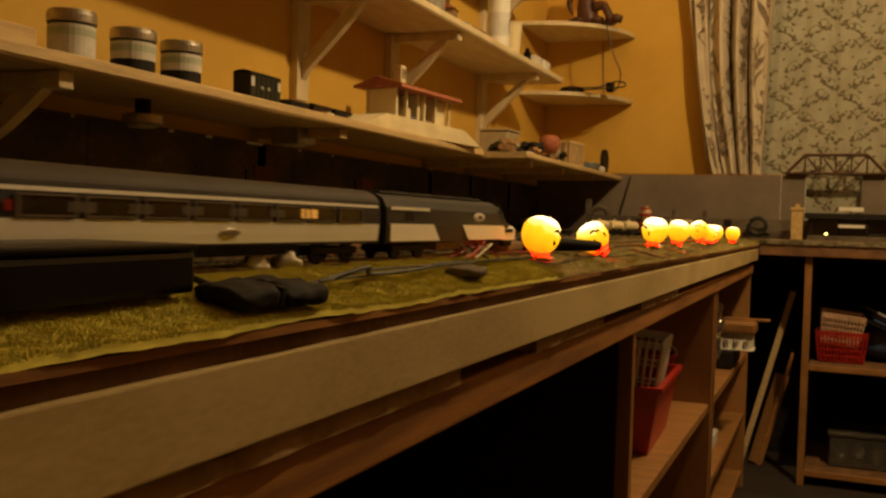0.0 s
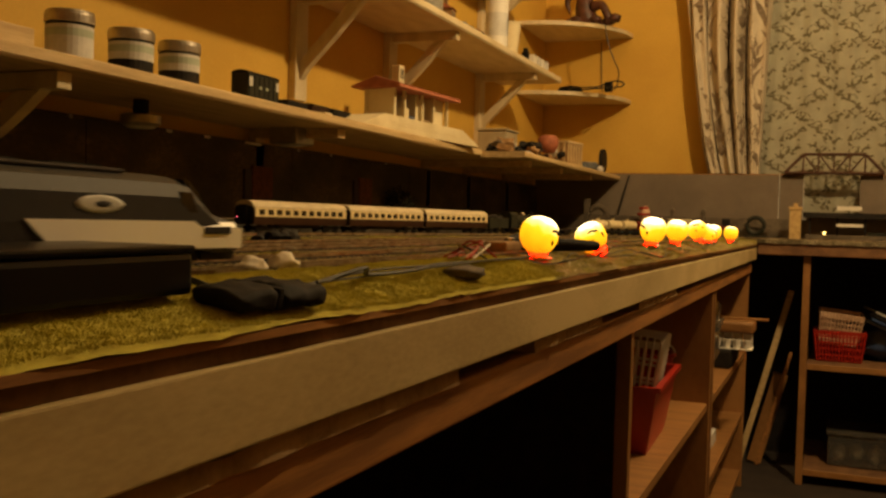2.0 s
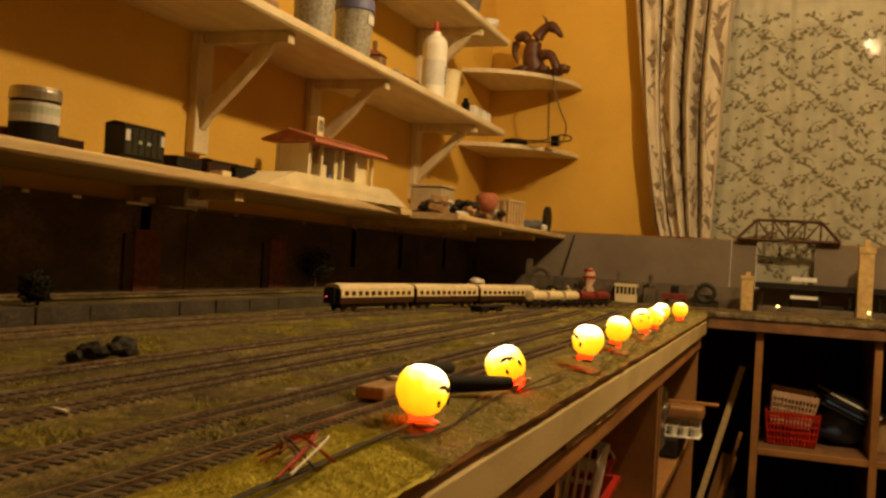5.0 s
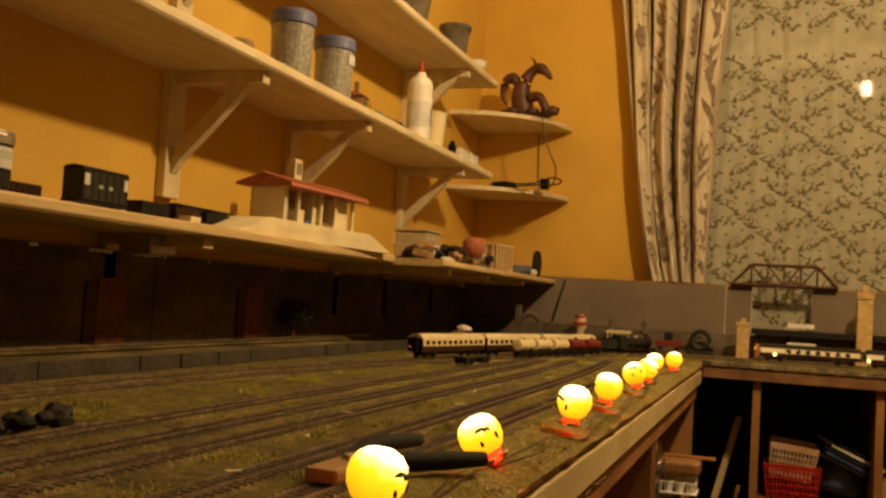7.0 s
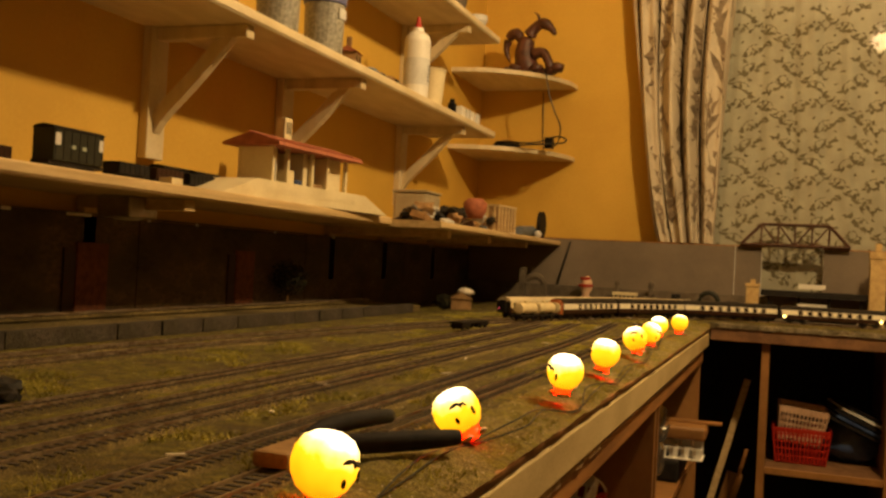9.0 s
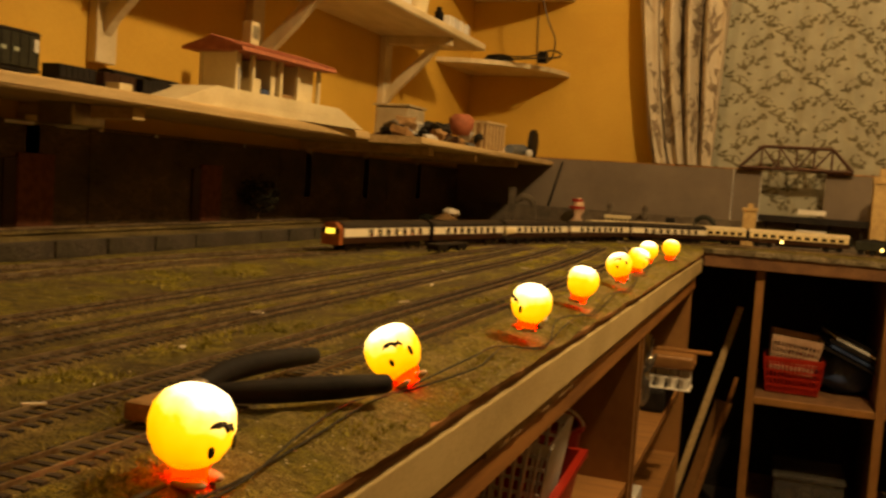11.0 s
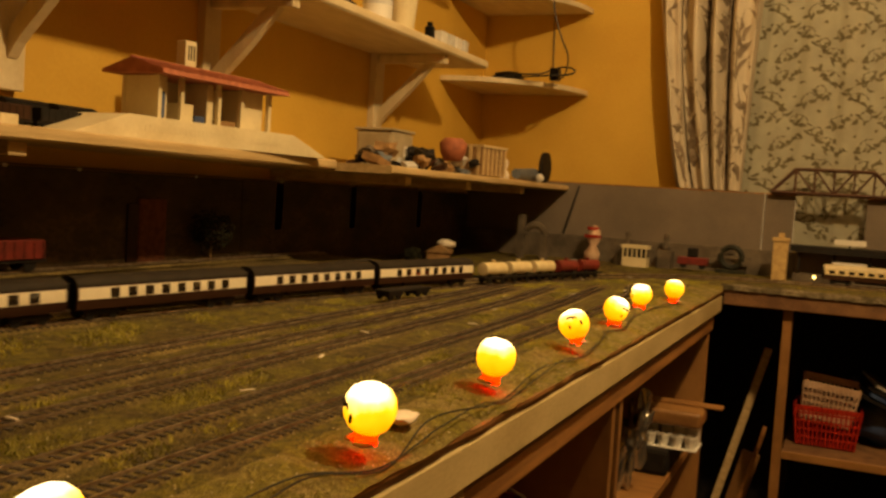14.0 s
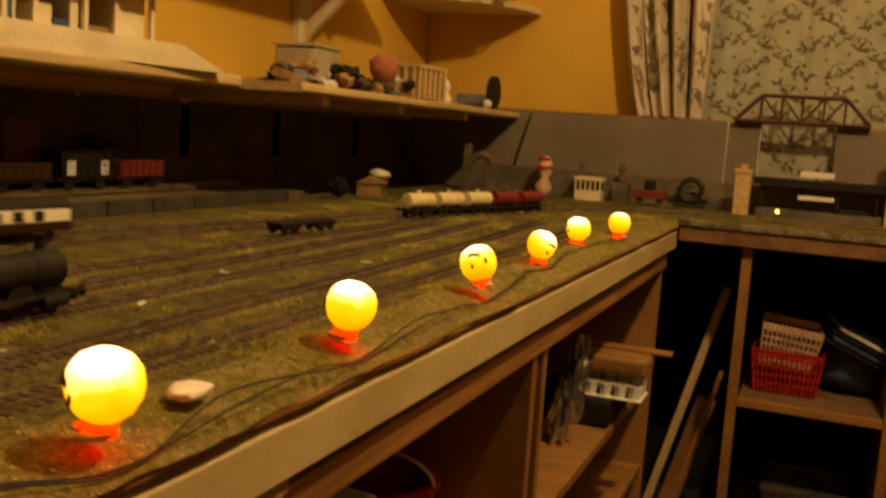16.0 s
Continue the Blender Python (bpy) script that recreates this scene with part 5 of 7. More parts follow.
part("tail_lamp", lathe([(0.0013, -0.001), (0.0016, 0.001)], 10, -0.009, -CL / 2 - 0.004, 0.024), M["glow_r"], gwr, "glowing red tail lamp")


def steam_loco(label, group, mat="green"):
    th = thing("steam_locomotive", label, "locomotive", group=group)
    part("boiler", sweep([(0, -0.02, 0.031), (0, 0.062, 0.031)], 0.0135, 20), M[mat], th, smooth=False)
    part("smokebox", sweep([(0, 0.0622, 0.031), (0, 0.087, 0.031)], 0.0142, 20), M["dark"], th)
    part("smokebox_door", lathe([(0.013, 0), (0.011, 0.003), (0.004, 0.005)], 20), M["dark"], th, at=pose(0, 0.0872, 0.031, -90, 0, 0))
    part("chimney", lathe([(0.0050, 0), (0.0040, 0.004), (0.0042, 0.010), (0.0056, 0.0125)], 14, 0, 0.075, 0.0435), M["dark"], th)
    part("dome", lathe([(0.006, 0), (0.006, 0.004), (0.004, 0.0075), (0.001, 0.0085)], 14, 0, 0.03, 0.0425), M["rail"], th, smooth=True)
    part("cab", extrude_xz([(-0.017, 0.014), (-0.017, 0.044), (-0.010, 0.050), (0.010, 0.050), (0.017, 0.044), (0.017, 0.014)], -0.052, -0.0202), M[mat], th)
    part("running_plate", box(-0.0175, 0.0175, -0.055, 0.092, 0.0125, 0.0145, bevel=0.0005), M["dark"], th)
    part("frame", box(-0.009, 0.009, -0.05, 0.088, 0.006, 0.0124), M["dark"], th)
    part("buffer_beam", box(-0.0165, 0.0165, 0.0922, 0.0945, 0.008, 0.016), M["dark"], th)
    for s in (-1, 1):
        part("buffer", sweep([(s * 0.0115, 0.0946, 0.0125), (s * 0.0115, 0.103, 0.0125)], 0.0016, 8), M["dark"], th)
        part("buffer_head", sweep([(s * 0.0115, 0.103, 0.0125), (s * 0.0115, 0.1045, 0.0125)], 0.0038, 12), M["dark"], th)
        part("cylinder", sweep([(s * 0.0145, 0.062, 0.010), (s * 0.0145, 0.084, 0.010)], 0.0048, 12), M["dark"], th)
        part("coupling_rod", box(s * 0.0122 - 0.0006, s * 0.0122 + 0.0006, -0.032, 0.048, 0.0105, 0.0128), M["rail"], th)
    for y in (-0.032, 0.008, 0.048):
        wheelset(th, y, 0.0115)
    wheelset(th, 0.076, 0.0055)
    tender = part("tender", box(-0.016, 0.016, -0.150, -0.062, 0.0125, 0.036, bevel=0.0015), M[mat], th)
    part("coal", lump(0.014, 0.9, 2.2, 0.5, 0.5, 4, 3, 3.0), M["dark"], tender, at=pose(0, -0.105, 0.036))
    for y in (-0.135, -0.106, -0.077):
        wheelset(tender, y, 0.0075)
    return th


gwr_loco = steam_loco("dark green steam locomotive with tender hauling cream coaches", "cream and chocolate train")
near_loco = steam_loco("black steam locomotive with tender on the siding", "", "dark")

pull = coach("pullman_coach", "umber and cream electric Pullman coach with dark roof", 0.272, "pullbrown", "pullcream", "pullroof", [(0.0235, 0.0368, "pullcream", "cream_band")], row_of(8, 0.045, 0.0255, 0.0125), (0.0245, 0.0355), group="Pullman train")
pulls = [copy_thing(pull, Matrix.Identity(4)) for _ in range(3)]
lead = coach("pullman_coach", "umber and cream Pullman driving coach with orange cab, yellow headcode", 0.272, "pullbrown", "pullcream", "pullroof", [(0.0235, 0.0368, "pullcream", "cream_band")], row_of(7, 0.072, 0.0265, 0.0125), (0.0245, 0.0355), group="Pullman train")
part("cab_front", extrude_xz([(-0.0172, 0.011), (-0.0175, 0.037), (-0.009, 0.0465), (0.009, 0.0465), (0.0175, 0.037), (0.0172, 0.011)], -0.146, -0.137), M["orange"], lead, "orange cab front")
part("headcode", box(-0.0075, 0.0075, -0.1475, -0.1462, 0.029, 0.037), M["glow_y"], lead, "lit yellow headcode panel")
for s in (-1, 1):
    part("cab_window", box(s * 0.0120 - 0.004, s * 0.0120 + 0.004, -0.1472, -0.1461, 0.029, 0.037), M["glass"], lead)
for s, y, z in ((1, -0.06, 0.0275), (1, -0.035, 0.030), (1, 0.03, 0.0275)):
    part("table_lamp", lathe([(0.0006, 0), (0.0010, 0.001)], 8, 0.0192, y, z), M["glow_w"], lead, "tiny lit table lamp")
pulls = [lead, pull] + pulls

ic = coach("intercity_coach", "charcoal and white InterCity style coach with tinted windows".replace("InterCity style", "express"), 0.300, "icdark", "icwhite", "icroof", [(0.0140, 0.0257, "icwhite", "white_band"), (0.0368, 0.0387, "icwhite", "white_line")], row_of(8, 0.026, 0.0318, 0.0262), (0.0270, 0.0350), width=0.0185, z_low=0.0125, z_side=0.039, roof_h=0.0105, group="express train")
# Reflection of an egg light, painted as a glowing amber patch on the glass.
part("lit_window", box(0.0189, 0.0193, 0.058, 0.074, 0.0285, 0.0340), M["amber"], ic, "egg light's amber reflection painted as a glowing patch on the window")
for s in (-1, 1):
    for y0, y1 in row_of(8, 0.026, 0.0318, 0.0262):
        bm = bmesh.new()
        for a in ((y0 - 0.150 - 0.0008, y1 - 0.150 + 0.0008, 0.0263, 0.0271), (y0 - 0.150 - 0.0008, y1 - 0.150 + 0.0008, 0.0349, 0.0357), (y0 - 0.1508, y0 - 0.1496, 0.0271, 0.0349), (y1 - 0.1504, y1 - 0.1492, 0.0271, 0.0349)):
            add_box(bm, s * 0.0186, s * 0.0196, *a)
        part("window_frame", bm, M["icframe"], ic)
    for k, (yy, mm) in enumerate(((-0.128, "red"), (-0.094, "label"), (-0.062, "brass"), (-0.030, "label"), (0.003, "brass"), (0.036, "label"))):
        part("seat_back", box(s * 0.0191, s * 0.0194, yy - 0.0012 if k == 0 else yy - 0.008, yy + 0.0012 if k == 0 else yy + 0.006, 0.0285, 0.0330), M["icseat" if k else "red"], ic, "seat seen through the window")
    part("emblem", lump(1, 0.0005, 0.0080, 0.0022, 0, 0, 2), M["steel"], ic, "small grey swallow-shaped emblem", at=pose(s * 0.0190, -0.003, 0.0200))
ic.scale = (1.0, 1.13, 0.96)
ic2 = copy_thing(ic, Matrix.Identity(4))


def power_car():
    """Wedge-nosed diesel power car, nose towards +y."""
    th = thing("power_car", "charcoal and white wedge-nosed diesel power car", "locomotive", group="express train")
    L = 0.246
    prof = []
    rows = []
    bm = bmesh.new()
    stations = [(0.0, 1, 0.0495, 0.012), (0.180, 1, 0.0495, 0.012), (0.203, 1, 0.0493, 0.012), (0.212, 0.99, 0.0475, 0.012), (0.222, 0.97, 0.0385, 0.011), (0.229, 0.96, 0.0320, 0.010), (0.240, 0.92, 0.0295, 0.010), (0.246, 0.86, 0.0250, 0.011)]
    for y, k, top, bot in stations:
        w = 0.0185 * k
        zs = top - bot
        pr = [(-w * 0.95, bot), (-w, bot + zs * 0.35), (-w * 0.98, bot + zs * 0.70), (-w * 0.80, bot + zs * 0.88), (-w * 0.45, bot + zs * 0.975), (0, top)]
        pr = pr + [(-x, z) for x, z in pr[::-1][1:]]
        rows.append([bm.verts.new((x, y - L / 2, z)) for x, z in pr])
    n = len(rows[0])
    for a, b in zip(rows, rows[1:]):
        for i in range(n):
            bm.faces.new((a[i], a[(i + 1) % n], b[(i + 1) % n], b[i]))
    bm.faces.new(rows[0][::-1])
    bm.faces.new(rows[-1])
    part("body", bm, M["icdark"], th)
    part("roof_panel", box(-0.010, 0.010, -L / 2 + 0.004, 0.055, 0.0485, 0.0505, bevel=0.001), M["icroof"], th)
    for k in range(4):
        part("roof_grille", box(-0.007, 0.007, -0.10 + 0.04 * k, -0.075 + 0.04 * k, 0.0506, 0.0516), M["dark"], th)
    for s in (-1, 1):
        x0, x1 = (0.0178, 0.0192) if s > 0 else (-0.0192, -0.0178)
        for poly in ([(-0.118, 0.0135), (-0.118, 0.0265), (-0.053, 0.0265), (-0.042, 0.0135)], [(0.012, 0.0135), (-0.001, 0.0265), (0.088, 0.0265), (0.093, 0.0235), (0.093, 0.0135)]):
            part("white_panel", extrude_yz([(y, z) for y, z in poly], x0, x1), M["icwhite"], th)
        part("white_line", extrude_yz([(-0.118, 0.0368), (-0.118, 0.0392), (-0.060, 0.0392), (-0.060, 0.0368)], s * 0.0170 - 0.0008, s * 0.0170 + 0.0019), M["icwhite"], th)
        part("emblem", lump(1, 0.0006, 0.0125, 0.0042, 0, 0, 2), M["label"], th, "pale oval emblem", at=pose(s * 0.0186, 0.034, 0.0335), smooth=True)
        part("emblem_bird", lump(1, 0.0006, 0.0045, 0.0016, 0.2, 3, 2), M["dark"], th, at=pose(s * 0.0190, 0.035, 0.0335))
        part("door_window", box(s * 0.0176 - 0.0008, s * 0.0176 + 0.0008, -0.098, -0.084, 0.0285, 0.036), M["glass"], th)
        part("side_window", extrude_yz([(0.080, 0.031), (0.080, 0.041), (0.087, 0.041), (0.091, 0.031)], s * 0.0172 - 0.001, s * 0.0172 + 0.001), M["glass"], th)
        part("headlight", box(s * 0.009 - 0.0045, s * 0.009 + 0.0045, 0.118, 0.1222, 0.0205, 0.0235, m=None), M["glass"], th)
    part("nose_band", extrude_xz([(-0.0178, 0.0125), (-0.0182, 0.0235), (-0.0165, 0.0262), (0.0165, 0.0262), (0.0182, 0.0235), (0.0178, 0.0125)], 0.090, 0.1190), M["icwhite"], th, "cream nose band")
    for s in (-1, 1):
        part("light_cluster", box(s * 0.0178, s * 0.0190, 0.096, 0.114, 0.0200, 0.0238, bevel=0.0003), M["dark"], th)
    part("nose_tip", extrude_xz([(-0.0165, 0.0122), (-0.0168, 0.0230), (0.0168, 0.0230), (0.0165, 0.0122)], 0.1191, 0.1250), M["icwhite"], th)
    part("windscreen", extrude_yz([(0.0865, 0.0478), (0.0905, 0.0475), (0.1000, 0.0390), (0.0985, 0.0380)], -0.0125, 0.0125), M["glass"], th)
    part("fuel_tank", box(-0.013, 0.013, -0.035, 0.035, 0.005, 0.0118, bevel=0.001), M["brownmodel"], th)
    bogie(th, -0.078, 0.0175)
    bogie(th, 0.072, 0.0175)
    part("valance", box(-0.015, 0.015, 0.098, 0.122, 0.006, 0.0118, bevel=0.002), M["dark"], th)
    return th


hst = power_car()
hst.scale = (1.0, 1.17, 0.95)


def tank_wagon(m, mat, label):
    th = thing("tank_wagon", label, "wagon", m, group="goods wagons")
    part("tank", sweep([(0, -0.034, 0.0270), (0, -0.0335, 0.0270), (0, 0.0335, 0.0270), (0, 0.034, 0.0270)], [0.009, 0.0125, 0.0125, 0.009], 18), M[mat], th)
    part("filler", lathe([(0.004, 0), (0.004, 0.005), (0.005, 0.0055)], 12, 0, 0, 0.039), M[mat], th)
    part("frame", box(-0.013, 0.013, -0.040, 0.040, 0.0095, 0.0135), M["dark"], th)
    for s in (-1, 1):
        wheelset(th, 0.022 * s, 0.0065)
        part("saddle", box(-0.011, 0.011, s * 0.020 - 0.003, s * 0.020 + 0.003, 0.0136, 0.018), M["dark"], th)
        part("buffer", sweep([(-0.0115, s * 0.040, 0.0125), (-0.0115, s * 0.046, 0.0125)], 0.002, 8), M["dark"], th)
        part("buffer", sweep([(0.0115, s * 0.040, 0.0125), (0.0115, s * 0.046, 0.0125)], 0.002, 8), M["dark"], th)
    return th


def box_wagon(m, mat, label, h=0.030, roof="dark"):
    th = thing("goods_van", label, "wagon", m, group="goods wagons")
    part("body", box(-0.0150, 0.0150, -0.036, 0.036, 0.0135, 0.0135 + h, bevel=0.0006), M[mat], th)
    if roof:
        z = 0.0136 + h
        part("roof", extrude_xz([(-0.0160, z), (-0.011, z + 0.0035), (0, z + 0.005), (0.011, z + 0.0035), (0.0160, z)], -0.037, 0.037), M[roof], th)
    for k in range(7):
        for s in (-1, 1):
            part("rib", box(s * 0.0152 - 0.0004, s * 0.0152 + 0.0004, -0.034 + 0.0112 * k, -0.0332 + 0.0112 * k, 0.014, 0.013 + h), M["dark"], th)
    part("frame", box(-0.0125, 0.0125, -0.040, 0.040, 0.0095, 0.0134), M["dark"], th)
    for s in (-1, 1):
        wheelset(th, 0.022 * s, 0.0065)
    return th


def on(line, s, z=RAIL):
    p, t = line.at(s)
    return pose(p.x, p.y, z, 0, 0, math.degrees(math.atan2(t.y, t.x)) - 90)


for k, (x, y, a, mat, lab) in enumerate(((-0.566, 2.300, -14, "tank", "cream tank wagon in the yard"), (-0.545, 2.385, -15, "tank", "cream tank wagon in the yard"), (-0.522, 2.470, -16, "tank", "cream tank wagon in the yard"))):
    tank_wagon(pose(x, y, RAIL, 0, 0, a), mat, lab)
for x, y in ((-0.497, 2.555), (-0.472, 2.64)):
    tank_wagon(pose(x, y, RAIL, 0, 0, -17), "rustred", "maroon tank wagon beside the cream ones")
goods = [box_wagon(pose(-0.955, 1.0, RB + 0.0055), "rustred", "maroon open goods wagon on the raised track", 0.020, None),
         box_wagon(pose(-0.955, 0.9, RB + 0.0055), "dark", "dark goods van with white panels on the raised track"),
         box_wagon(pose(-0.955, 0.8, RB + 0.0055), "gwrbrown", "dark brown open goods wagon on the raised track", 0.018, None)]
for ob in goods:
    ob.scale = (1.3, 1.5, 1.3)
for y0 in (-0.030, 0.018):
    part("white_panel", box(0.0153, 0.0158, y0, y0 + 0.012, 0.017, 0.034), M["label"], goods[1], "white side panel")

flat = thing("flat_wagon", "low dark flat wagon standing in the yard", "wagon", pose(-0.575, 1.93, RAIL, 0, 0, -6), group="goods wagons")
part("deck", box(-0.0140, 0.0140, -0.062, 0.062, 0.011, 0.0145, bevel=0.0006), M["dark"], flat)
for s in (-1, 1):
    bogie(flat, 0.040 * s, 0.011)


# ---- trees and scenery ----
def bush(x, y, z, r, label, seed, trunk=0.02):
    th = thing("model_tree", label, "model tree", pose(x, y, z))
    part("trunk", sweep([(0, 0, -0.002), (0.001, 0, trunk * 0.6), (0, 0.001, trunk + r * 0.6)], [0.0022, 0.0017, 0.001], 6), M["brownmodel"], th)
    rnd = random.Random(seed)
    vs, fs = [], []
    for i in range(900):
        d = Vector((rnd.gauss(0, 1), rnd.gauss(0, 1), rnd.gauss(0, 1))).normalized()
        k = r * (0.55 + 0.45 * rnd.random()) * (1 + 0.35 * noise.noise(d * 2.2 + Vector((seed, 0, 0))))
        p = d * k + Vector((0, 0, trunk + r))
        a = Vector((rnd.gauss(0, 1), rnd.gauss(0, 1), rnd.gauss(0, 1))).normalized() * 0.0028
        b = a.cross(d).normalized() * 0.0024
        q = len(vs)
        vs += [tuple(p - a), tuple(p + b), tuple(p + a), tuple(p - b)]
        fs.append((q, q + 1, q + 2, q + 3))
    me = bpy.data.meshes.new("crown")
    me.from_pydata(vs, [], fs)
    me.materials.append(M["foliage"])
    ob = new("crown", me)
    ob.parent = th
    return th


bush(-0.84, 2.52, TOP, 0.020, "small dark model bush by the running line", 2, 0.006)
bush(-0.93, 1.07, RB - 0.004, 0.022, "dark rounded model tree beside the raised track", 6, 0.003)
bush(-1.015, 2.025, RB, 0.042, "dark round model tree against the backscene", 3, 0.012)
bush(-0.98, 0.62, RB, 0.032, "dark model tree in the near corner", 4, 0.03)


def cottage(m, w, d, h, wallm, roofm, label, chimneys=1, name="model_building"):
    th = thing(name, label, "model building", m)
    part("wall", box(-w / 2, w / 2, -d / 2, d / 2, 0, h, bevel=0.0006), M[wallm], th)
    part("roof", extrude_xz([(-w / 2 - 0.004, h + 0.0003), (0, h + w * 0.33), (w / 2 + 0.004, h + 0.0003)], -d / 2 - 0.004, d / 2 + 0.004), M[roofm], th)
    for k in range(chimneys):
        part("chimney", box(-0.005, 0.005, -d * 0.3 + k * d * 0.5 - 0.005, -d * 0.3 + k * d * 0.5 + 0.005, h + w * 0.2, h + w * 0.33 + 0.02, bevel=0.0006), M[wallm], th)
    n = max(2, int(d / 0.03))
    for s in (-1, 1):
        for k in range(n):
            y = -d / 2 + d * (k + 0.5) / n
            part("window", box(s * w / 2 - 0.0006, s * w / 2 + 0.0006, y - 0.005, y + 0.005, h * 0.35, h * 0.8), M["glass"], th)
    return th


# rusty brick buildings painted dark on the scene behind the raised track
for y, hw in ((1.455, 0.036), (1.905, 0.034)):
    solid("brick_pier", box(WX + 0.0185, WX + 0.023, y - hw, y + hw, RB, 0.858, bevel=0.001), M["brick"], "brown brick pier on the backscene", "model pier", group="brick piers")
    solid("buttress", box(WX + 0.0185, WX + 0.022, y - hw - 0.026, y - hw - 0.001, RB, 0.850, bevel=0.001), M["gwrbrown"], "narrow dark brown buttress beside the brick pier", "model pier", group="pier sides")


# ---- far corner scenery ----
def figure(x, y, z, h, mat, label, seed):
    return solid("model_ornament", lathe([(h * 0.20, 0), (h * 0.22, h * 0.25), (h * 0.10, h * 0.45), (h * 0.19, h * 0.62), (h * 0.16, h * 0.85), (h * 0.04, h)], 14), M[mat], label, "ornament", at=pose(x, y, z, 0, 4 * math.sin(seed), 0), smooth=True)


figure(-0.625, 3.27, TOP, 0.105, "brass", "small banded lighthouse-like ornament in the corner", 1)
for z, m in ((0.800, "red"), (0.822, "red")):
    solid("ornament_band", lathe([(0.024 - (z - 0.8) * 0.3, 0), (0.024 - (z - 0.8) * 0.3, 0.008)], 16, -0.625, 3.27, z), M[m], "dark red band round the ornament", "ornament band")
figure(-0.525, 3.27, TOP + 0.055, 0.045, "stone", "pale stone urn standing on the low wall", 2)
solid("urn_plinth", box(-0.55, -0.50, 3.25, 3.30, TOP - 0.003, TOP + 0.055, bevel=0.002), M["stone"], "stone plinth under the urn", "plinth")
figure(-0.42, 3.29, TOP + 0.05, 0.05, "stone", "pale stone ornament by the panel", 3)
solid("urn_plinth", box(-0.44, -0.40, 3.27, 3.32, TOP - 0.003, TOP + 0.050, bevel=0.002), M["stone"], "stone plinth under the ornament", "plinth")
sb = thing("signal_box", "cream lattice-sided model signal box", "model building", pose(-0.492, 3.24, TOP - 0.002))
part("base", box(-0.034, 0.034, -0.02, 0.02, 0, 0.028, bevel=0.001), M["cream"], sb)
for k in range(6):
    part("post", box(-0.034 + 0.0128 * k, -0.030 + 0.0128 * k, -0.0215, -0.018, 0.0283, 0.052), M["cream"], sb)
part("roof", box(-0.037, 0.037, -0.024, 0.024, 0.0523, 0.062, bevel=0.001), M["cream"], sb)
part("cabin", box(-0.030, 0.030, -0.0175, 0.018, 0.0283, 0.052), M["glass"], sb)
th = thing("model_lorry", "pale blue model lorry parked by the wagons", "model lorry", pose(-0.575, 2.80, TOP + 0.001, 0, 0, -60))
part("cab", box(-0.012, 0.012, 0.020, 0.040, 0.006, 0.030, bevel=0.002), M["teal"], th)
part("bed", box(-0.013, 0.013, -0.045, 0.0195, 0.006, 0.020, bevel=0.001), M["teal"], th)
part("windscreen", box(-0.010, 0.010, 0.0395, 0.0405, 0.018, 0.027), M["glass"], th)
for y in (-0.03, 0.028):
    w = wheelset(th, y, 0.006)
th = thing("model_shunter", "small maroon shunting engine with dark chimney", "locomotive", pose(-0.335, 3.235, RAIL + 0.004, 0, 0, 90))
part("body", box(-0.014, 0.014, -0.04, 0.04, 0.010, 0.030, bevel=0.002), M["rustred"], th)
part("cab", box(-0.014, 0.014, -0.012, 0.014, 0.0303, 0.056, bevel=0.004), M["dark"], th)
for y in (-0.025, 0.025):
    wheelset(th, y, 0.007)
ringm = thing("tunnel_ring", "dark ring-shaped model tunnel portal", "model portal", pose(-0.243, 3.30, TOP + 0.045))
part("ring", sweep([(0.028 * math.cos(2 * math.pi * k / 24), 0, 0.028 * math.sin(2 * math.pi * k / 24)) for k in range(25)], 0.0075, 10), M["green"], ringm)
part("foot", box(-0.04, 0.04, -0.008, 0.008, -0.048, -0.034, bevel=0.002), M["green"], ringm)
part("bar", box(-0.052, 0.052, -0.003, 0.003, -0.004, 0.004), M["stone"], ringm)


def tower(x, y, w, h, label):
    th = thing("model_tower", label, "model tower", pose(x, y, TOP - 0.002), group="ochre towers")
    part("shaft", box(-w / 2, w / 2, -w / 2, w / 2, 0, h * 0.82, bevel=0.0015), M["tower"], th)
    part("cap", box(-w / 2 - 0.003, w / 2 + 0.003, -w / 2 - 0.003, w / 2 + 0.003, h * 0.82 + 0.0003, h * 0.90, bevel=0.0012), M["tower"], th)
    part("finial", box(-w / 5, w / 5, -w / 5, w / 5, h * 0.90 + 0.0003, h, bevel=0.001), M["tower"], th)
    return th


tower(-0.112, 3.22, 0.036, 0.125, "short ochre stone model tower beside the line")
tower(0.226, 3.22, 0.042, 0.245, "tall ochre stone model tower beside the line")
fp = thing("station_platform", "dark model station canopy with white signs behind the line", "model station", pose(0.06, 3.27, TOP - 0.002))
part("platform", box(-0.14, 0.42, -0.03, 0.05, 0, 0.022, bevel=0.001), M["stone"], fp)
part("canopy", box(-0.15, 0.42, -0.035, 0.05, 0.088, 0.096, bevel=0.001), M["green"], fp)
part("valance", box(-0.15, 0.42, -0.036, -0.0352, 0.078, 0.096), M["dark"], fp)
for k in range(7):
    part("post", box(-0.13 + 0.085 * k, -0.124 + 0.085 * k, -0.02, -0.014, 0.0223, 0.0878), M["dark"], fp)
part("sign", box(-0.045, 0.030, -0.0405, -0.038, 0.104, 0.118), M["white"], fp, "white roof sign")
part("sign_leg", box(-0.01, -0.006, -0.038, -0.034, 0.0962, 0.104), M["dark"], fp)
part("sign", box(-0.045, 0.035, -0.0425, -0.0395, 0.050, 0.060), M["white"], fp, "white platform sign")
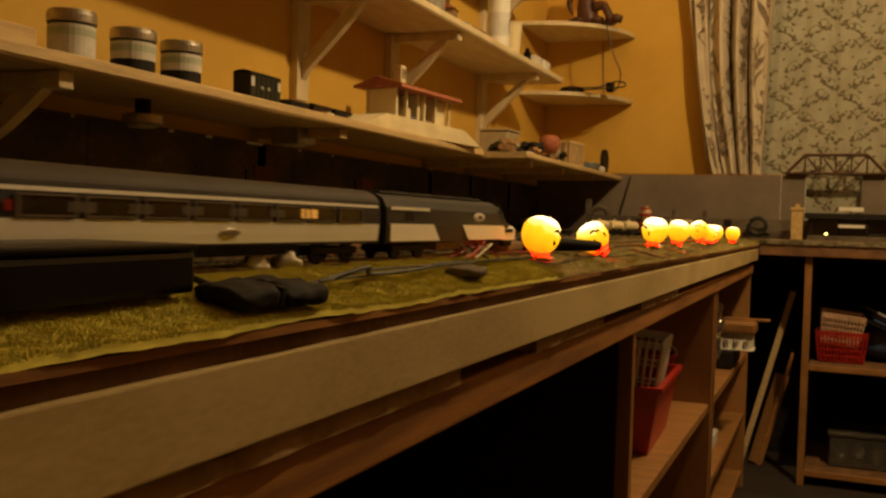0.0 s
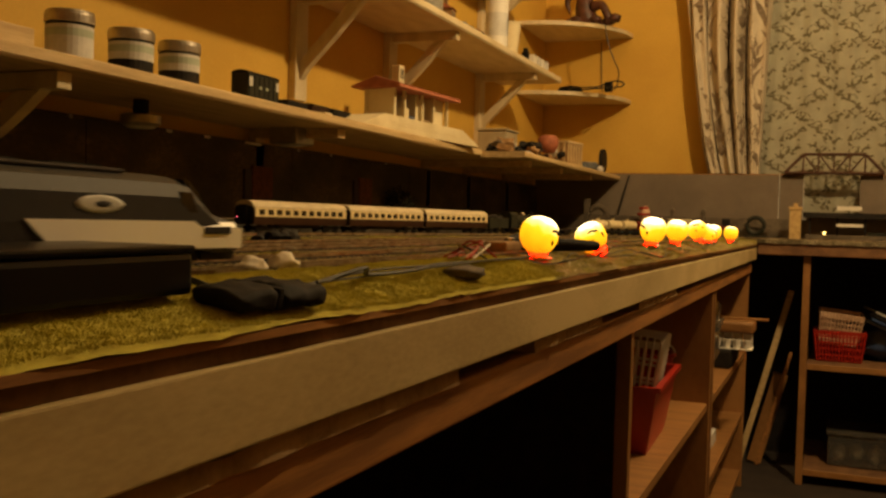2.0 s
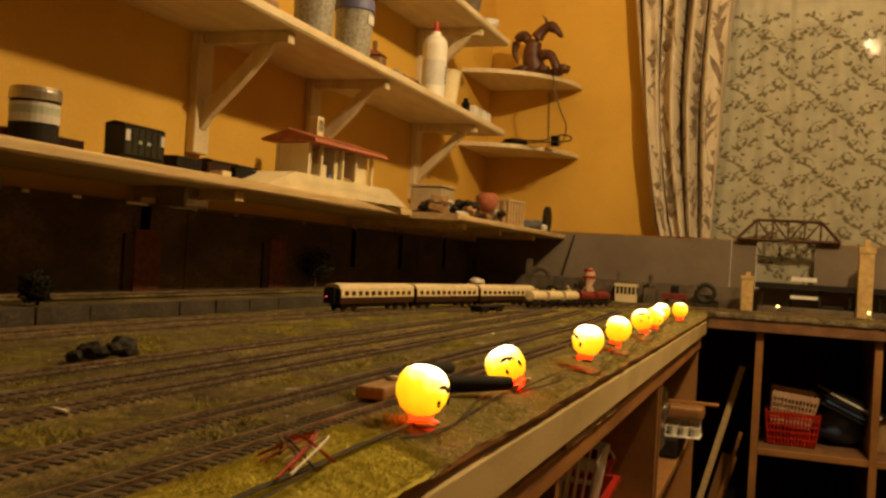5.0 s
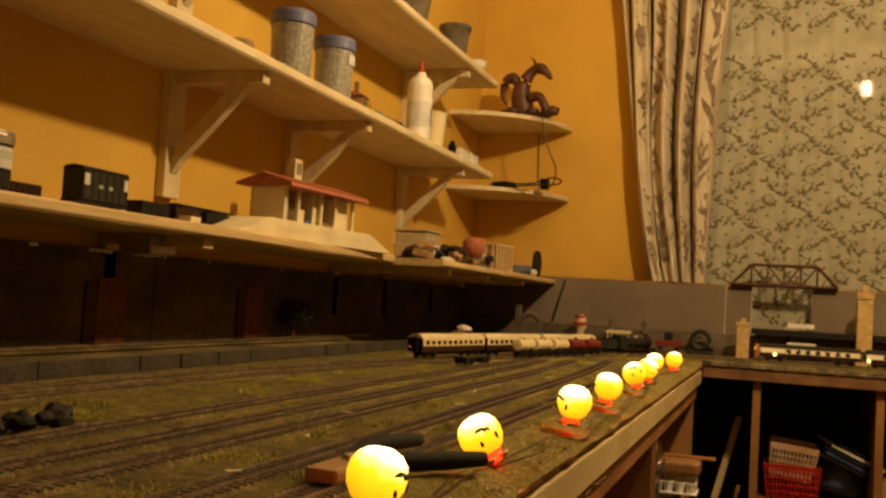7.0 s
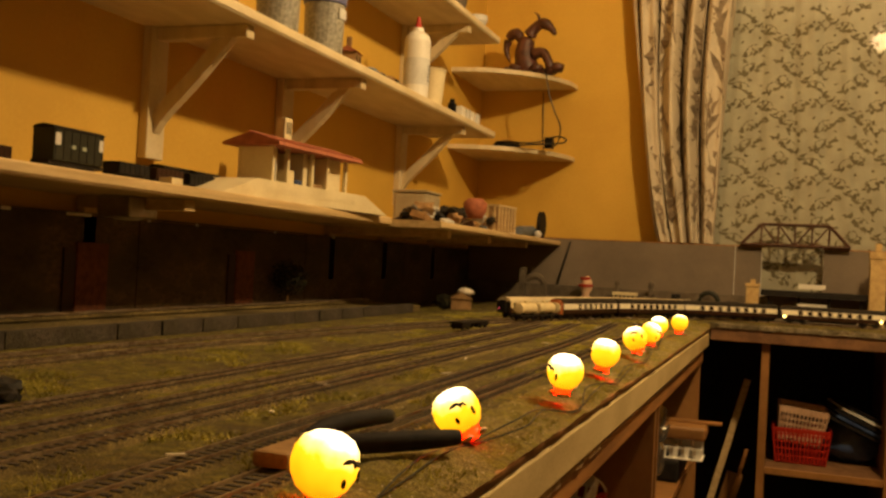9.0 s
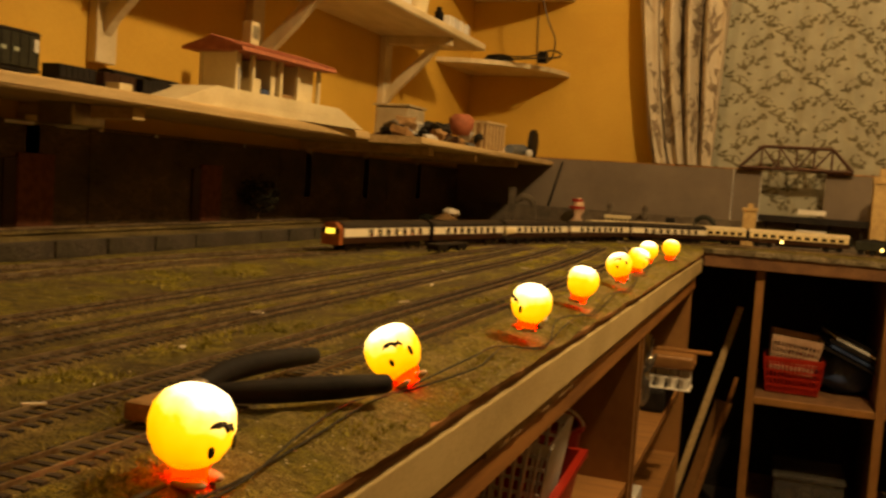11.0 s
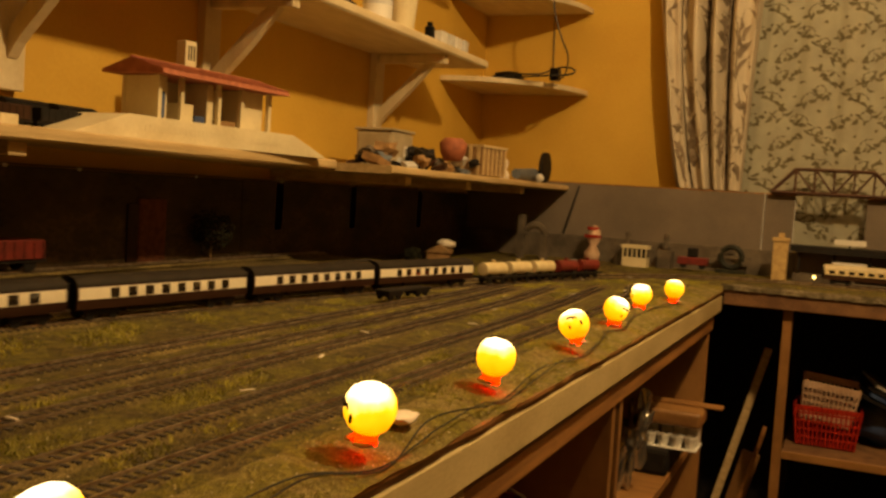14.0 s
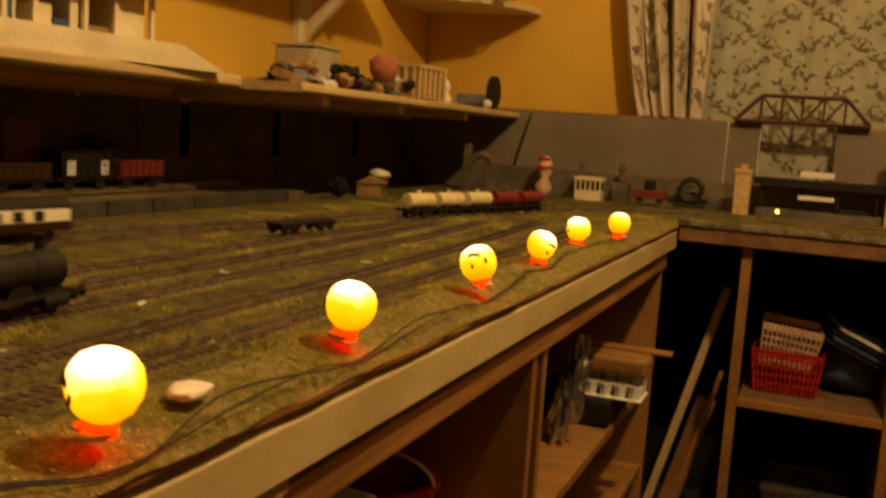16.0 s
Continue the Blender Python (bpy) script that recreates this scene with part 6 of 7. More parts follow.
part("bench", box(0.05, 0.11, -0.02, 0.0, 0.0223, 0.034), M["green"], fp)
part("wall", box(-0.14, 0.42, 0.046, 0.05, 0.0223, 0.0878), M["grey"], fp)
for x, y in ((-0.02, 3.035), (0.225, 3.035)):
    th = thing("yard_lamp", "tiny glowing yellow yard lamp on a post", "model lamp", pose(x, y, TOP), group="yard lamps")
    part("post", sweep([(0, 0, -0.002), (0, 0, 0.022)], 0.001, 6), M["dark"], th)
    part("lamp", lathe([(0.002, 0), (0.0042, 0.003), (0.0042, 0.006), (0.001, 0.0085)], 12, 0, 0, 0.022), M["glow_w"], th, smooth=True)
br = thing("girder_bridge", "brown bowstring girder bridge standing on the grey panels", "model bridge", pose(0.0, 3.350, 0.957))
half, hgt = 0.158, 0.068
for s in (-0.012, 0.012):
    part("bottom_chord", sweep([(-half, s, 0.004), (half, s, 0.004)], 0.0045, 4), M["girder"], br)
    part("top_chord", sweep([(-half * 0.62, s, hgt), (half * 0.62, s, hgt)], 0.0042, 4), M["girder"], br)
    part("end_post", sweep([(-half, s, 0.004), (-half * 0.62, s, hgt)], 0.0042, 4), M["girder"], br)
    part("end_post", sweep([(half, s, 0.004), (half * 0.62, s, hgt)], 0.0042, 4), M["girder"], br)
    xs5 = [-half * 0.62 + half * 1.24 * k / 4 for k in range(5)]
    for k in range(5):
        part("hanger", sweep([(xs5[k], s, 0.004), (xs5[k], s, hgt)], 0.0026, 4), M["girder"], br)
    for k in range(4):
        a, b = (xs5[k], xs5[k + 1]) if k < 2 else (xs5[k + 1], xs5[k])
        part("diagonal", sweep([(a, s, hgt), (b, s, 0.004)], 0.0026, 4), M["girder"], br)
part("deck", box(-half, half, -0.012, 0.012, 0.0, 0.003), M["girder"], br)
cottage(pose(-0.86, 2.72, TOP - 0.002, 0, 0, 20), 0.055, 0.12, 0.030, "brownmodel", "brownmodel", "low brown model shed in the corner", 0)
solid("white_heap", lump(0.018, 1.2, 1.5, 0.6, 0.4, 31), M["skin"], "white plaster heap on the shed roof", "rock", at=pose(-0.855, 2.745, TOP + 0.046), smooth=True)
th = thing("ruined_tower", "pale broken stone model ruin in the corner", "model building", pose(-0.80, 3.18, TOP - 0.002))
part("wall", box(-0.02, 0.0, -0.01, 0.01, 0, 0.125, bevel=0.003), M["stone"], th)
part("arch", sweep([(0.030 * math.cos(math.pi * k / 12) + 0.03, 0, 0.068 + 0.03 * math.sin(math.pi * k / 12)) for k in range(13)], 0.010, 8), M["stone"], th)
part("pier", box(0.048, 0.070, -0.01, 0.01, 0, 0.070, bevel=0.002), M["stone"], th)
# scrap heaps and a water crane in the near yard
for k, (x, y) in enumerate(((-0.62, 0.62), (-0.60, 0.80))):
    th = thing("scrap_heap", "dark heap of model scrap beside the yard track", "model scrap", pose(x, y, TOP))
    for j in range(6):
        part("lump", lump(0.008 + 0.002 * (j % 3), 1, 1, 0.8, 0.5, j + 10 * k, 2), M["dark"], th, at=pose(0.012 * math.sin(j * 2.2), 0.016 * (j - 2.5), 0.005 + 0.004 * (j % 2)))
sig = thing("water_crane", "dark model water crane and signal post by the near tracks", "model signal", pose(-0.66, 0.47, TOP))
part("post", sweep([(0, 0, -0.002), (0, 0, 0.075)], 0.0022, 8), M["dark"], sig)
part("arm", sweep([(0, -0.03, 0.072), (0, 0.008, 0.073)], 0.0016, 6), M["dark"], sig)
part("base", lathe([(0.006, 0), (0.005, 0.01)], 10), M["dark"], sig)


# ---- things on the lowest shelf ----
def jar(y, x, r, h, label, seed):
    th = thing("paint_tin_jar", label, "jar", pose(x, y, S1, 0, 0, seed * 50), group="silver-lidded jars")
    part("glass_body", lathe([(r * 0.90, 0), (r * 0.95, 0.002), (r * 0.95, h * 0.78), (r * 0.80, h * 0.83)], 28), M["dark"], th, "jar body with dark contents", smooth=False)
    part("label_band", lathe([(r * 0.955, h * (0.22 if seed == 0 else 0.45)), (r * 0.957, h * 0.76)], 28), M["label"], th, "pale paper label")
    part("stripe", lathe([(r * 0.960, h * 0.58), (r * 0.961, h * 0.70)], 28), M["labelgreen"], th)
    part("lid", lathe([(r * 0.97, h * 0.80), (r, h * 0.81), (r, h * 0.93), (r * 0.985, h * 0.945), (r * 0.985, h * 0.97), (r * 0.94, h), (r * 0.90, h * 0.99)], 32), M["steel"], th, "ridged silver lid")
    return th


jar(0.868, -0.985, 0.0335, 0.086, "large silver-lidded jar with a white label", 0)
jar(0.993, -0.985, 0.0345, 0.085, "silver-lidded jar with a white label, half dark", 1)
jar(1.107, -0.985, 0.0340, 0.087, "silver-lidded jar with a white label, half dark", 2)
brake = box_wagon(pose(-0.960, 1.290, S1), "green", "dark green brake van model with verandah ends on the shelf", 0.034)
brake.scale = (1.2, 1.35, 1.25)
for y0, y1, z0, z1 in ((-0.0345, -0.0270, 0.030, 0.043), (0.0285, 0.0345, 0.030, 0.043)):
    part("verandah_opening", box(0.0151, 0.0157, y0, y1, z0, z1), M["label"], brake, "pale opening of the verandah")
for y0 in (-0.012, 0.004):
    part("side_lettering", box(0.0151, 0.0156, y0, y0 + 0.006, 0.028, 0.032), M["labelgreen"], brake)
for k in range(3):
    box_wagon(pose(-0.965, 1.420 + 0.088 * k, S1), "dark" if k != 1 else "gwrbrown", "dark open wagon model on the shelf", 0.018, None)
solid("wooden_block", box(-0.012, 0.012, -0.014, 0.014, 0, 0.016, bevel=0.001), M["cream"], "small cream block among the wagons", "block", at=pose(-0.925, 1.475, S1))
for k in range(6):
    box_wagon(pose(-1.046, 0.80 + 0.085 * k, S1), ("dark", "rustred", "gwrbrown")[k % 3], "dark goods wagon model at the back of the shelf", 0.022, None)
fb = thing("fairy_light_box", "red cardboard box of fairy lights with white script lettering", "box", pose(-0.915, 0.585, S1 + 0.0003, 0, 0, 4))
part("carton", box(-0.030, 0.030, -0.060, 0.060, 0, 0.110, bevel=0.0015), M["redcard"], fb)
for word, z in (("Fairy", 0.060), ("Lights", 0.034)):
    cu = text_mesh(word, 0.024)
    cu.shear, cu.align_x = 0.25, "RIGHT"
    ob = new("lettering", cu)
    ob.parent = fb
    ob.matrix_basis = pose(0.0304, 0.050, z, 90, 0, 90)
    cu.materials.append(M["white"])
solid("cigar_box", box(-1.058, -0.958, 0.52, 0.78, S1 + 0.0003, S1 + 0.045, bevel=0.002), M["ply"], "flat wooden box on the shelf", "box")
for k in range(2):
    box_wagon(pose(-0.99, 1.56 + 0.09 * k, S1), "dark", "dark goods wagon model at the back of the shelf", 0.024)

# station pagoda halt on its ramped platform
stn = thing("model_halt", "cream model halt with terracotta roof on a ramped platform", "model station", pose(-0.905, 1.83, S1, 0, 0, -5))
bm = extrude_yz([(-0.285, 0), (-0.185, 0.034), (0.185, 0.034), (0.285, 0)], -0.075, 0.048)
part("platform", bm, M["cream"], stn)
for k in range(34):
    part("edge_slot", box(0.0478, 0.0484, -0.155 + 0.009 * k, -0.150 + 0.009 * k, 0.012, 0.022), M["cream"], stn)
for y0, y1 in ((-0.108, -0.086), (0.0, 0.014), (0.082, 0.135)):
    part("wall", box(-0.045, 0.018, y0, y1, 0.0343, 0.098, bevel=0.001), M["cream"], stn)
part("back_wall", box(-0.052, -0.046, -0.108, 0.135, 0.0343, 0.098), M["cream"], stn)
part("door", box(0.0182, 0.0195, -0.103, -0.091, 0.0345, 0.075), M["blue"], stn, "dark blue door")
part("counter", box(-0.02, 0.018, -0.060, -0.030, 0.0345, 0.062), M["cream"], stn)
part("bench", box(-0.01, 0.018, -0.026, -0.004, 0.0345, 0.046), M["blue"], stn)
part("seat", box(-0.01, 0.018, 0.024, 0.068, 0.0345, 0.044), M["brownmodel"], stn)
for y in (-0.112, -0.066, 0.016, 0.070, 0.140):
    part("post", box(0.020, 0.027, y, y + 0.007, 0.0343, 0.100), M["cream"], stn)
part("roof", extrude_xz([(-0.075, 0.100), (-0.072, 0.105), (-0.015, 0.122), (0.048, 0.105), (0.052, 0.098)], -0.128, 0.165), M["redroof"], stn, "terracotta roof")
part("ridge", sweep([(-0.015, -0.128, 0.1225), (-0.015, 0.165, 0.1225)], 0.0022, 6), M["redroof"], stn)
for k in range(19):
    y = -0.124 + 0.0158 * k
    part("roof_rib", sweep([(-0.014, y, 0.1225), (0.050, y, 0.1052)], 0.0011, 4), M["redroof"], stn)
part("notice", box(-0.04, -0.02, -0.012, 0.012, 0.123, 0.165, bevel=0.001), M["cream"], stn, "upright slotted cream board")
for k in range(3):
    part("notice_slot", box(-0.0199, -0.0194, -0.007 + 0.006 * k, -0.004 + 0.006 * k, 0.135, 0.158), M["dark"], stn)

# scrap and models on the corner shelf
F1 = S1 - 0.004
rnd = random.Random(77)
for k in range(30):
    r = rnd.uniform(0.010, 0.022)
    mat = ("brownmodel", "dark", "stone", "copper", "dark", "gwrbrown", "label", "bluegrey", "brownmodel", "dark")[k % 10]
    bm = lump(r, 1.2, 1.5, 0.8, 0.8, 40 + k, 2, 3.0) if k % 3 else box(-r, r, -1.4 * r, 1.4 * r, -0.4 * r, 0.4 * r, bevel=0.001)
    solid("scrap_piece", bm, M[mat], "odd broken piece of model scrap in a heap", "scrap", at=pose(-0.775 - rnd.uniform(0, 0.12), 2.27 + 0.0155 * k, F1 + 0.55 * r + 0.012 * (k % 3), rnd.uniform(-25, 25), rnd.uniform(-20, 20), 37 * k), group="heap of model scrap")
th = thing("plastic_tub", "translucent white plastic tub with a label", "tub", pose(-0.93, 2.53, F1))
part("tub", box(-0.045, 0.045, -0.055, 0.055, 0, 0.084, bevel=0.008), M["tubgrey"], th)
part("rim", box(-0.048, 0.048, -0.058, 0.058, 0.0842, 0.090, bevel=0.002), M["tubgrey"], th)
part("tub_label", box(0.0452, 0.0462, 0.005, 0.045, 0.030, 0.054), M["white"], th)
for k in range(4):
    part("label_bar", box(0.0463, 0.0466, 0.012 + 0.007 * k, 0.016 + 0.007 * k, 0.036, 0.048), M["dark"], th)
solid("orange_pot", lathe([(0.020, 0), (0.030, 0.02), (0.032, 0.04), (0.020, 0.052)], 20), M["redroof"], "shiny orange pot on the scrap heap", "pot", at=pose(-0.80, 2.62, F1 + 0.030), smooth=True)
crt = thing("wooden_crate", "brown slatted model crate wagon", "model crate", pose(-0.79, 2.79, F1, 0, 0, -8))
part("body", box(-0.030, 0.030, -0.060, 0.060, 0.004, 0.070, bevel=0.001), M["brownmodel"], crt)
for k in range(6):
    part("slat", box(0.0302, 0.033, -0.058 + 0.0215 * k, -0.050 + 0.0215 * k, 0.004, 0.070), M["ply"], crt)
for k in range(3):
    part("slat", box(-0.028 + 0.022 * k, -0.020 + 0.022 * k, -0.063, -0.0602, 0.004, 0.070), M["ply"], crt)
part("rim", box(-0.033, 0.034, -0.063, 0.061, 0.0702, 0.076), M["ply"], crt)
for y in (2.83, 2.93):
    solid("film_canister", lathe([(0.016, 0), (0.016, 0.030), (0.018, 0.0305), (0.018, 0.040), (0.016, 0.042)], 18), M["black"], "black lidded canister on the shelf", "canister", at=pose(-0.92, y, F1 + 0.0))
figure(-0.79, 2.95, F1, 0.060, "skin", "small pale figure-shaped ornament", 5)
th = thing("model_cannon", "grey-blue model barrel with dark round wheel", "model", pose(-0.80, 3.16, F1))
part("barrel", sweep([(0, -0.09, 0.020), (0, 0.06, 0.024)], [0.014, 0.018], 14), M["bluegrey"], th)
part("wheel", sweep([(0.02, 0.085, 0.046), (0.032, 0.085, 0.046)], 0.044, 24), M["dark"], th)
part("muzzle", lump(0.013, 1, 1, 1, 0.2, 4, 2), M["label"], th, at=pose(0.03, 0.03, 0.014))

# ---- things on the middle shelf ----
def scatter_jar(y, label, seed):
    th = thing("scatter_jar", label, "jar", pose(-0.900, y, S2), group="blue-lidded jars")
    part("body", lathe([(0.036, 0), (0.038, 0.003), (0.040, 0.095), (0.037, 0.100)], 28), M["jarfill"], th, "clear jar full of grey scatter")
    part("lid", lathe([(0.0415, 0.096), (0.043, 0.098), (0.043, 0.116), (0.040, 0.122), (0.010, 0.123)], 28), M["bluelid"], th, "blue screw lid")
    if seed:
        part("sticker", box(0.0375, 0.0402, -0.014, 0.014, 0.068, 0.088), M["label"], th, "white sticker")
    return th


scatter_jar(1.725, "clear jar of grey scatter with a blue lid", 0)
scatter_jar(1.905, "clear jar of grey scatter with a blue lid and sticker", 1)
th = thing("track_length", "length of black model track lying on the shelf edge", "model track", pose(-0.885, 1.30, S2 + 0.003, 0, 0, 1))
part("rail", box(-0.009, -0.0075, -0.34, 0.34, 0.0, 0.005), M["dark"], th)
part("rail", box(0.0075, 0.009, -0.34, 0.34, 0.0, 0.005), M["dark"], th)
for k in range(70):
    part("sleeper", box(-0.0155, 0.0155, -0.335 + 0.0096 * k, -0.3315 + 0.0096 * k, -0.0028, -0.0002), M["dark"], th)
solid("brown_pot", lathe([(0.022, 0), (0.028, 0.02), (0.022, 0.045)], 16), M["brownmodel"], "small brown pot beside the jars", "pot", at=pose(-0.95, 1.63, S2))
cottage(pose(-0.90, 2.03, S2, 0, 0, 10), 0.035, 0.045, 0.030, "brownmodel", "redroof", "small brown model house on the shelf", 1)
for k in range(4):
    solid("scrap_piece", lump(0.018, 1, 1.5, 0.6, 0.5, 70 + k, 2, 2.5), M[("bluegrey", "stone", "brownmodel", "dark")[k]], "odd model piece on the middle shelf", "scrap", at=pose(-0.895, 2.12 + 0.045 * k, S2 + 0.008), group="model pieces on the middle shelf")
th = thing("glue_bottle", "white plastic glue bottle with a red nozzle cap", "bottle", pose(-0.895, 2.39, S2))
part("bottle", lathe([(0.030, 0), (0.032, 0.004), (0.032, 0.140), (0.028, 0.153), (0.014, 0.164), (0.013, 0.172)], 28), M["white"], th, smooth=False)
part("label_band", lathe([(0.0323, 0.030), (0.0323, 0.095)], 28), M["label"], th)
for k in range(5):
    part("print_bar", box(0.0318, 0.0328, -0.004 - 0.002 * (k % 2), 0.006, 0.040 + 0.009 * k, 0.044 + 0.009 * k), M["bluegrey"], th)
part("nozzle", lathe([(0.010, 0.1723), (0.006, 0.186), (0.004, 0.200)], 16), M["red"], th, "red nozzle cap")
th = thing("plastic_beaker", "translucent cream plastic beaker", "beaker", pose(-0.905, 2.53, S2))
part("beaker", lathe([(0.026, 0), (0.034, 0.095), (0.036, 0.095), (0.036, 0.099), (0.032, 0.099)], 24), M["cream"], th)
solid("black_bottle", lathe([(0.012, 0), (0.012, 0.03), (0.007, 0.034), (0.007, 0.042)], 14), M["black"], "tiny black bottle on the shelf", "bottle", at=pose(-0.885, 2.635, S2))
for k in range(4):
    solid("small_box", box(-0.016, 0.016, -0.018, 0.018, 0, 0.030, bevel=0.001), M["label" if k % 2 else "white"], "small white packet in a row on the shelf", "packet", at=pose(-0.885, 2.69 + 0.045 * k, S2, 0, 0, 3 * k), group="small packets")
# ---- upper shelf, corner shelves ----
th = thing("plant_pot", "plain grey-beige plant pot", "pot", pose(-0.905, 2.66, S3))
part("pot", lathe([(0.032, 0), (0.043, 0.078), (0.046, 0.078), (0.046, 0.088), (0.040, 0.088)], 24), M["stone"], th)
solid("glass_bowl", lathe([(0.018, 0), (0.030, 0.02), (0.030, 0.035), (0.027, 0.035)], 20), M["label"], "small pale bowl at the shelf end", "bowl", at=pose(-0.895, 2.84, S3))
solid("plant_pot", lathe([(0.040, 0), (0.055, 0.09), (0.058, 0.09), (0.058, 0.10), (0.05, 0.10)], 24), M["stone"], "plain grey-beige plant pot", "pot", at=pose(-0.905, 2.32, S3))
drg = solid("dragon_ornament", lump(0.001, 1, 1, 1, 0, 0, 1), M["copper"], "dark bronze dragon ornament on a blue-grey rock", "ornament")
bm = bmesh.new()
def blob(c, r, sc, seed):
    b2 = lump(r, *sc, 0.35, seed, 2, 2.2)
    vm = {}
    for v in b2.verts:
        vm[v] = bm.verts.new(v.co + Vector(c))
    for f in b2.faces:
        bm.faces.new([vm[v] for v in f.verts])
    b2.free()
for k in range(9):
    blob((-0.945 + 0.024 * k, 3.295 - 0.012 * (k % 3), 1.498 + 0.006 * (k % 3)), 0.021, (1.1, 1.0, 0.75), k)
sweep(spline([(-0.855, 3.300, 1.500), (-0.872, 3.300, 1.545), (-0.872, 3.300, 1.595), (-0.850, 3.297, 1.640), (-0.818, 3.292, 1.662), (-0.790, 3.287, 1.648), (-0.768, 3.282, 1.622)], 5), [0.036, 0.037, 0.038, 0.038, 0.038, 0.037, 0.036, 0.035, 0.033, 0.031, 0.029, 0.027, 0.025, 0.023, 0.021, 0.019, 0.018, 0.017, 0.017, 0.017, 0.018, 0.019, 0.019, 0.018, 0.016, 0.014, 0.012, 0.011, 0.010, 0.008, 0.005], 12, bm)
sweep(spline([(-0.880, 3.305, 1.590), (-0.905, 3.312, 1.632), (-0.932, 3.318, 1.628), (-0.945, 3.320, 1.585), (-0.930, 3.318, 1.540)], 5), [0.010, 0.012, 0.014, 0.016, 0.018, 0.019, 0.020, 0.020, 0.019, 0.018, 0.017, 0.016, 0.015, 0.014, 0.012, 0.011, 0.009, 0.008, 0.006, 0.004, 0.002], 8, bm)
sweep([(-0.826, 3.29, 1.672), (-0.832, 3.29, 1.690), (-0.846, 3.29, 1.702)], [0.006, 0.004, 0.0012], 6, bm)
sweep(spline([(-0.840, 3.285, 1.560), (-0.805, 3.275, 1.560), (-0.785, 3.270, 1.530), (-0.775, 3.270, 1.505)], 5), [0.020, 0.020, 0.019, 0.018, 0.017, 0.016, 0.016, 0.015, 0.015, 0.015, 0.015, 0.015, 0.015, 0.015, 0.014, 0.012], 8, bm)
me = mesh_of("dragon_ornament", bm, M["copper"], True)
drg.data = me
cable("speaker_cable", [(-0.79, 3.25, 1.49), (-0.775, 3.215, 1.47), (-0.765, 3.215, 1.42), (-0.745, 3.22, 1.36), (-0.725, 3.23, 1.31), (-0.735, 3.25, 1.262), (-0.76, 3.27, 1.245)], 0.0022, "black cable hanging between the corner shelves")
cable("speaker_cable", [(-0.90, 3.2, 1.248), (-0.84, 3.18, 1.250), (-0.79, 3.2, 1.255), (-0.745, 3.25, 1.280), (-0.715, 3.27, 1.276), (-0.712, 3.22, 1.256), (-0.77, 3.19, 1.248), (-0.86, 3.19, 1.243)], 0.0028, "black coiled cable on the corner shelf")
solid("adapter_plug", box(-0.772, -0.745, 3.215, 3.245, 1.2383, 1.274, bevel=0.004), M["black"], "black plug adapter on the corner shelf", "plug")
solid("black_gadget", lump(0.030, 1.6, 0.9, 0.45, 0.3, 5, 3), M["black"], "small black gadget on the corner shelf", "gadget", at=pose(-0.90, 3.23, 1.250), smooth=True)
cable("wall_cable", [(-0.845, 3.462, 1.465), (-0.842, 3.464, 1.38), (-0.838, 3.462, 1.30), (-0.83, 3.455, 1.235)], 0.0015, "thin cable running down the wall")
cable("hanging_lead", [(-0.70, 3.36, 0.945), (-0.715, 3.352, 0.88), (-0.735, 3.348, 0.80), (-0.75, 3.34, 0.735)], 0.003, "dark lead hanging from the shelf corner")


# ---- what moves ----
def along(line, s0, length, hold=0.35, z=RAIL):
    """Pose of a vehicle whose middle is at s0, resting on its two bogies."""
    a, _ = line.at(s0 - length * hold)
    b, _ = line.at(s0 + length * hold)
    c = (a + b) / 2
    d = b - a
    return pose(c.x, c.y, z, 0, 0, math.degrees(math.atan2(d.y, d.x)) - 90)


def at_time(rows, t):
    return float(np.interp(t, [r[0] for r in rows], [r[1] for r in rows]))


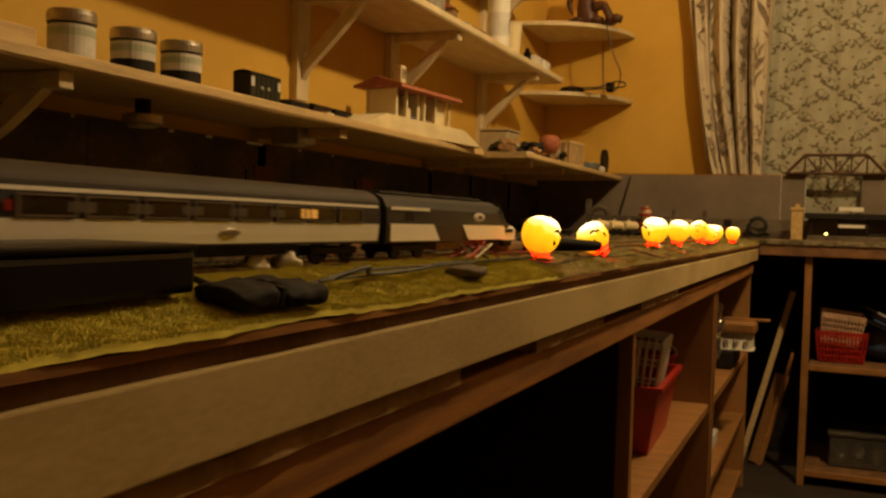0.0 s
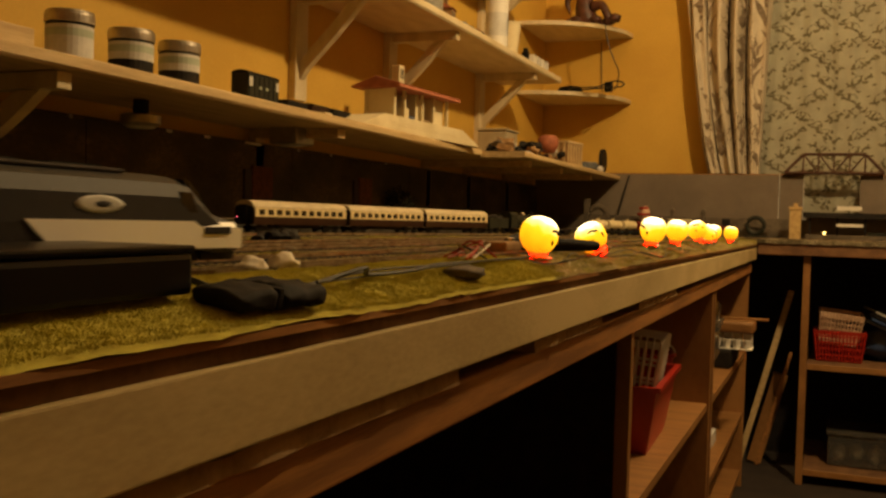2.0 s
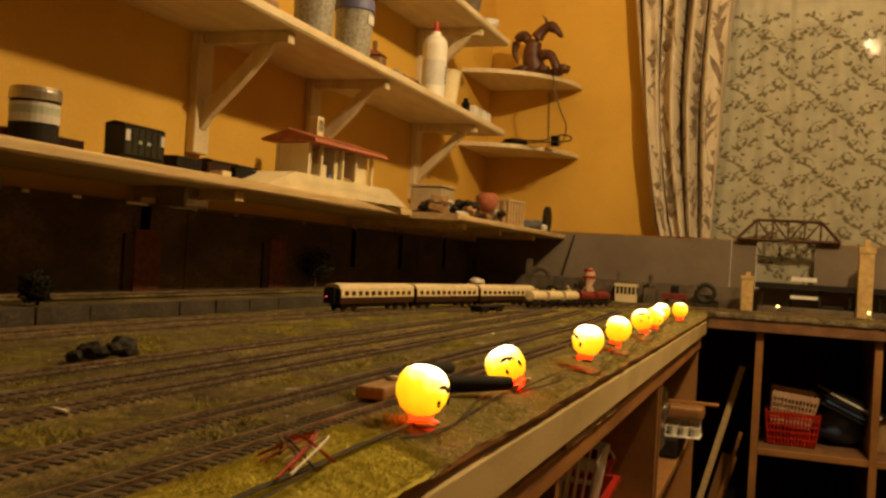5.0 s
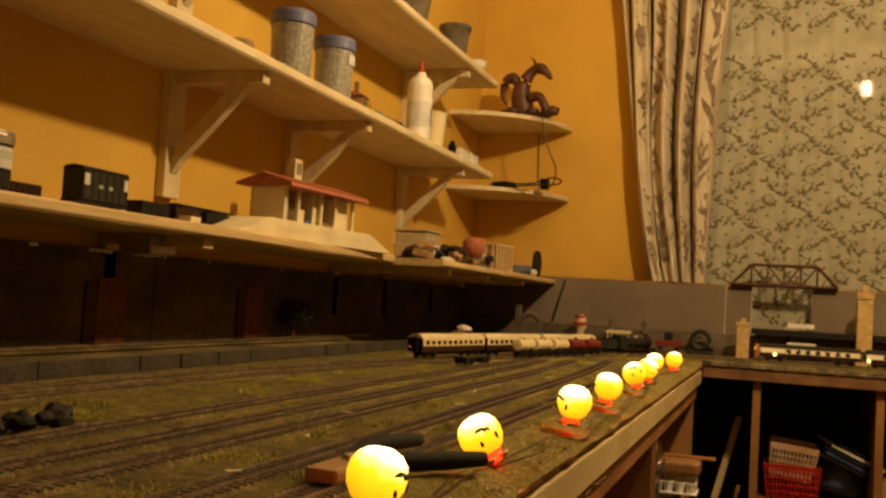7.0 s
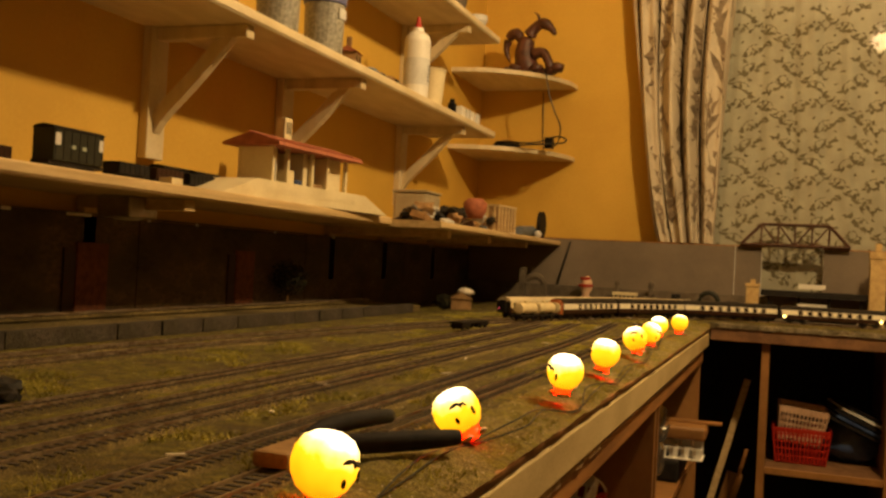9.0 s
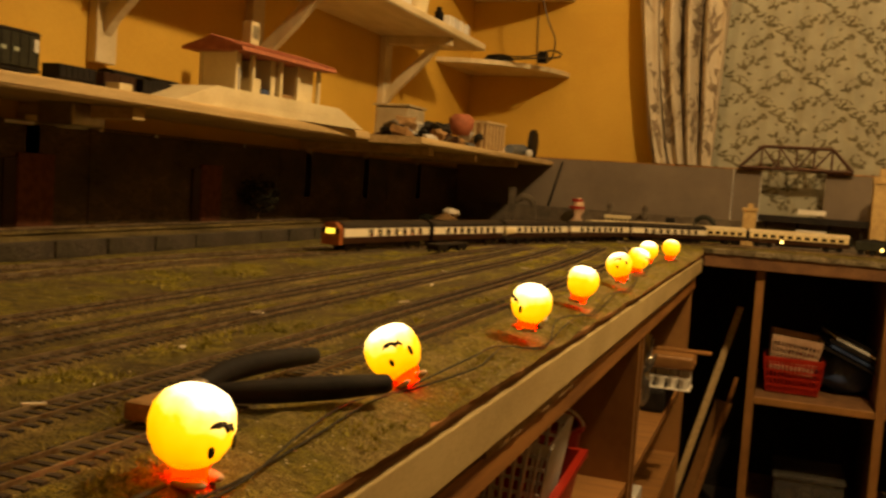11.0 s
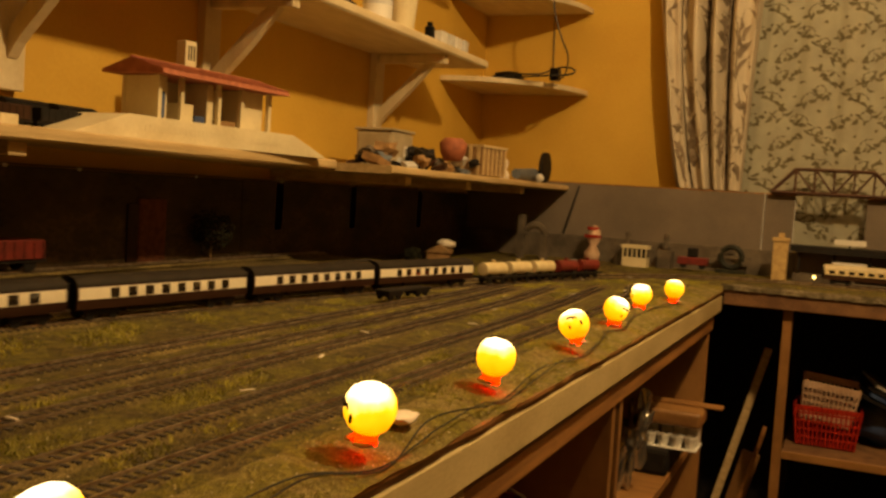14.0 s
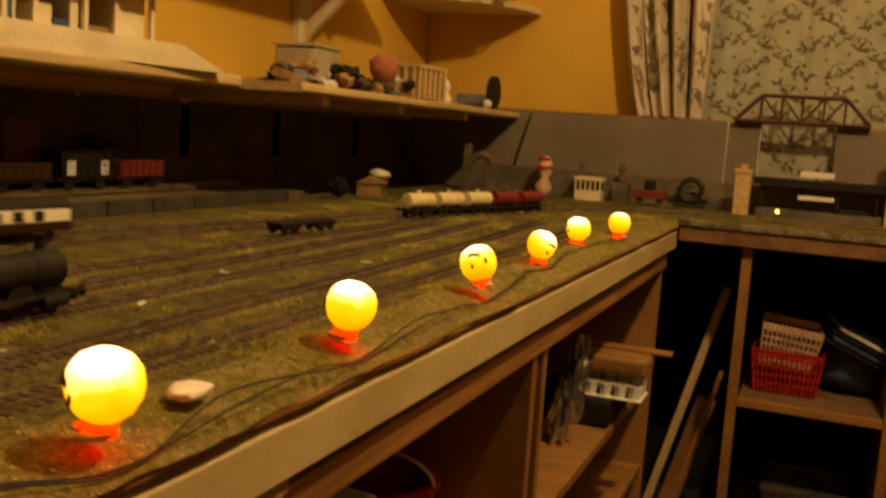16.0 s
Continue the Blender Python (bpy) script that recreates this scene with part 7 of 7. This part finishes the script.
TIMES = [0.25 * k for k in range(65)]
EXPRESS = [(0, 0.718), (0.4, 0.628), (0.8, 0.535), (1.2, 0.438), (1.6, 0.354), (2.0, 0.260), (2.6, 0.120), (8.0, -1.0), (9.0, -1.12), (16.0, -1.12)]
CREAM = [(0, 3.18), (2.0, 3.536), (2.4, 3.635), (2.8, 3.706), (3.5, 3.823), (4.5, 4.005), (7.0, 4.465), (7.5, 4.535), (8.2, 4.666), (10.4, 5.15), (12.7, 5.70), (13.3, 5.825), (14.0, 5.95), (16.0, 6.32)]
BELLE = [(0, 6.9), (4.0, 6.5), (6.8, 5.87), (7.5, 5.613), (8.2, 5.322), (9.3, 4.84), (10.3, 4.413), (11.0, 4.209), (12.0, 3.903), (12.5, 3.762), (13.5, 3.468), (14.5, 3.166), (15.0, 3.002), (15.6, 2.829), (16.0, 2.705)]
GOODS = [(0, -1.60), (4.0, -1.25), (14.5, 1.56), (15.6, 1.860), (16.0, 1.975)]
SIDING = [(0, -1.4), (9.0, -1.2), (16.0, 1.36)]


def motions():
    for k, (ob, length) in enumerate(((hst, 0.288), (ic, 0.339), (ic2, 0.339))):
        back = 0.0 if k == 0 else 0.288 + 0.010 + (k - 1) * 0.350
        walk(ob, [(t, pose(-0.300, at_time(EXPRESS, t) - back - length / 2, RAIL - 0.0015)) for t in TIMES])
    for k, ob in enumerate(gwrs):
        walk(ob, [(t, along(OUTER, at_time(CREAM, t) + CL / 2 + k * (CL + 0.012), CL)) for t in TIMES])
    walk(gwr_loco, [(t, along(OUTER, at_time(CREAM, t) + 3 * (CL + 0.012) + 0.155, 0.2, 0.2)) for t in TIMES])
    for k, ob in enumerate(pulls):
        walk(ob, [(t, along(INNER, at_time(BELLE, t) + 0.140 + k * 0.286, 0.272)) for t in TIMES])
    for k, ob in enumerate(goods):
        walk(ob, [(t, pose(-1.003, at_time(GOODS, t) + 0.128 - 0.128 * k, RB + 0.0055)) for t in TIMES])
    walk(near_loco, [(t, pose(-0.440, at_time(SIDING, t) - 0.104, RAIL)) for t in TIMES])


motions()
